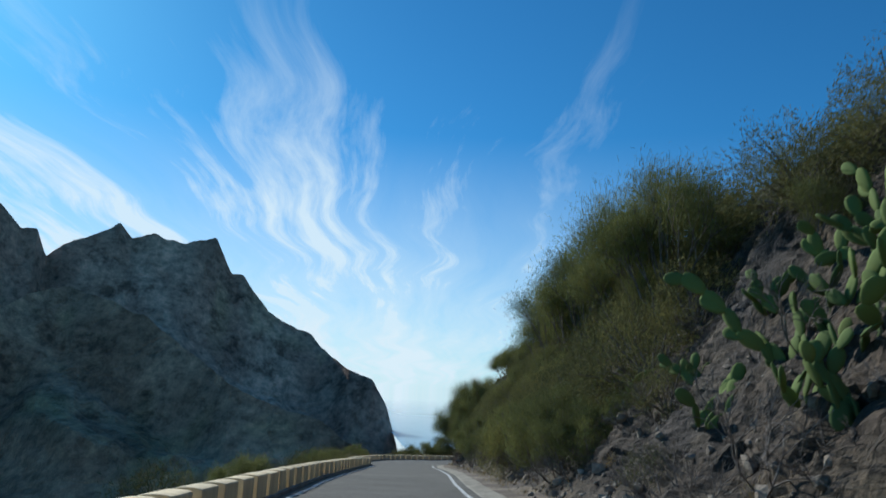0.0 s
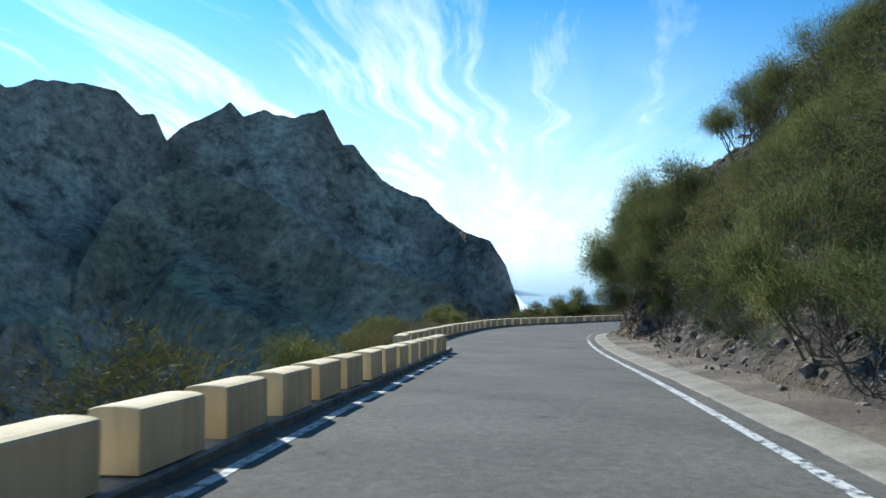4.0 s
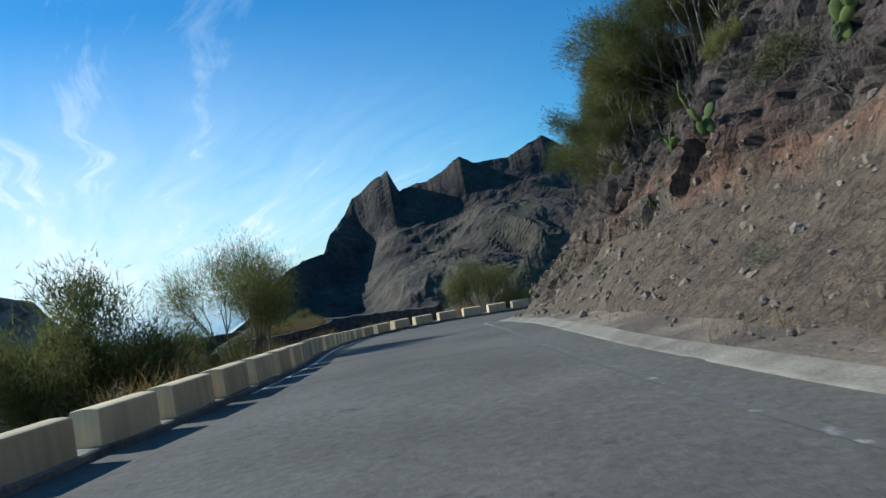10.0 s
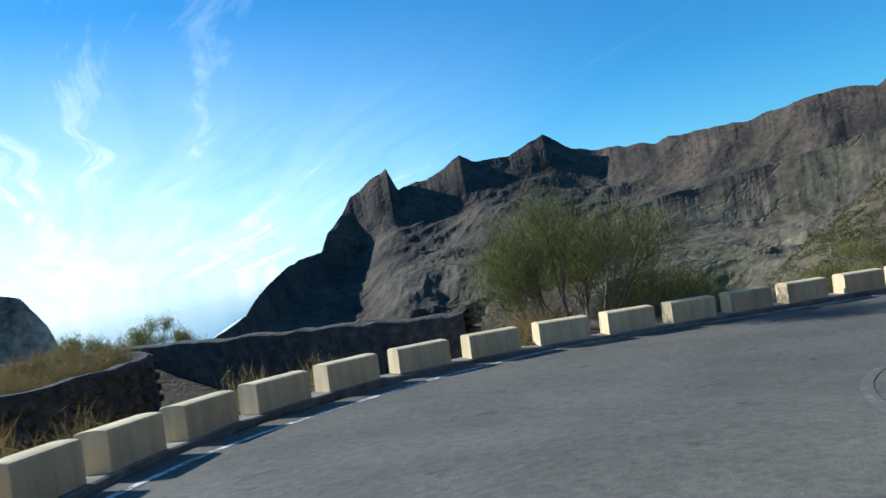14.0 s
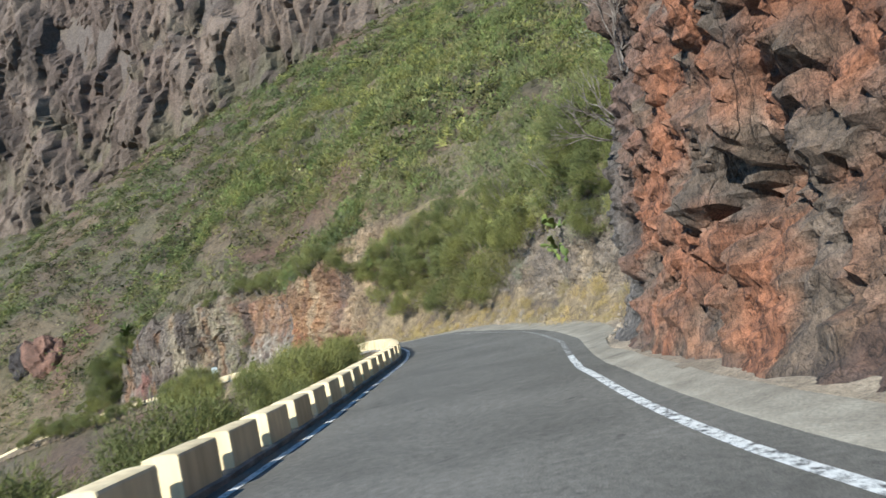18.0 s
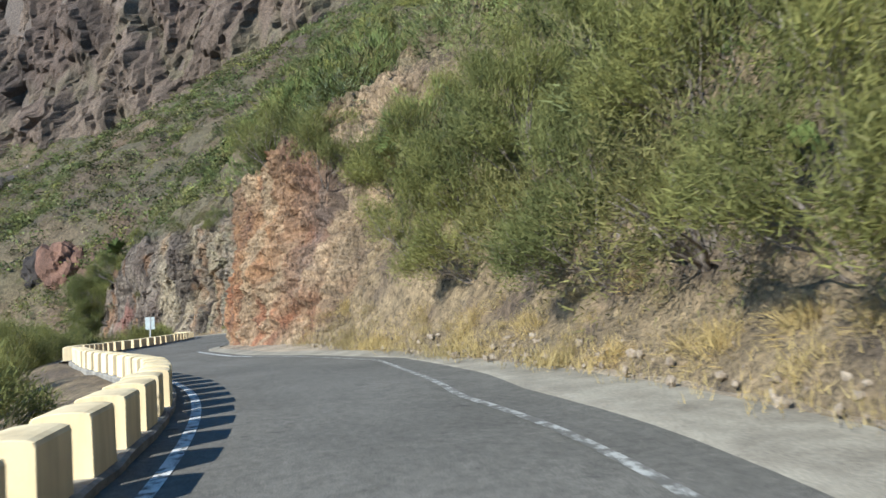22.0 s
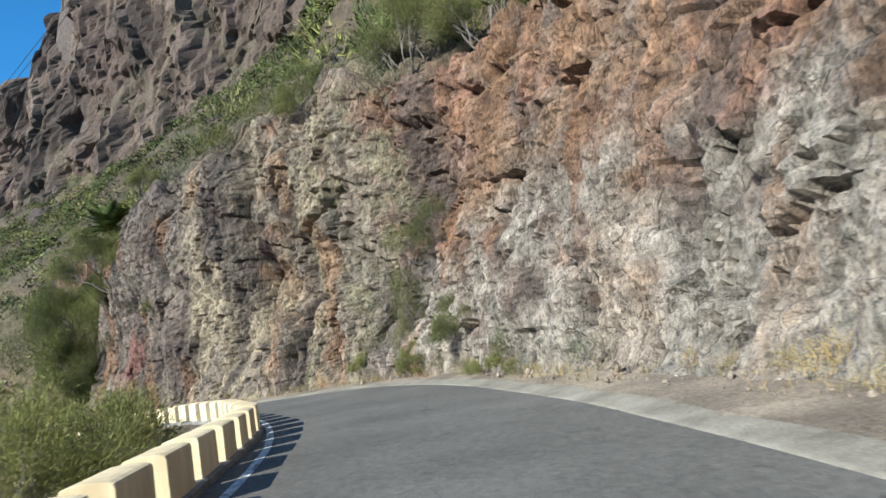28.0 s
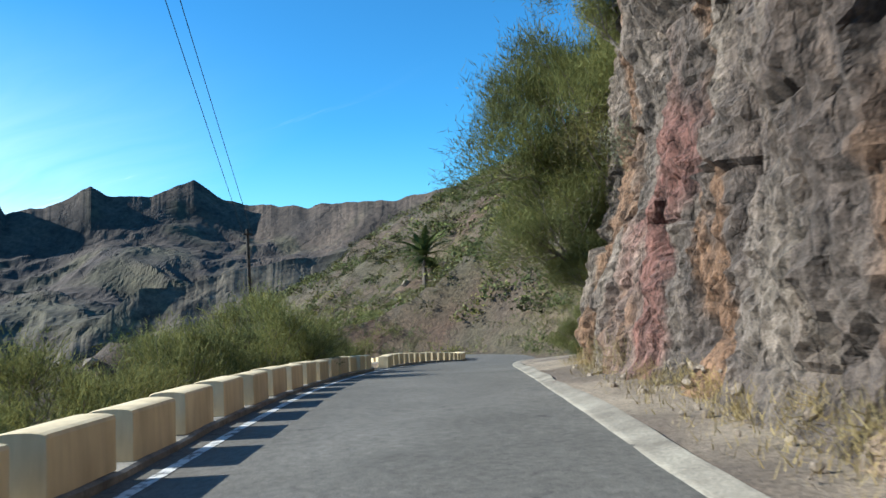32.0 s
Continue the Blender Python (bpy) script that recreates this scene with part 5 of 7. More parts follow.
# ---- viewpoint walls of dark stone ----
def stone_wall(name, points, height, width, seed, label, base_drop=0.5, closed=False, level=None):
    """A dry wall: a core and rows of separate stones on its road-facing side and top."""
    ss, p = spline(points, 0.4)
    t = np.gradient(p, axis=0)
    t /= np.linalg.norm(t, axis=1)[:, None]
    nrm = np.stack([-t[:, 1], t[:, 0]], 1)
    st, _ = station(p)
    zr = np.interp(st, S, RP[:, 2]) if level is None else np.full(len(p), level)
    zr = np.convolve(np.pad(zr, 10, mode="edge"), np.ones(21) / 21, "valid")
    prof = [(-width / 2, -base_drop), (-width / 2, height - 0.04), (-width / 2 + 0.05, height), (width / 2 - 0.05, height), (width / 2, height - 0.04), (width / 2, -base_drop - 1)]
    v = np.empty((len(p), len(prof), 3))
    rough = 0.05 * vnoise(np.stack([ss * 2.1, 0 * ss, 0 * ss], 1), seed)
    for k, (o, h) in enumerate(prof):
        v[:, k, :2] = p + nrm * o
        v[:, k, 2] = zr + h + (rough if 0 < k < 5 else 0)
    core = new(name, mesh_from(name, v.reshape(-1, 3), grid_faces(len(p), len(prof))[:, ::-1], STONE))
    tagged(core, label, "stone wall", kind="structure")
    rng = np.random.default_rng(seed)
    masters = []
    for k in range(5):
        bm = bmesh.new()
        bmesh.ops.create_icosphere(bm, subdivisions=1, radius=0.5)
        for vert in bm.verts:
            vert.co = Vector([max(-0.42, min(0.42, c)) for c in vert.co]) * (1 + rng.normal(0, 0.07))
        me = bpy.data.meshes.new("stone")
        bm.to_mesh(me)
        bm.free()
        me.materials.append(STONE)
        masters.append(me)
    made = 0
    for row in range(int((height + 0.1) / 0.24) + 1):
        q = rng.uniform(0, 0.3)
        while q < ss[-1] - 0.3 and made < 290:
            ln = rng.uniform(0.3, 0.62)
            k = min(int(q / 0.4), len(p) - 1)
            c = p[k] + nrm[k] * (-width / 2 + 0.02)
            top = row >= int((height + 0.1) / 0.24)
            z = zr[k] + min(row * 0.24, height - 0.03) - 0.04
            if top:
                c = p[k] + nrm[k] * rng.uniform(-0.1, 0.1)
            ob = new("stone", masters[rng.integers(5)])
            ob.parent = core
            ob.matrix_world = Matrix.Translation((c[0], c[1], z)) @ Matrix.Rotation(math.atan2(t[k, 1], t[k, 0]), 4, "Z") @ Matrix.Diagonal((ln * 1.1, (width * 1.0 if top else 0.22), 0.27 if not top else 0.16, 1))
            made += 1
            q += ln + 0.02
    return core


stone_wall("parapet_wall", [(5.0, 141), (7.5, 147), (11.6, 150.6), (15.4, 150.2), (19.3, 147.6), (22.5, 143.6), (24.8, 140.6), (26.6, 138.2)][::-1], 0.92, 0.42, 71, "low dark stone parapet round a viewpoint", 1.0)
ring = [(17.0 + 2.75 * math.cos(a), 140.3 + 2.75 * math.sin(a)) for a in np.linspace(0, -2 * math.pi, 21)]
stone_wall("round_planter", [(x, y) for x, y in ring][::-1], 0.95, 0.36, 72, "round planter of dark stone filled with dry grass", 1.0, level=-13.05)

# ---- plants ----
def blades(rng, centres, outward, n, length, width, up=0.5, spread=1.05, scatter=0.17):
    """Thin pointed blades in sprays round the centres; vertices and triangles."""
    m = len(centres) * n
    c = np.repeat(centres, n, 0) + rng.normal(0, scatter, (m, 3))
    d = np.repeat(outward, n, 0) * 0.8 + rng.normal(0, spread, (m, 3)) * 0.6 + np.array((0, 0, up * 0.7))
    d /= np.linalg.norm(d, axis=1)[:, None]
    side = np.cross(d, rng.normal(0, 1, (m, 3)))
    side /= np.linalg.norm(side, axis=1)[:, None]
    ln = length * rng.uniform(0.6, 1.3, (m, 1))
    w = width * rng.uniform(0.7, 1.3, (m, 1))
    bend = rng.normal(0, 0.12, (m, 3)) * ln
    v = np.stack([c - side * w, c + side * w, c + d * ln + bend], 1).reshape(-1, 3)
    return v, np.arange(3 * m).reshape(-1, 3)


def dome(rng, n, radius, height, low=0.15, flat=1.0):
    """Points in an uneven dome's outer part, with their outward directions."""
    u = rng.normal(0, 1, (n, 3))
    u[:, 2] = np.abs(u[:, 2]) * flat - 0.25
    u /= np.linalg.norm(u, axis=1)[:, None]
    lump = 1 + 0.42 * vnoise(u * 2.4 + rng.uniform(0, 50), 5) + 0.18 * vnoise(u * 5.5 + rng.uniform(0, 50), 6)
    r = rng.uniform(0.45, 1.0, n) ** 0.6 * lump
    p = u * r[:, None] * np.array((radius, radius, height * (1 - low))) + np.array((0, 0, height * low + 0.25 * height * 0.3))
    p[:, 2] = np.maximum(p[:, 2], 0.05)
    return p, u


def bush_master(name, seed, radius, height, sprays, per, length, width, leaf, up=0.5, stems=9, trunk=0.03, label="", category="bush", low=0.15):
    rng = np.random.default_rng(seed)
    c, u = dome(rng, sprays, radius, height, low)
    v, f = blades(rng, c, u, per, length, width, up)
    root = tagged(new(name), label, category)
    child("crown", mesh_from("crown", v, f, leaf), root)
    bm = bmesh.new()
    for k in rng.choice(sprays, min(stems, sprays), replace=False):
        tip = Vector(c[k])
        mid = Vector((tip.x * 0.45 + rng.normal(0, 0.08), tip.y * 0.45 + rng.normal(0, 0.08), tip.z * 0.42))
        tube(bm, [(rng.normal(0, 0.05), rng.normal(0, 0.05), -0.4), (mid.x * 0.45, mid.y * 0.45, mid.z * 0.5), mid, (mid + tip) / 2 + Vector((0, 0, 0.05)), tip], [trunk * 1.5, trunk * 1.15, trunk, trunk * 0.6, trunk * 0.25], 5)
    part("trunk", bm, BARK, root)
    root.location = (0, 0, -500)
    return root


def limbs(rng, stems, depth, height, lean, r0):
    """Forking branches from one foot: a bmesh of them, and their tips with directions."""
    bm, tips = bmesh.new(), []
    first = height / sum(0.76 ** k for k in range(depth + 1))

    def grow(p, d, ln, r, k):
        mid = p + d * ln * 0.5 + Vector(rng.normal(0, 0.05, 3)) * ln
        end = p + d * ln
        tube(bm, [p, mid, end], [r, r * 0.85, r * 0.7], 5 if k > 1 else 3)
        if k <= 1:
            tips.append((mid, d))
        if k == 0:
            tips.append((end, d))
            return
        for q in range(2 if rng.random() < 0.6 else 3):
            nd = d + Vector(rng.normal(0, 0.36, 3)) + Vector((0, 0, 0.16))
            grow(end, nd.normalized(), ln * rng.uniform(0.64, 0.88), r * 0.66, k - 1)
    for k in range(stems):
        a, q = 2.4 * k + rng.uniform(-0.4, 0.4), lean * math.sqrt((k + 0.5) / stems)
        grow(Vector((0.08 * math.cos(a), 0.08 * math.sin(a), -0.35)), Vector((math.cos(a) * q, math.sin(a) * q, 1)).normalized(), first * rng.uniform(0.8, 1.15), r0, depth)
    return bm, tips


def broom_master(name, seed, height, stems, depth, lean, per, length, width, leaf, r0, label, category="shrub"):
    """A shrub of forked branches that end in upright tufts of fine twigs."""
    rng = np.random.default_rng(seed)
    bm, tips = limbs(rng, stems, depth, height, lean, r0)
    root = tagged(new(name), label, category)
    if per:
        c, u = np.array([t for t, d in tips]), np.array([d for t, d in tips])
        v, f = blades(rng, c, u, per, length, width, 0.45, 0.95, 0.17 * height / 3 + 0.03)
        child("crown", mesh_from("crown", v, f, leaf), root)
    part("trunk", bm, BARK, root)
    root.location = (0, 0, -500)
    return root


BROOM_TALL = broom_master("broom_tree", 11, 3.9, 6, 4, 0.85, 60, 0.18, 0.0062, BROOM, 0.05, "tall green broom shrub with fine upright twigs on grey branches")
BROOM_BIG = broom_master("broom_shrub", 12, 2.5, 9, 3, 1.2, 60, 0.17, 0.0095, BROOM, 0.032, "rounded green broom shrub with fine twigs")
BROOM_LOW = broom_master("broom_shrub", 13, 1.5, 8, 3, 1.3, 38, 0.13, 0.008, BROOM, 0.02, "low green broom shrub with fine twigs")
DARK_BIG = bush_master("dark_shrub", 14, 1.9, 2.5, 330, 20, 0.17, 0.014, DARKLEAF, 0.4, 22, 0.04, "dense dark green shrub overhanging a rock bank", "shrub")
OLIVE_MID = bush_master("olive_shrub", 15, 1.2, 1.3, 190, 18, 0.13, 0.012, OLIVE, 0.4, 16, 0.02, "olive-green shrub with woody stems", "shrub")
GREY_MID = bush_master("grey_shrub", 16, 0.9, 0.9, 130, 13, 0.13, 0.010, GREY, 0.4, 22, 0.012, "grey-green half-dry shrub with thin woody stems", "shrub")
GRASS = bush_master("grass_tuft", 17, 0.42, 0.3, 40, 12, 0.34, 0.007, DRY, 0.9, 1, 0.006, "tuft of dry straw-coloured grass on the bank", "grass")
FEATHERY = broom_master("feathery_tree", 21, 3.9, 7, 4, 1.0, 62, 0.22, 0.0085, PINE, 0.06, "dense dark green feathery tree leaning out of the rock", "tree")
TWIGS = broom_master("dead_shrub", 18, 1.5, 6, 4, 1.3, 0, 0, 0, None, 0.022, "leafless dry shrub of tangled grey twigs on the bank")
masters = {"tall": BROOM_TALL, "big": BROOM_BIG, "low": BROOM_LOW, "dark": DARK_BIG, "olive": OLIVE_MID, "grey": GREY_MID, "grass": GRASS, "dead": TWIGS, "feathery": FEATHERY}
def plant(kind, x, y, z, size=1.0, tall=1.0, lean=(0.0, 0.0), seed=0):
    m = Matrix.Translation((x, y, z)) @ Euler((lean[0], lean[1], (seed * 2.399 + x) % 6.28)).to_matrix().to_4x4() @ Matrix.Diagonal((size, size, size * tall, 1))
    ob = copy_thing(masters[kind], Matrix())
    ob.matrix_basis = m
    return ob


def plant_at(kind, s, d, top=None, size=1.0, tall=1.0, z=0.0):
    x, y, zr = (float(v) for v in at(s, d))
    return plant(kind, x, y, zr + z, size, tall, seed=int(s * 7 + d * 3))


def bank_point(s, h):
    """A place on the bank's face at station s and height h over the road, and its outward direction."""
    i = int(np.abs(BANK_S - s).argmin())
    zr = float(np.interp(BANK_S[i], S, RP[:, 2]))
    j = int(np.abs(BANK[i, :, 2] - zr - h).argmin())
    return BANK[i, j], BANK_OUT[i, j]


def plant_bank(kind, s, h, size=1.0, tall=1.0, lean=0.35):
    p, o = bank_point(s, h)
    ob = plant(kind, p[0] - o[0] * 0.15, p[1] - o[1] * 0.15, p[2] - 0.1, size, tall, (-o[1] * lean, o[0] * lean), int(s * 13 + h * 7))
    return ob


# valley side, from the start to the first bend
rng = np.random.default_rng(5)
for s, d, kind, size in [(58, 4.6, "olive", 0.9), (63, 4.9, "low", 1.0), (70, 5.0, "olive", 1.1), (77, 4.8, "low", 0.9), (84, 5.2, "olive", 0.8), (92, 7.2, "low", 1.1), (96, 7.6, "olive", 1.2), (101, 7.4, "grey", 1.3),
                         (104, 7.4, "olive", 0.9), (109, 8.0, "big", 0.75), (112, 8.6, "low", 1.2), (116, 7.9, "grey", 1.2), (119, 7.8, "grey", 1.0), (122, 7.4, "olive", 1.0), (126, 7.0, "grey", 0.9), (48, 4.8, "low", 0.9), (40, 4.7, "olive", 0.8)]:
    plant_at(kind, s, d, size=size, z=-0.45)
plant("big", 5.6, 115.4, -11.7, 1.35, 1.05, seed=3)
plant("feathery", 5.7, 115.3, -11.9, 0.72, 0.95, seed=31)
plant("feathery", 1.5, 110.3, -11.7, 0.66, 0.85, seed=32)
plant("olive", 5.8, 115.2, -11.9, 1.75, 1.15, seed=13)
plant("olive", 1.6, 110.4, -11.6, 1.9, 0.95, seed=14)
plant("big", 1.4, 110.2, -11.7, 1.15, 0.9, seed=5)
plant("tall", 11.0, 120.3, -12.0, 1.05, 1.17, seed=4)
plant("big", 9.4, 119.0, -12.0, 0.8, 1.0, seed=8)
plant("tall", 30.6, 139.4, -14.9, 1.25, 1.0, seed=2)
plant("tall", 33.2, 138.9, -15.4, 0.9, 0.9, seed=6)
plant("low", 18.6, 151.4, -13.4, 0.9, 1.2, seed=7)
plant("big", 21.0, 150.6, -13.8, 0.7, 1.0, seed=9)
for s, d, kind, size, z in [(173, 6.4, "big", 0.8, -1.2), (177, 6.0, "big", 0.9, -1.3), (182, 6.0, "low", 1.2, -0.8), (187, 5.6, "low", 1.3, -0.8), (192, 5.2, "big", 0.7, -1.0), (196, 5.0, "low", 1.3, -0.6), (199, 5.4, "big", 0.8, -1.0),
                            (203, 5.2, "low", 1.4, -0.6), (207, 4.6, "low", 1.2, -0.5), (211, 4.6, "big", 0.7, -0.8), (215, 4.3, "low", 1.1, -0.5), (220, 4.6, "low", 1.2, -0.6), (228, 5.5, "low", 1.1, -0.6),
                            (238, 6.0, "big", 0.85, -0.8), (242, 6.6, "big", 1.0, -1.0), (246, 6.2, "big", 0.9, -0.9), (250, 6.2, "low", 1.5, -0.6), (254, 6.0, "big", 0.8, -0.9), (258, 5.6, "olive", 1.2, -0.6), (265, 5.0, "low", 1.3, -0.4),
                            (269, 4.8, "low", 1.2, -0.4), (273, 4.8, "big", 0.7, -0.6), (278, 4.8, "low", 1.2, -0.4), (284, 5.6, "olive", 1.1, -0.5), (300, 6.0, "big", 0.8, -0.9), (304, 6.2, "low", 1.3, -0.7),
                            (311, 6.0, "olive", 1.0, -0.6), (318, 5.8, "big", 1.1, -0.7), (322, 6.2, "big", 1.3, -0.8), (326, 6.4, "big", 1.0, -0.8), (331, 6.0, "low", 1.3, -0.6)]:
    plant_at(kind, s, d, size=size, z=z)

# the bank above the first straight: dense dark shrubs
for s in np.arange(6, 97, 1.9):
    for h, kind in ((rng.uniform(2.2, 3.2), "dark"), (rng.uniform(4.2, 6.0), rng.choice(["dark", "tall"])), (rng.uniform(7, 9.5), "dark")):
        if rng.random() < 0.86:
            s1, size, tall = s + rng.uniform(-0.8, 0.8), rng.uniform(0.55, 0.95) * (0.75 if kind == "tall" else 1), rng.uniform(0.8, 1.1)
            if not (28 < s < 37 and h < 6.5):  # prickly pears take this stretch
                plant_bank(kind, s1, h, size, tall)
    if rng.random() < 0.6:
        plant_bank(rng.choice(["olive", "grey", "grass"]), s, rng.uniform(0.6, 1.6), rng.uniform(0.4, 0.7))
plant_bank("tall", 97.5, 2.6, 1.25, 0.95, 0.5)
plant_bank("tall", 100.0, 3.4, 1.2, 1.0, 0.5)
plant_bank("tall", 105.5, 4.4, 1.15, 1.0, 0.45)
plant_bank("dark", 103.0, 4.6, 1.1, 1.0, 0.4)
for s, h, size in ((105.5, 3.0, 0.8), (107.6, 3.0, 0.9), (110.0, 3.6, 0.85), (108.8, 2.4, 0.7), (113.5, 4.6, 0.9), (116.5, 5.2, 0.95), (119.5, 5.6, 0.85)):
    plant_bank("feathery", s, h, size, 1.0, 0.6)
plant_bank("dark", 108.5, 5.4, 1.0, 1.0, 0.4)
# taller crowns that stand out against the sky along the first straight
for s in np.arange(58, 96, 3.4):
    plant_bank("tall", s + rng.uniform(-0.6, 0.6), rng.uniform(7.0, 8.4), rng.uniform(0.6, 0.9), rng.uniform(0.9, 1.1), 0.15)
    plant_bank(rng.choice(["olive", "dark"]), s, rng.uniform(3.0, 6.0), rng.uniform(0.6, 0.9), 1.0, 0.4)
# along the earth slope and the first bend
for s in np.arange(111, 172, 2.3):
    plant_bank(rng.choice(["dark", "tall", "big"]), s, rng.uniform(6.2, 8.5), rng.uniform(0.6, 1.0), rng.uniform(0.8, 1.1))
    if rng.random() < 0.45:
        plant_bank(rng.choice(["olive", "grey", "low"]), s, rng.uniform(4.4, 6), rng.uniform(0.5, 0.8))
    if rng.random() < 0.35:
        plant_bank("grey", s, rng.uniform(0.5, 2.2), rng.uniform(0.3, 0.5))
# above the red cliff and round the grassy recess
for s, h, kind, size in [(172, 9, "big", 0.9), (176, 9.6, "grey", 1.2), (180, 9.6, "big", 0.8), (184, 9.2, "grey", 1.3), (188, 9.0, "grey", 1.4), (190.5, 7.5, "grey", 1.3), (192.6, 5.2, "dark", 0.75), (193.4, 3.6, "dark", 0.6), (194, 6.4, "tall", 0.8),
                         (196, 3.2, "grey", 1.0), (198, 4.0, "olive", 1.0), (200, 5.0, "big", 0.9), (202, 3.2, "grey", 0.9), (204, 4.6, "big", 0.8), (206, 3.0, "olive", 0.8), (207, 5.2, "big", 1.0), (209, 2.2, "grey", 0.8),
                         (210, 3.8, "big", 1.0), (211.5, 2.0, "dark", 0.9), (213, 1.4, "big", 1.0), (214, 3.6, "big", 1.15), (216, 1.5, "dark", 1.0), (217, 4.0, "big", 1.2), (218.5, 1.6, "big", 1.05), (220, 3.4, "tall", 0.8),
                         (221.5, 1.8, "dark", 1.0), (223, 4.2, "big", 1.2), (224.5, 2.0, "big", 1.0), (226, 4.0, "big", 1.15), (227.5, 2.8, "big", 0.9), (229, 4.6, "big", 1.2), (231, 5.0, "tall", 0.75), (233, 6.0, "big", 1.0),
                         (228.5, 6.2, "tall", 0.8), (225, 6.4, "big", 1.1), (221, 6.2, "big", 1.1), (217, 6.6, "big", 1.0), (213, 6.0, "big", 1.1), (209, 6.6, "tall", 0.7), (205, 7.2, "big", 1.0), (201, 7.4, "big", 1.0),
                         (236, 7.2, "big", 0.85), (239, 7.6, "olive", 0.9), (243, 7.4, "grey", 1.3), (245.5, 6.8, "tall", 0.8), (248, 6.6, "grey", 1.4), (252, 7.0, "big", 0.9), (256, 7.6, "tall", 0.75), (260, 8.0, "big", 0.8), (264, 8.4, "tall", 0.7),
                         (268, 9.2, "big", 0.8), (272, 9.6, "tall", 0.7), (276, 10.2, "big", 0.9), (280, 10.8, "big", 0.9), (287.4, 4.6, "olive", 0.9), (287.7, 3.2, "olive", 0.75), (284.2, 1.2, "big", 0.55), (285, 2.0, "olive", 0.6), (288, 11.2, "grey", 1.2), (292, 12, "big", 0.8),
                         (296, 12.8, "dark", 0.8), (300, 13, "olive", 1.0), (304, 13, "grey", 1.1), (308, 12.8, "tall", 0.6), (312.2, 8.2, "tall", 0.8), (313.4, 7.4, "big", 0.8), (314.2, 5.2, "grey", 1.0), (317, 5.0, "dark", 0.9), (318.5, 2.6, "big", 0.9), (320, 4.2, "tall", 0.7),
                         (306, 6.0, "olive", 0.6), (303, 7.5, "grey", 0.6), (321, 5.5, "dark", 0.8), (325, 4.2, "big", 0.8), (286.5, 0.6, "low", 0.6), (281, 0.5, "olive", 0.6), (277, 0.4, "grey", 0.7), (290, 0.5, "low", 0.6), (253, 0.5, "grey", 0.5), (257, 0.4, "grey", 0.55)]:
    plant_bank(kind, s, h, size)
# trees that lean out of the cliff's end over the road, and those along its top
for s, d, h, size in ((321.6, -4.8, 5.4, 1.35), (318.6, -4.6, 5.4, 1.0), (319.6, -4.6, 3.0, 0.95), (318.4, -4.8, 1.6, 0.75), (322.5, -5.2, 3.2, 0.9)):
    x, y, zr = (float(v) for v in at(s, d))
    nx, ny = float(np.interp(s, S, RN[:, 0])), float(np.interp(s, S, RN[:, 1]))
    plant("feathery", x, y, zr + h, size, 1.0, (-ny * 0.45, nx * 0.45), int(s))
# shrubs rooted in the grey rock, and a green strip at its foot
for s, h, size, tall in ((286.1, 4.7, 0.42, 1.6), (286.4, 5.4, 0.32, 1.2), (287.2, 1.9, 0.3, 1.9), (287.5, 1.2, 0.26, 1.4)):
    plant_bank("dark", s, h, size, tall, 0.5)
for s in np.arange(280, 288, 0.8):
    plant_bank(rng.choice(["low", "olive", "low", "grey"]), s, rng.uniform(0.1, 0.4), rng.uniform(0.32, 0.46), 1.0, 0.2)
plant_bank("dark", 319.5, 2.6, 1.0, 1.0, 0.5)
plant_bank("big", 317.6, 1.6, 0.9, 1.0, 0.6)
plant_bank("feathery", 312.6, 8.6, 0.95, 1.0, 0.6)
# scrub that comes down to the road past the cliff's end
for k in range(70):
    s, h = rng.uniform(317, 344), 7.5 * rng.random() ** 1.3 + 0.2
    plant_bank(rng.choice(["big", "olive", "grey", "low", "dark", "dead", "big"]), s, h, rng.uniform(0.45, 0.9), rng.uniform(0.8, 1.1), 0.25)
for s, h, size in ((257.5, 8.8, 1.0), (263.5, 9.0, 0.9), (272, 10.0, 1.0), (276.5, 10.2, 1.05), (280.5, 10.6, 1.1), (284.5, 11.0, 1.1), (287.5, 11.6, 1.0)):
    plant_bank("tall", s, h, size, 0.9, 0.35)
for s, h, size in ((46, 5.2, 1.25), (49, 5.8, 1.35), (52.5, 5.6, 1.3), (58.5, 5.8, 1.35), (61.5, 6.0, 1.3), (65, 6.0, 1.25), (71, 6.2, 1.2)):
    plant_bank("tall", s, h, size, 1.05, 0.1)
for s in list(np.arange(193, 232, 0.75)) + list(np.arange(246, 316, 1.1)):
    for k in range(2 if s < 232 else 1):
        plant_bank("grass", s + rng.uniform(-0.4, 0.4), rng.uniform(0.05, 1.3 if s < 232 else 0.5), rng.uniform(0.35, 0.85), rng.uniform(0.6, 1.2), 0.1)
for k in range(60):
    a, r = rng.uniform(0, 6.28), 2.4 * math.sqrt(rng.random())
    plant("grass", 17.0 + r * math.cos(a), 140.3 + r * math.sin(a), -12.35, rng.uniform(0.6, 1.0), 1.0, seed=k)
for k in range(46):
    s, d = rng.uniform(84, 165), rng.uniform(1.0, 2.6)
    x, y, zr = at(s, left_edge(s) + d)
    plant("grass", float(x), float(y), float(zr) - 0.15, rng.uniform(0.6, 1.1), 1.2, seed=k)
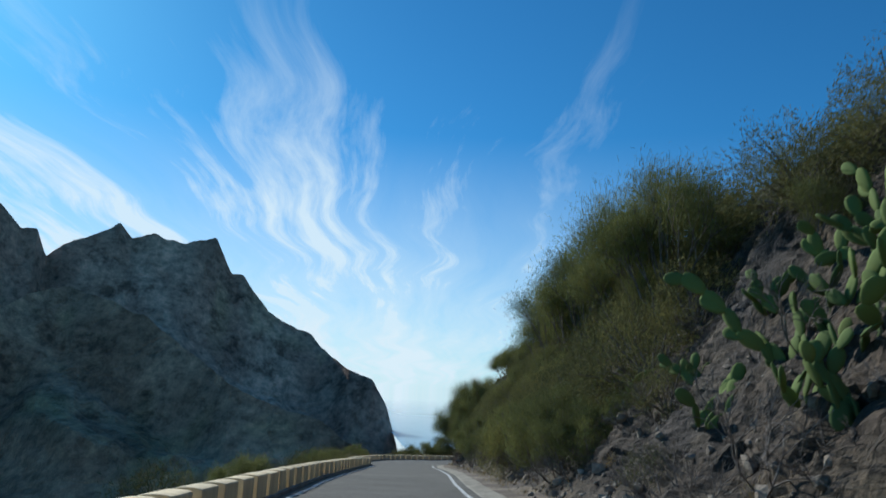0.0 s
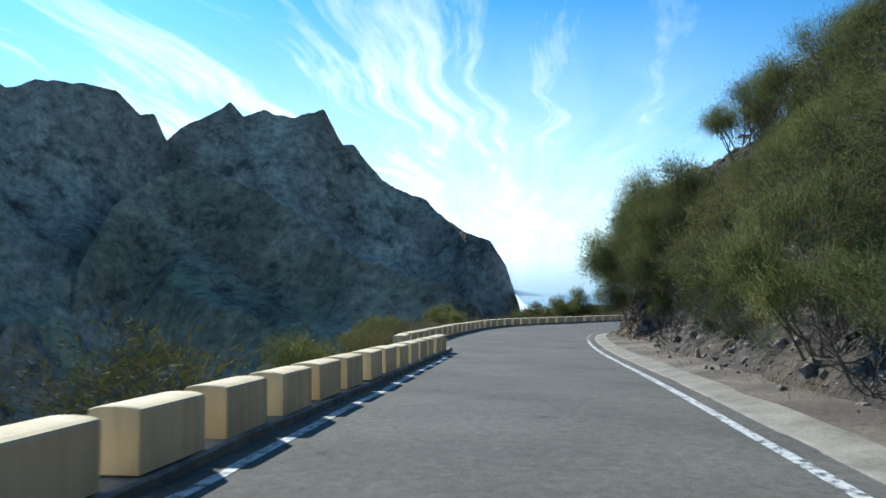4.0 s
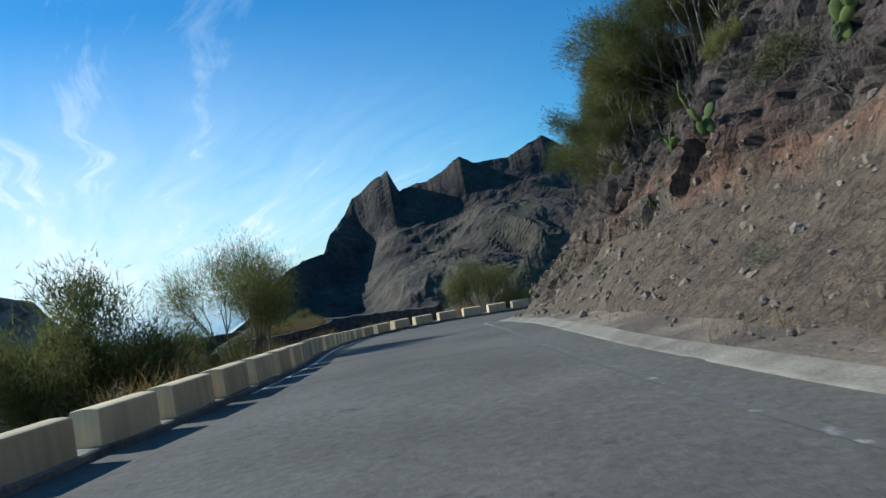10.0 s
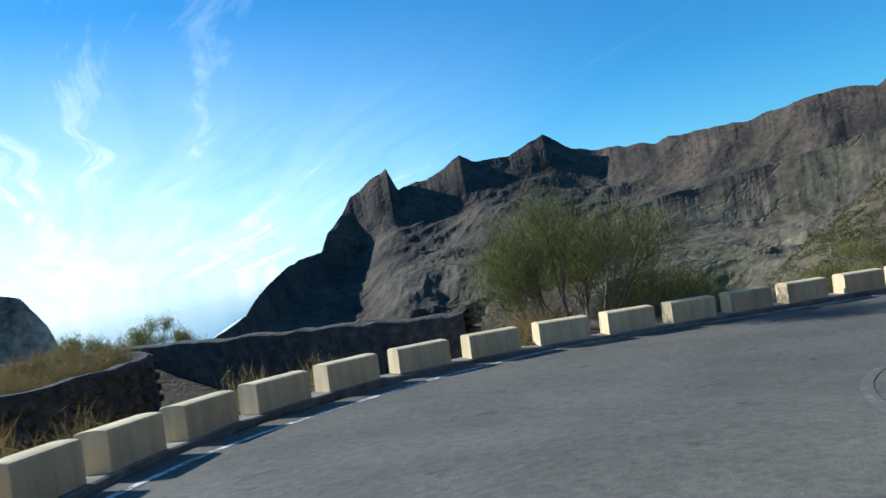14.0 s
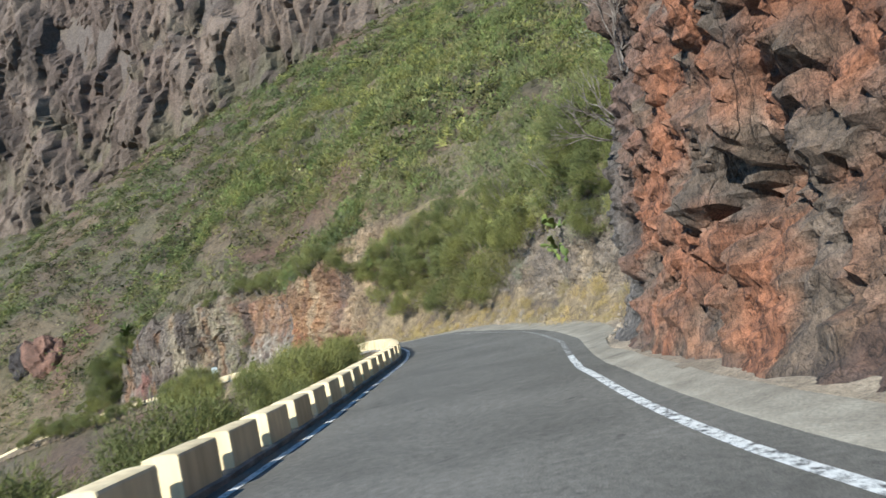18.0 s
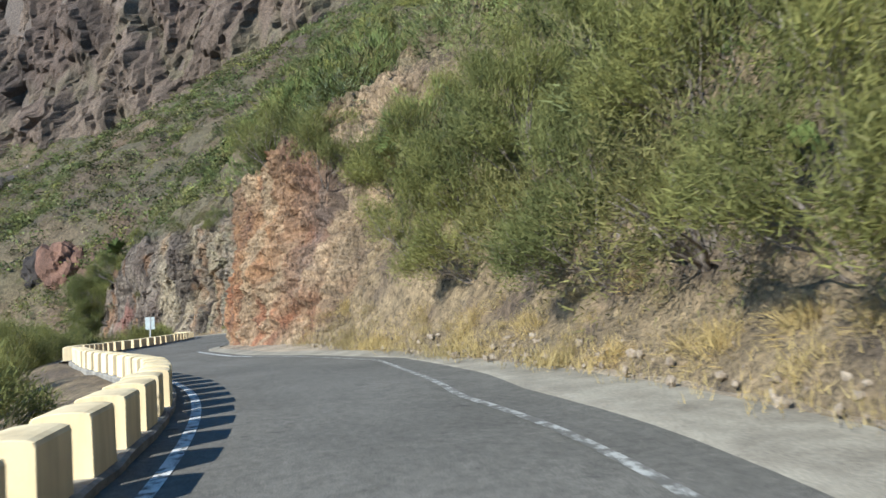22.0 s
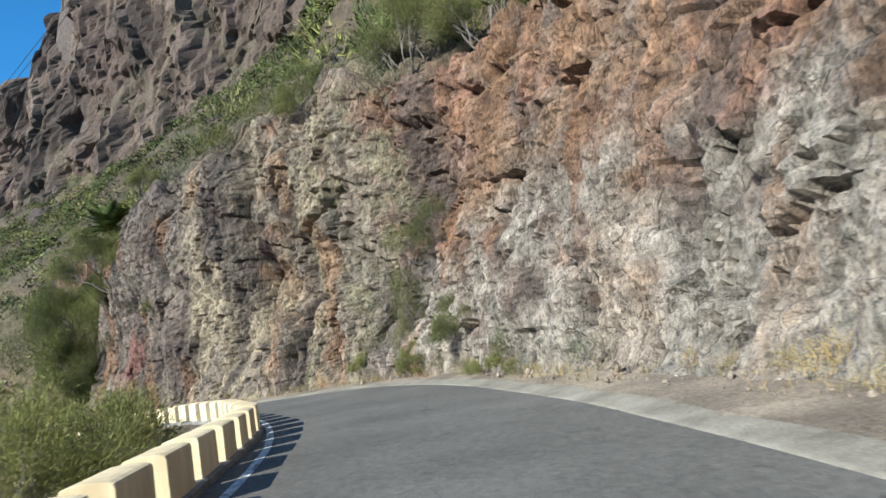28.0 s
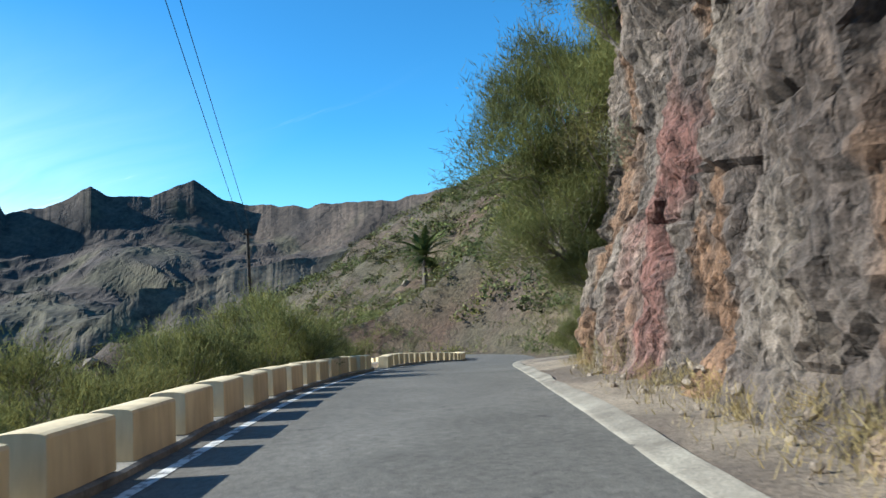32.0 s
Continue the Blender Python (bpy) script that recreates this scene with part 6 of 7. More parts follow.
# shrubs that come down to the road along the first straight, with dry wood between them
for s in np.arange(44, 99, 1.15):
    plant_bank(rng.choice(["big", "olive", "grey", "low", "dark"]), s + rng.uniform(-0.4, 0.4), rng.uniform(0.5, 2.2), rng.uniform(0.5, 0.85), rng.uniform(0.9, 1.25), 0.25)
    if rng.random() < 0.7:
        plant_bank("dead", s, rng.uniform(0.3, 2.4), rng.uniform(0.6, 1.1), 1.0, 0.45)
for s in np.arange(12, 46, 0.8):
    plant_bank("dead", s, rng.uniform(0.5, 4.6), rng.uniform(0.6, 1.3), 1.0, 0.6)
for s, h, size in ((94.5, 2.6, 1.0), (97, 4.6, 1.1), (98.5, 1.6, 0.8), (101.5, 5.0, 1.15), (99.5, 2.6, 0.9)):
    plant_bank("tall", s, h, size, 0.95, 0.7)
    plant_bank("dead", s + 0.5, h - 0.6, 1.3, 1.0, 0.9)
for s in np.arange(112, 168, 3.1):
    plant_bank("dead", s, rng.uniform(3.4, 6.0), rng.uniform(0.7, 1.2), 1.0, 0.5)
for s, h, size in ((184, 7.0, 1.5), (187, 6.0, 1.5), (189, 5.0, 1.4), (190.5, 3.6, 1.1), (204, 3.2, 0.9), (208, 2.4, 0.9), (210, 1.8, 0.8), (215, 1.6, 0.9), (220, 1.7, 1.0), (225, 2.0, 0.9), (244, 6.2, 1.5), (246, 5.6, 1.4)):
    plant_bank("dead", s, h, size, 1.0, 0.7)
# crowns that hang over the earth slope before the first bend
for s, h, size in ((140, 6.4, 0.85), (143, 6.0, 0.95), (146, 5.2, 0.9), (149, 5.0, 0.75), (153, 5.2, 0.7), (158, 5.4, 0.7)):
    plant_bank("feathery", s, h, size, 0.95, 0.35)
    plant_bank("dead", s + 0.8, h - 0.8, 1.2, 1.0, 0.9)
# the recess: shrubs of every kind over broken rock
for k in range(85):
    s, h = rng.uniform(193, 213), rng.uniform(2.8, 8.5)
    if 202 < s < 209.5 and h < 5.2:  # left to the prickly pears
        h += 3
    plant_bank(rng.choice(["grey", "olive", "dead", "big", "low", "big", "grey"]), s, h, rng.uniform(0.5, 0.95), rng.uniform(0.85, 1.15), 0.35)
for s, h, size in ((194.4, 2.0, 0.75), (195.6, 3.0, 0.85), (194.8, 4.2, 0.9)):
    plant_bank("dark", s, h, size, 1.1, 0.4)
for s in np.arange(194.5, 212, 0.9):
    plant_bank(rng.choice(["grey", "olive", "dead", "low", "dead"]), s, rng.uniform(2.2, 6.5), rng.uniform(0.5, 0.9), 1.0, 0.4)
# a feathery row behind the blocks after the second bend
for s, d, size in ((236, 6.2, 0.8), (239, 6.6, 0.95), (243, 7.0, 1.0), (247, 6.8, 1.0), (251, 6.5, 0.9), (255, 6.0, 0.8), (259, 5.6, 0.7), (213, 4.6, 0.5), (217, 4.5, 0.5), (305, 6.4, 0.8), (309, 6.6, 0.95), (313, 6.8, 1.0), (317, 7.0, 1.1)):
    plant_at("big", s, d, size=size, z=-1.5 if s > 230 else -0.9)
for root in masters.values():
    for o in (*root.children_recursive, root):
        bpy.data.objects.remove(o)


# ---- scrub over the mountainside ----
def clump_mesh(seed, n, size):
    rng2 = np.random.default_rng(seed)
    c, u = dome(rng2, n, 1.0, 1.0, 0.05)
    side = np.cross(u, rng2.normal(0, 1, (n, 3)))
    side /= np.linalg.norm(side, axis=1)[:, None]
    other = np.cross(u, side) * 0.5 + u * 0.6
    w = size * rng2.uniform(0.6, 1.4, (n, 1))
    return np.stack([c - side * w, c + side * w, c + other * w * 1.8], 1)


def sprig_mesh(seed, n, per, length=0.16, width=0.0115):
    """A bush of fine twigs, one metre in radius."""
    rng2 = np.random.default_rng(seed)
    c, u = dome(rng2, n, 1.0, 1.15, 0.1)
    v, f = blades(rng2, c, u, per, length, width, 0.55, 0.6, 0.055)
    return v.reshape(-1, 3, 3)


def scatter(name, n, area, radius, mat, seed, label, category, keep, leaves=46, size=0.16, squash=0.8, twigs=0, patchy=0.5, blade=(0.16, 0.0115)):
    rng2 = np.random.default_rng(seed)
    kinds = [sprig_mesh(seed + k, leaves, twigs, *blade) if twigs else clump_mesh(seed + k, leaves, size) for k in range(6)]
    x, y = rng2.uniform(*area[0], n), rng2.uniform(*area[1], n)
    z, s, d, cliff, w, q = surface_height(x, y)
    dens = patchy + fbm(np.stack([x, y, 0 * x], 1) * 0.045, 3, seed)
    ok = keep(x, y, z, s, d, cliff, w, q) & (rng2.random(n) < np.clip(dens, 0.12, 1))
    x, y, z = x[ok], y[ok], z[ok]
    r = rng2.uniform(*radius, len(x)) * (0.7 + 0.6 * rng2.random(len(x)))
    vs = []
    # every bush has a cast of its own: fresh green, yellowish, grey or dark
    casts = np.array(((0.5, 0.52, 0.5), (0.60, 0.58, 0.44), (0.36, 0.40, 0.36), (0.52, 0.48, 0.50), (0.42, 0.50, 0.40)))
    own = casts[rng2.integers(0, 5, len(x))] * rng2.uniform(0.62, 1.25, (len(x), 1))
    cast = []
    for i in range(len(x)):
        a = rng2.uniform(0, 6.28)
        t = kinds[i % 6].reshape(-1, 3)
        cast.append(np.broadcast_to(own[i], t.shape))
        rot = np.array(((math.cos(a), -math.sin(a), 0), (math.sin(a), math.cos(a), 0), (0, 0, squash)))
        vs.append(t @ rot.T * r[i] + np.array((x[i], y[i], z[i] - 0.1 * r[i])))
    v = np.vstack(vs)
    ob = new(name, mesh_from(name, v, np.arange(len(v)).reshape(-1, 3), mat, False, np.vstack(cast)))
    tagged(ob, label, category, kind="stuff")
    return len(x)


def slope_keep(lo, hi, near=5.0):
    def keep(x, y, z, s, d, cliff, w, q):
        right = (d < -near) & (d > -hi) & (-d > np.where(s < 240, lo, np.minimum(lo, 13))) & (cliff < 2) & (w < 25) & (-d > bank(s, 1) + 3)
        return right
    return keep


def thicket_keep(s0, s1, far, start=0.0):
    def keep(x, y, z, s, d, cliff, w, q):
        o = -d
        f, h1, a1, h2, a2 = (bank(s, k) for k in range(1, 6))
        brow = f + h1 / np.tan(np.radians(a1)) + h2 / np.tan(np.radians(a2))
        lip = np.where((s > 194) & (s < 231), f + 2.6, brow + 0.3)
        thin = np.random.default_rng(7).random(len(x)) < np.clip(1.15 - (o - lip) / far, 0, 1)
        return (s > s0) & (s < s1) & (o > lip + start) & (o < lip + far) & (cliff < 2) & thin
    return keep


scatter("hillside_thicket", 2300, ((60, 140), (70, 125)), (0.9, 1.9), BROOM_MASS, 101, "dense green broom thicket covering the slope above the road", "thicket", thicket_keep(191, 262, 24), 60, squash=1.0, twigs=12, patchy=0.95)
scatter("hillside_thicket", 700, ((60, 140), (70, 125)), (0.7, 1.4), GREY_MASS, 114, "grey half-dry shrubs among the broom above the road", "thicket", thicket_keep(191, 262, 26), 60, squash=0.9, twigs=9, patchy=0.4)
scatter("hillside_thicket", 13000, ((60, 270), (0, 130)), (1.0, 2.4), BROOM_MASS, 115, "green broom bushes covering the upper slope", "thicket", thicket_keep(191, 312, 130, 14), 55, squash=1.0, twigs=4, patchy=0.8, blade=(0.26, 0.03))
scatter("hillside_thicket", 1300, ((130, 240), (70, 190)), (1.0, 2.0), BROOM_MASS, 108, "green broom thicket above the pale rock face", "thicket", thicket_keep(246, 352, 42), 55, squash=1.0, twigs=5, patchy=0.7, blade=(0.24, 0.026))
scatter("hillside_thicket", 1600, ((60, 240), (40, 190)), (0.9, 1.8), OLIVE_MASS, 109, "darker shrubs mixed into the broom thicket", "thicket", thicket_keep(191, 352, 80), 55, squash=0.95, twigs=4, blade=(0.22, 0.026))
scatter("hillside_scrub", 14000, ((110, 470), (20, 340)), (1.0, 2.3), BROOM_MASS, 102, "green broom scrub scattered over the mountainside", "scrub", slope_keep(25, 330), 60, 0.12, 0.9)
scatter("hillside_scrub", 15000, ((100, 470), (20, 340)), (0.9, 1.9), OLIVE_MASS, 103, "low olive scrub on the dry mountainside", "scrub", slope_keep(25, 330), 44, 0.14, 0.8)
scatter("hillside_scrub", 8000, ((60, 470), (20, 340)), (0.6, 1.3), GREY_MASS, 104, "grey-green agave and spurge clumps on the slope", "scrub", slope_keep(25, 330), 34, 0.15, 0.8)
scatter("hillside_scrub", 9000, ((100, 470), (20, 340)), (0.9, 2.1), DARK_MASS, 110, "dark low shrubs dotted over the mountainside", "scrub", slope_keep(25, 330), 50, 0.14, 0.85)
scatter("hillside_scrub", 5500, ((205, 310), (158, 270)), (0.6, 1.6), BROOM_MASS, 116, "green and grey bushes on the slope round a palm", "scrub",
        lambda x, y, z, s, d, cliff, w, q: (s > 352) & (d < -7) & (d > -75) & (cliff < 2), 50, squash=0.95, twigs=6, patchy=0.6, blade=(0.2, 0.018))
scatter("hillside_scrub", 2600, ((205, 310), (158, 270)), (0.5, 1.2), GREY_MASS, 117, "dry grey bushes on the slope round a palm", "scrub",
        lambda x, y, z, s, d, cliff, w, q: (s > 352) & (d < -7) & (d > -75) & (cliff < 2), 50, squash=0.85, twigs=5, blade=(0.2, 0.018))
scatter("hillside_thicket", 700, ((180, 300), (60, 135)), (1.3, 2.6), BROOM_MASS, 118, "green broom below the high cliff", "thicket",
        lambda x, y, z, s, d, cliff, w, q: (d < -18) & (cliff < 2) & (w < 10), 50, squash=0.9, twigs=4, patchy=0.55, blade=(0.28, 0.035))
scatter("hilltop_scrub", 1500, ((0, 60), (-20, 130)), (0.7, 1.5), DARKLEAF, 105, "dark scrub on the hill above the road", "scrub", slope_keep(12, 45), 60, twigs=6)
scatter("valley_scrub", 5200, ((-40, 260), (20, 260)), (0.6, 1.3), OLIVE_MASS, 106, "olive scrub on the steep slope below the road", "scrub",
        lambda x, y, z, s, d, cliff, w, q: (d > left_edge(s) + 14) & (d < 110) & ~((s > 148) & (s < 172) & (d < 24)), 36, 0.17)
scatter("valley_scrub", 3600, ((-40, 260), (20, 260)), (0.6, 1.4), BROOM_MASS, 107, "green scrub on the steep slope below the road", "scrub",
        lambda x, y, z, s, d, cliff, w, q: (d > left_edge(s) + 14) & (d < 130) & ~((s > 148) & (s < 172) & (d < 24)), 40, 0.16)

for mat, seed, count, label in ((OLIVE_MASS, 111, 2600, "olive bushes on the steep slope below the road"), (BROOM_MASS, 112, 2200, "green broom on the steep slope below the road")):
    scatter("valley_scrub", count, ((-40, 260), (20, 230)), (0.5, 1.0), mat, seed, label, "scrub",
            lambda x, y, z, s, d, cliff, w, q: (d > left_edge(s) + 3.2) & (d < left_edge(s) + 15) & ~((s > 148) & (s < 172) & (d < 24)), 46, squash=0.9, twigs=8)

# ---- dry grass along the verges ----
def straw(name, n, seed, label, s0, s1, low, high):
    """Short straw growing in patches on the verge and the foot of the bank."""
    rng2 = np.random.default_rng(seed)
    t = rng2.uniform(s0, s1, n)
    t = t[rng2.random(n) < np.clip(0.45 + fbm(np.stack([t * 0.5, 0 * t, 0 * t], 1), 3, seed), 0.1, 1)]
    c = np.empty((len(t), 3))
    for i, q in enumerate(t):
        k = int(np.abs(BANK_S - q).argmin())
        c[i] = BANK[k, rng2.integers(0, max(2, int(rng2.uniform(low, high) / 0.09)))]
        foot = np.array(at(q, -float(bank(q, 1)) + rng2.uniform(0, 0.5))).ravel()
        if rng2.random() < 0.35:
            c[i] = foot + np.array((0, 0, 0.06))
    v, f = blades(rng2, c, np.tile(np.array((0, 0, 1.0)), (len(c), 1)), 9, 0.17, 0.006, 0.9, 0.7, 0.12)
    tagged(new(name, mesh_from(name, v, f, DRY)), label, "dry grass", kind="stuff")


straw("dry_grass", 5200, 301, "dry straw-coloured grass on the slope beside the road", 193, 232, 0.2, 1.5)
straw("dry_grass", 1500, 302, "thin dry grass along the foot of the rock", 246, 322, 0.1, 0.6)
straw("dry_grass", 1400, 303, "thin dry grass between stones at the foot of the bank", 8, 170, 0.1, 1.2)

# ---- loose rock at the foot of the bank and on the slope ----
def rubble(name, n, seed, label, pick):
    rng2 = np.random.default_rng(seed)
    kinds = []
    for k in range(5):
        bm = bmesh.new()
        bmesh.ops.create_icosphere(bm, subdivisions=1, radius=0.5)
        kinds.append((np.array([v.co * (1 + rng2.normal(0, 0.16)) for v in bm.verts]), np.array([[v.index for v in f.verts] for f in bm.faces])))
        bm.free()
    vs, fs, base = [], [], 0
    for i in range(n):
        p, r = pick(rng2)
        kv, kf = kinds[i % 5]
        m = np.array(Euler(rng2.uniform(0, 6.28, 3)).to_matrix()) @ np.diag(r * rng2.uniform(0.6, 1.3, 3))
        vs.append(kv @ m.T + p), fs.append(kf + base)
        base += len(kv)
    tagged(new(name, mesh_from(name, np.vstack(vs), np.vstack(fs), BOULDER)), label, "rubble", kind="stuff")


def foot_pick(r):
    s = r.choice([r.uniform(4, 170), r.uniform(190, 232), r.uniform(245, 320)])
    o = float(bank(s, 1)) + r.uniform(-0.35, 0.7)
    x, y, z = at(s, -o)
    size = 0.03 + 0.16 * r.random() ** 3
    return np.array((float(x), float(y), float(z) + 0.12 + 0.5 * max(0, o - float(bank(s, 1))))), size


def face_pick(r):
    s, h = r.uniform(108, 168), r.uniform(0.3, 3.2)
    p, o = bank_point(s, h)
    return p, 0.04 + 0.22 * r.random() ** 3


def first_pick(r):
    s, h = r.uniform(6, 106), 3.2 * r.random() ** 1.5 + 0.1
    p, o = bank_point(s, h)
    return p, 0.05 + 0.3 * r.random() ** 3


def slope_pick(r):
    while True:
        x, y = r.uniform(130, 420), r.uniform(40, 270)
        z, s, d, cliff, w, q = ground_height(np.array((x,)), np.array((y,)))
        if d[0] < -12 and cliff[0] < 2 and w[0] < 0:
            return np.array((x, y, z[0])), 0.3 + 2.2 * r.random() ** 4


rubble("rubble", 1700, 201, "small loose stones along the foot of the bank", foot_pick)
rubble("rubble", 1500, 202, "loose stones lying on the earth slope", face_pick)
rubble("rubble", 1800, 204, "broken pale and dark rock lying over the bank", first_pick)
rubble("rubble", 160, 203, "dark boulders scattered on the mountainside", slope_pick)


# ---- big dark slabs and red outcrops on the slope ----
def outcrop(x, y, z, sx, sy, sz, turn, seed, colour, label):
    bm = bmesh.new()
    bmesh.ops.create_icosphere(bm, subdivisions=4, radius=1.0)
    v = np.array([q.co for q in bm.verts])
    f = np.array([[q.index for q in t.verts] for t in bm.faces])
    bm.free()
    d1, cid, edge = cells(v * 1.6 + seed, seed)
    v = v * (0.8 + 0.35 * cid + 0.15 * fbm(v * 2.5 + seed, 3, seed))[:, None] * np.array((sx, sy, sz))
    c, sn = math.cos(turn), math.sin(turn)
    v = v @ np.array(((c, -sn, 0), (sn, c, 0), (0, 0, 1))).T + np.array((x, y, z))
    n = np.clip(0.5 + fbm(v * 0.3, 3, seed), 0, 1)
    tint = blend(np.tile(np.array(colour), (len(v), 1)), np.tile(np.array(colour) * 0.6, (len(v), 1)), n)
    tagged(new("rock_outcrop", mesh_from("rock_outcrop", v, f, ROCK, False, tint)), label, "rock", kind="structure")


def outcrop_on(x, y, *a):
    z = float(ground_height(np.array((x,)), np.array((y,)))[0][0])
    outcrop(x, y, z, *a)


outcrop_on(343, 193, 10, 4.5, 4.5, 0.9, 1, (0.10, 0.085, 0.075), "dark overhanging slab on the scrubby slope")
outcrop_on(334, 194, 5, 3, 3.4, 0.7, 2, (0.13, 0.10, 0.085), "dark boulder ledge on the scrubby slope")
outcrop(236.5, 154.0, -5.5, 6.0, 4.2, 6.4, 0.6, 3, (0.28, 0.15, 0.105), "red rock outcrop above the lower road")
outcrop(239.6, 158.6, -6.6, 2.6, 4.0, 5.6, 0.3, 4, (0.09, 0.075, 0.07), "dark leaning rock beside a red outcrop")
outcrop(356, 113, 70, 9, 6, 8, 0.6, 5, (0.11, 0.09, 0.08), "dark hollowed rock below the high cliff")


# ---- prickly pears, palms and dead wood ----
def pad_mesh():
    bm = bmesh.new()
    bmesh.ops.create_uvsphere(bm, u_segments=10, v_segments=6, radius=0.5)
    for v in bm.verts:
        k = 0.75 + 0.35 * (v.co.z + 0.5)
        v.co = Vector((v.co.x * 0.62 * k, v.co.y * 0.16, v.co.z))
    bmesh.ops.translate(bm, verts=bm.verts, vec=(0, 0, 0.46))
    for f in bm.faces:
        f.smooth = True
    me = bpy.data.meshes.new("pad")
    bm.to_mesh(me)
    bm.free()
    me.materials.append(CACTUS)
    return me


PAD = pad_mesh()


def prickly_pear(p, o, seed, size=1.0, n=16):
    r = random.Random(seed)
    root = tagged(new("prickly_pear"), "green prickly pear cactus growing from the rock bank", "cactus")
    root.location = p
    tips = [Matrix.Translation((r.uniform(-0.3, 0.3), r.uniform(-0.3, 0.3), -0.1)) @ Euler((r.uniform(-0.5, 0.5) - o[1] * 0.7, r.uniform(-0.5, 0.5) + o[0] * 0.7, r.uniform(0, 6.28))).to_matrix().to_4x4() for k in range(4)]
    for k in range(n):
        m = tips[r.randrange(len(tips))] if k >= 4 else tips[k]
        sc = size * r.uniform(0.34, 0.5)
        ob = new("pad", PAD)
        ob.parent = root
        ob.matrix_local = m @ Matrix.Scale(sc, 4)
        tips.append(m @ Matrix.Translation((r.uniform(-0.12, 0.12) * sc, 0, sc * 0.86)) @ Euler((r.uniform(-0.5, 0.5), r.uniform(-0.8, 0.8), r.uniform(-0.9, 0.9))).to_matrix().to_4x4())
    return root


for k, (s, h, size) in enumerate([(31, 4.6, 1.2), (32, 2.4, 1.2), (33.4, 3.6, 1.2), (34.5, 2.2, 1.1), (35.5, 4.6, 1.2), (36.5, 3.0, 1.2), (38, 2.0, 1.1), (39, 4.4, 1.1), (40.5, 3.0, 1.0), (30, 3.2, 1.2), (44, 2.8, 0.9), (29, 4.4, 1.2), (29.4, 2.2, 1.2), (30.6, 5.6, 1.2), (32.6, 5.2, 1.2), (34.2, 5.6, 1.2), (36.8, 5.0, 1.1), (31.2, 1.6, 1.1), (32.8, 3.0, 1.2), (33.6, 4.6, 1.2), (34.8, 3.8, 1.2), (35.2, 2.9, 1.1), (36.0, 3.9, 1.1), (33.2, 1.8, 1.0), (36.2, 5.6, 1.2), (32.2, 4.2, 1.2), (34.0, 2.9, 1.1), (35.0, 5.2, 1.1), (33.0, 5.8, 1.2), (203.0, 4.0, 1.2), (206.6, 3.6, 1.2), (208, 4.6, 1.2), (247.5, 6.6, 1.1), (255, 7.2, 1.2), (134, 4.6, 1.0), (137, 3.8, 1.0), (140.5, 2.6, 0.9), (142, 4.2, 1.0),
                                  (203.6, 2.4, 1.1), (204.6, 3.2, 1.1), (205.8, 2.6, 1.0), (214.5, 2.8, 1.0), (260.5, 8.0, 1.5), (263, 8.6, 1.6), (265.5, 8.0, 1.6), (267, 8.8, 1.5), (270, 9.4, 1.4)]):
    p, o = bank_point(s, h)
    prickly_pear(p, o, k + 1, size, 24 if s < 45 else 16)


def frond_mesh(seed):
    r = np.random.default_rng(seed)
    t = np.linspace(0, 1, 26)
    mid = np.stack([t * 2.6, 0 * t, 0.9 * t - 1.5 * t ** 2.2], 1)
    v, f = [], []
    for k in range(1, len(t)):
        for side in (-1, 1):
            ln = 0.62 * math.sin(math.pi * min(1, 0.12 + 0.86 * t[k])) + 0.08
            tip = mid[k] + np.array((0.22, side * ln * 0.8, -0.22 * ln + r.normal(0, 0.03)))
            b = len(v)
            v += [mid[k] + np.array((-0.07, 0, 0)), mid[k] + np.array((0.07, 0, 0)), tip]
            f.append((b, b + 1, b + 2))
    for k in range(len(t) - 1):
        b = len(v)
        v += [mid[k] + np.array((0, 0.02, 0)), mid[k] - np.array((0, 0.02, 0)), mid[k + 1]]
        f.append((b, b + 1, b + 2))
    return mesh_from("frond", np.array(v), np.array(f), PALMLEAF)


FRONDS = [frond_mesh(k) for k in range(3)]


def palm(x, y, z, trunk, size, seed, label):
    r = random.Random(seed)
    root = tagged(new("palm_tree"), label, "palm")
    root.location = (x, y, z)
    bm = bmesh.new()
    n = 14
    tube(bm, [(0.04 * math.sin(k), 0.03 * math.cos(k * 1.3), -0.6 + (trunk + 0.6) * k / n) for k in range(n + 1)], [size * (0.17 + 0.03 * (k % 2) + 0.05 * (1 - k / n)) for k in range(n + 1)], 9)
    part("trunk", bm, BARK, root)
    for k in range(34):
        el = r.uniform(-0.75, 1.25)
        ob = new("frond", FRONDS[k % 3])
        ob.parent = root
        ob.matrix_local = Matrix.Translation((0, 0, trunk)) @ Matrix.Rotation(k * 2.399, 4, "Z") @ Matrix.Rotation(-el, 4, "Y") @ Matrix.Scale(size * r.uniform(0.85, 1.1), 4)


pz = float(ground_height(np.array((255.6,)), np.array((207.4,)))[0][0])
palm(255.6, 207.4, pz - 0.3, max(3.6, -14.6 - pz), 2.2, 1, "stout date palm standing on the dry slope")
px, py, pr = (float(v) for v in at(314.0, -5.0))
palm(px, py, pr + 9.0, 3.6, 0.95, 2, "young palm on top of the rock cliff")


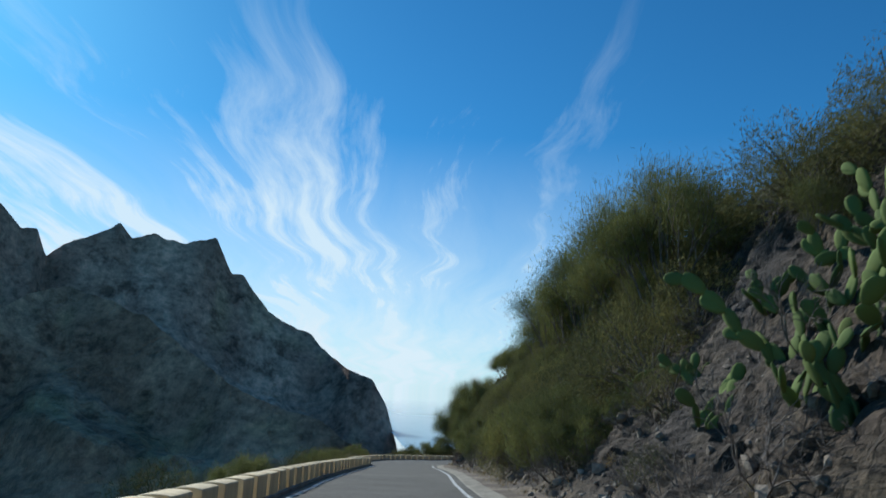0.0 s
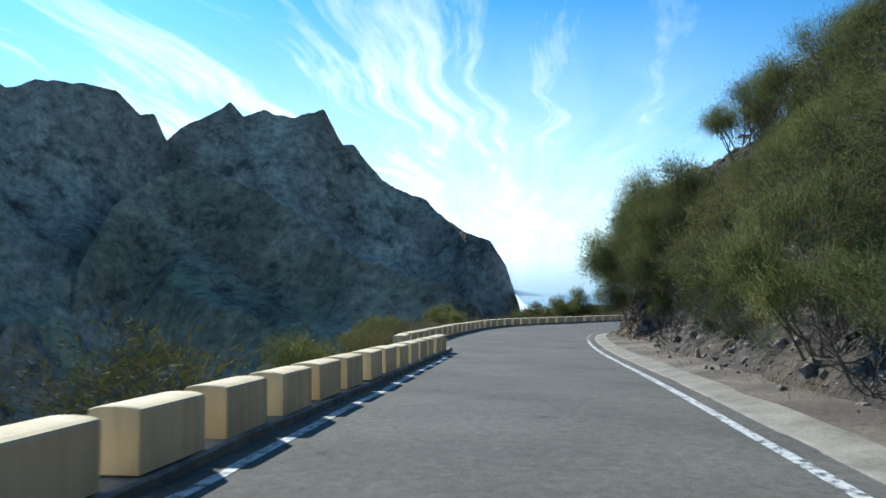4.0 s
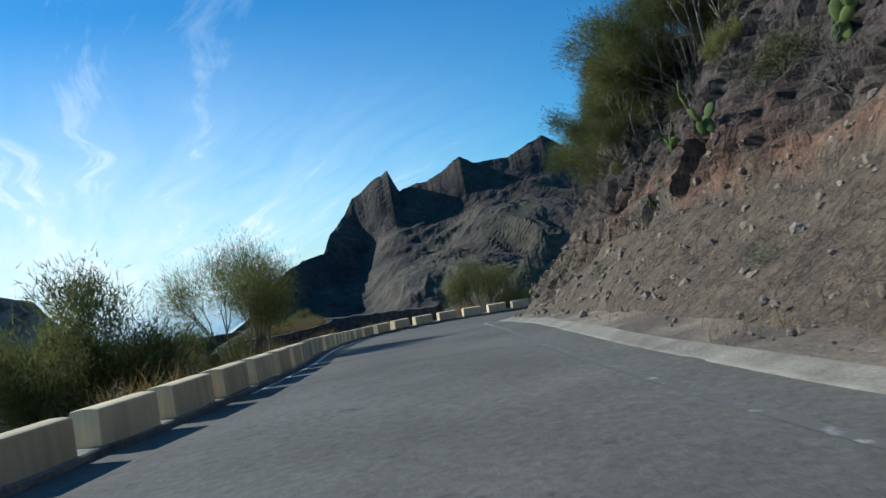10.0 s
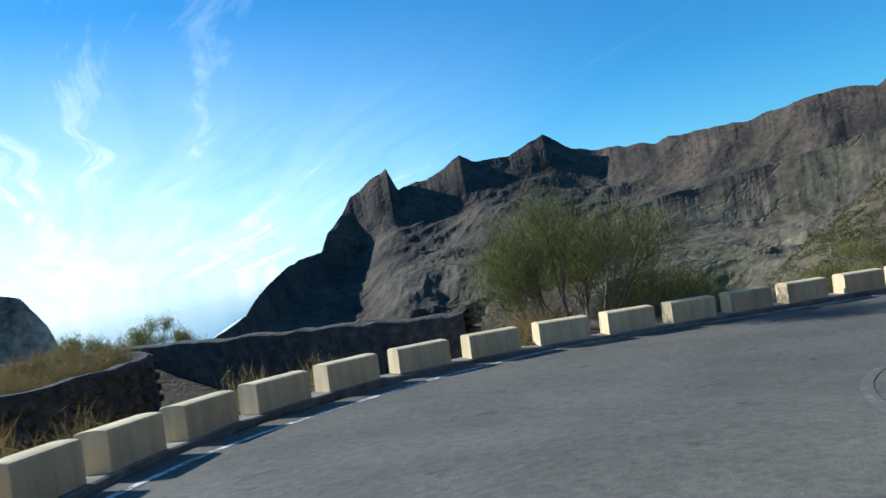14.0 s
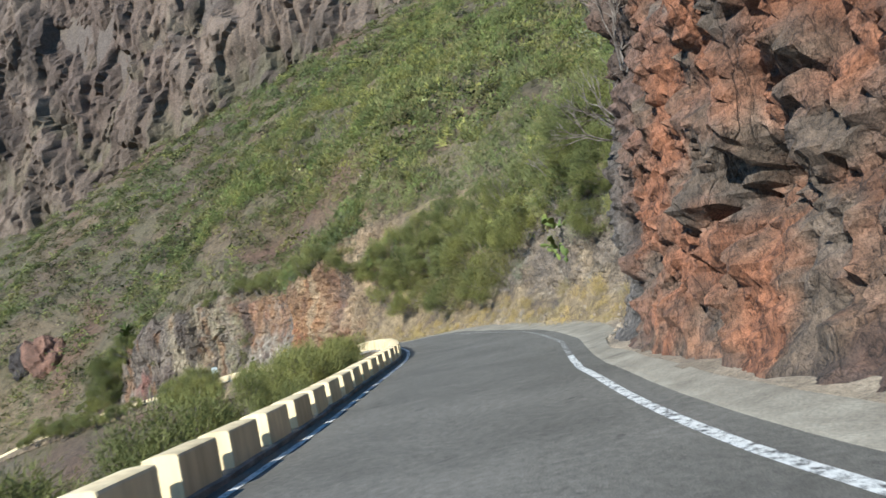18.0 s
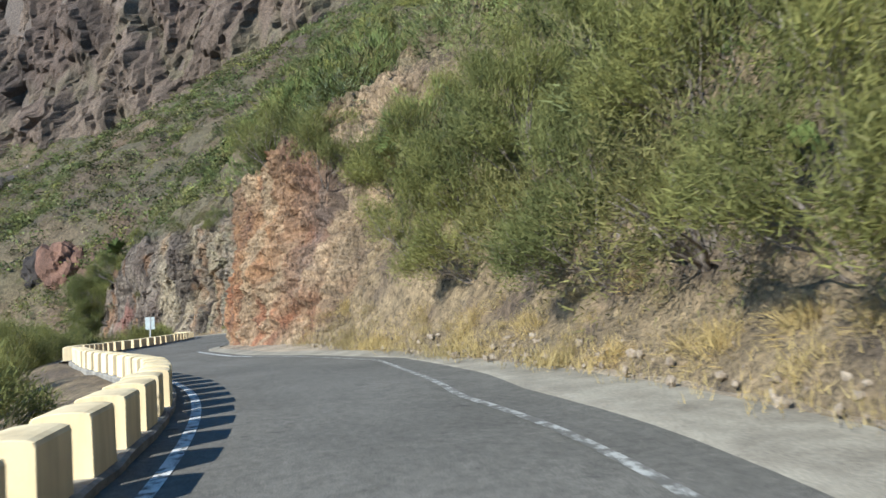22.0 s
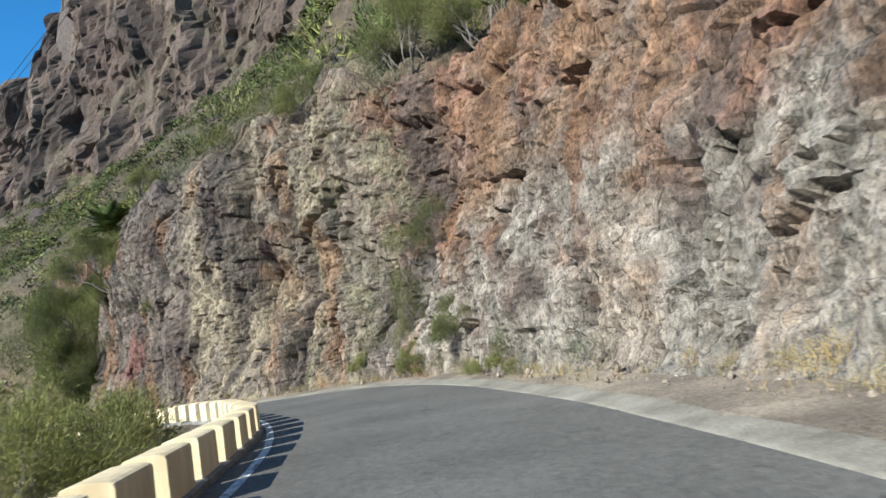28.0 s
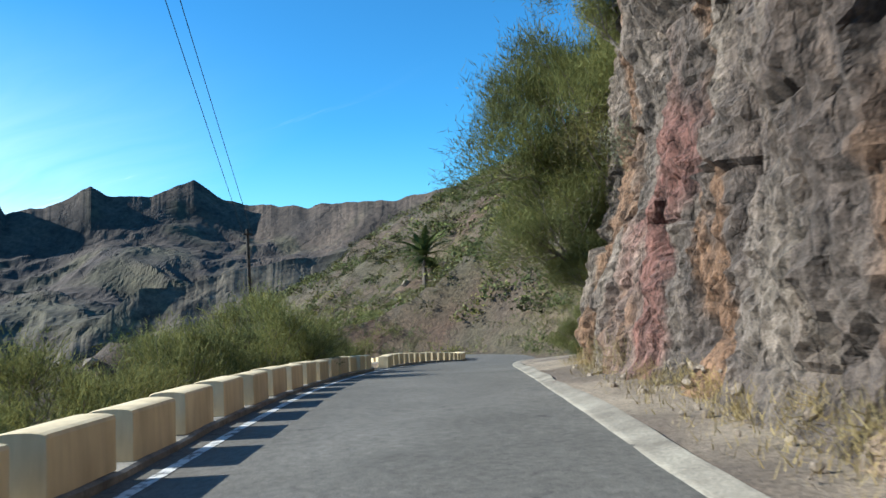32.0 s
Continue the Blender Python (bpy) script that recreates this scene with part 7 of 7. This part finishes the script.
def dead_tree(x, y, z, height, seed):
    r = random.Random(seed)
    root = tagged(new("dead_tree"), "leafless grey tree with bare forked branches", "tree")
    root.location = (x, y, z)
    bm = bmesh.new()

    def grow(p, d, ln, rad, depth):
        q = p + d * ln * 0.5 + Vector((r.uniform(-0.06, 0.06), r.uniform(-0.06, 0.06), 0)) * ln
        e = p + d * ln
        tube(bm, [p, q, e], [rad, rad * 0.82, rad * 0.62], 5)
        if depth:
            for k in range(r.choice((2, 3))):
                nd = (d + Vector((r.uniform(-0.8, 0.8), r.uniform(-0.8, 0.8), r.uniform(-0.1, 0.6)))).normalized()
                grow(e, nd, ln * r.uniform(0.55, 0.85), rad * 0.62, depth - 1)
    for k in range(3):
        grow(Vector((r.uniform(-0.1, 0.1), r.uniform(-0.1, 0.1), -0.3)), Vector((r.uniform(-0.5, 0.5), r.uniform(-0.5, 0.5), 1)).normalized(), height * 0.36, 0.05, 4)
    part("trunk", bm, BARK, root)


for s, d, hgt in ((239.5, 6.2, 2.6), (241, 7.0, 2.2), (161, 19.5, 2.2), (295, 6.4, 2.6)):
    x, y, zr = (float(v) for v in at(s, d))
    dead_tree(x, y, zr - 0.9, hgt, int(s))
for s, h in ((184, 8.5), (188, 7.8), (190, 7.0), (205, 5.5), (213, 5.6)):
    p, o = bank_point(s, h)
    dead_tree(float(p[0]), float(p[1]), float(p[2]), 3.0, int(s))


# ---- signs, pole and wires ----
def plate(bm, w, h, t, r=0.03):
    box(bm, (-w / 2, 0, 0), (w / 2, t, h))
    bmesh.ops.bevel(bm, geom=[e for e in bm.edges if abs((e.verts[0].co - e.verts[1].co).y) > t * 0.5], offset=r, segments=3, affect="EDGES")


def lettering(name, text, size, mat, parent, place):
    cu = bpy.data.curves.new(name, "FONT")
    cu.body, cu.size, cu.align_x, cu.extrude, cu.offset = text, size, "CENTER", 0.002, 0.004
    tmp = new(name, cu)
    dg = bpy.context.evaluated_depsgraph_get()
    dg.update()
    me = bpy.data.meshes.new_from_object(tmp.evaluated_get(dg))
    bpy.data.objects.remove(tmp)
    me.materials.clear()
    me.materials.append(mat)
    ob = new(name, me)
    ob.parent = parent
    ob.matrix_local = Matrix.Translation(place) @ Matrix.Rotation(radians(90), 4, "X")
    return ob


def km_sign():
    s = 262.6
    x, y, zr = (float(v) for v in at(s, -4.85))
    tx, ty = float(np.interp(s, S, RT[:, 0])), float(np.interp(s, S, RT[:, 1]))
    root = tagged(new("kilometre_sign"), "white and yellow kilometre sign on a steel post beside the rock", "road sign")
    root.matrix_world = Matrix.Translation((x, y, zr + 0.1)) @ Matrix.Rotation(math.atan2(ty, tx) - math.pi / 2 + 0.1, 4, "Z")
    bm = bmesh.new()
    box(bm, (-0.04, 0.02, -0.3), (0.04, 0.06, 2.0))
    bmesh.ops.bevel(bm, geom=bm.edges[:], offset=0.008, segments=1, affect="EDGES")
    part("post", bm, METAL, root, "galvanised steel post")
    bm = bmesh.new()
    plate(bm, 0.62, 0.58, 0.02)
    face = part("panel", bm, SIGNWHITE, root, "white panel with black distance figures")
    face.location = (0, -0.012, 1.26)
    bm = bmesh.new()
    plate(bm, 0.62, 0.23, 0.02)
    topp = part("panel", bm, SIGNYELLOW, root, "yellow panel with the road's number")
    topp.location = (0, -0.012, 1.835)
    lettering("lettering", "TF-436", 0.17, INK, topp, (0, -0.004, 0.05))
    lettering("lettering", "km", 0.17, INK, face, (0, -0.004, 0.36))
    lettering("lettering", "18", 0.34, INK, face, (0, -0.004, 0.06))


def back_sign():
    s = 261.6
    x, y, zr = (float(v) for v in at(s, 3.4))
    root = tagged(new("road_sign"), "grey back of a road sign behind the barrier blocks", "road sign")
    root.matrix_world = Matrix.Translation((x, y, zr)) @ Matrix.Rotation(radians(-95), 4, "Z")
    bm = bmesh.new()
    box(bm, (-0.04, -0.06, -0.6), (0.04, -0.02, 1.95))
    part("post", bm, METAL, root, "galvanised steel post")
    bm = bmesh.new()
    plate(bm, 0.62, 0.86, 0.02)
    pn = part("panel", bm, SIGNBACK, root, "bare aluminium sign panel")
    pn.location = (0, -0.02, 1.05)
    for z in (0.2, 0.62):
        bm = bmesh.new()
        box(bm, (-0.26, -0.02, z), (0.26, -0.002, z + 0.04))
        part("brace", bm, METAL, pn)


km_sign()
back_sign()


def telephone_pole(x, y, z, height, seed):
    root = tagged(new("telephone_pole"), "slim dark wooden pole carrying two wires", "pole")
    root.location = (x, y, z)
    bm = bmesh.new()
    tube(bm, [(0, 0, -1), (0.02, 0, height * 0.5), (0.05, 0.02, height)], [0.14, 0.12, 0.09], 9)
    part("shaft", bm, POLEWOOD, root)
    bm = bmesh.new()
    box(bm, (-0.3, -0.05, height - 0.35), (0.35, 0.05, height - 0.25))
    part("crossarm", bm, POLEWOOD, root)
    return Vector((x, y, z + height - 0.2))


top = telephone_pole(183.0, 161.8, -24.5, 10.7, 1)
far_pole = telephone_pole(247.0, 200.5, -22.0, 6.5, 2)
for k, off in enumerate((-0.28, 0.33)):
    bm = bmesh.new()
    a, b = top + Vector((off, 0, 0)), top + Vector((-42.2 + off * 0.6, -45.6, 19.1))
    tube(bm, [a.lerp(b, t) - Vector((0, 0, 0.5 * math.sin(math.pi * t))) for t in np.linspace(0, 1, 20)], [0.014] * 20, 5)
    wire = part("overhead_wire", bm, INK)
    tagged(wire, "thin black overhead wire running from the pole", "wire")


# ---- a farmhouse far down in the valley ----
def farmhouse(x, y, z, w, d, h, turn):
    root = tagged(new("farmhouse"), "small pale farmhouse with a tiled roof down in the valley", "house")
    root.matrix_world = Matrix.Translation((x, y, z)) @ Matrix.Rotation(turn, 4, "Z")
    bm = bmesh.new()
    box(bm, (-w / 2, -d / 2, -3), (w / 2, d / 2, h))
    part("wall", bm, WALLPINK, root)
    bm = bmesh.new()
    for sgn in (-1, 1):
        vs = [bm.verts.new(c) for c in ((-w / 2 - 0.3, sgn * (d / 2 + 0.3), h), (w / 2 + 0.3, sgn * (d / 2 + 0.3), h), (w / 2 + 0.3, 0, h + d * 0.3), (-w / 2 - 0.3, 0, h + d * 0.3))]
        bm.faces.new(vs)
    bmesh.ops.solidify(bm, geom=bm.faces[:], thickness=0.15)
    part("roof", bm, ROOFTILE, root)
    for k in (-1, 1):
        bm = bmesh.new()
        box(bm, (k * w * 0.25 - 0.5, -d / 2 - 0.04, 1.0), (k * w * 0.25 + 0.5, -d / 2 + 0.06, 2.2))
        part("window", bm, INK, root)


for x, y, w, turn in ((150, 262, 9, 0.4), (160, 272, 7, 0.9)):
    hz = float(ground_height(np.array((x * 1.0,)), np.array((y * 1.0,)))[0][0])
    farmhouse(x, y, hz, w, 6, 3.2, turn)
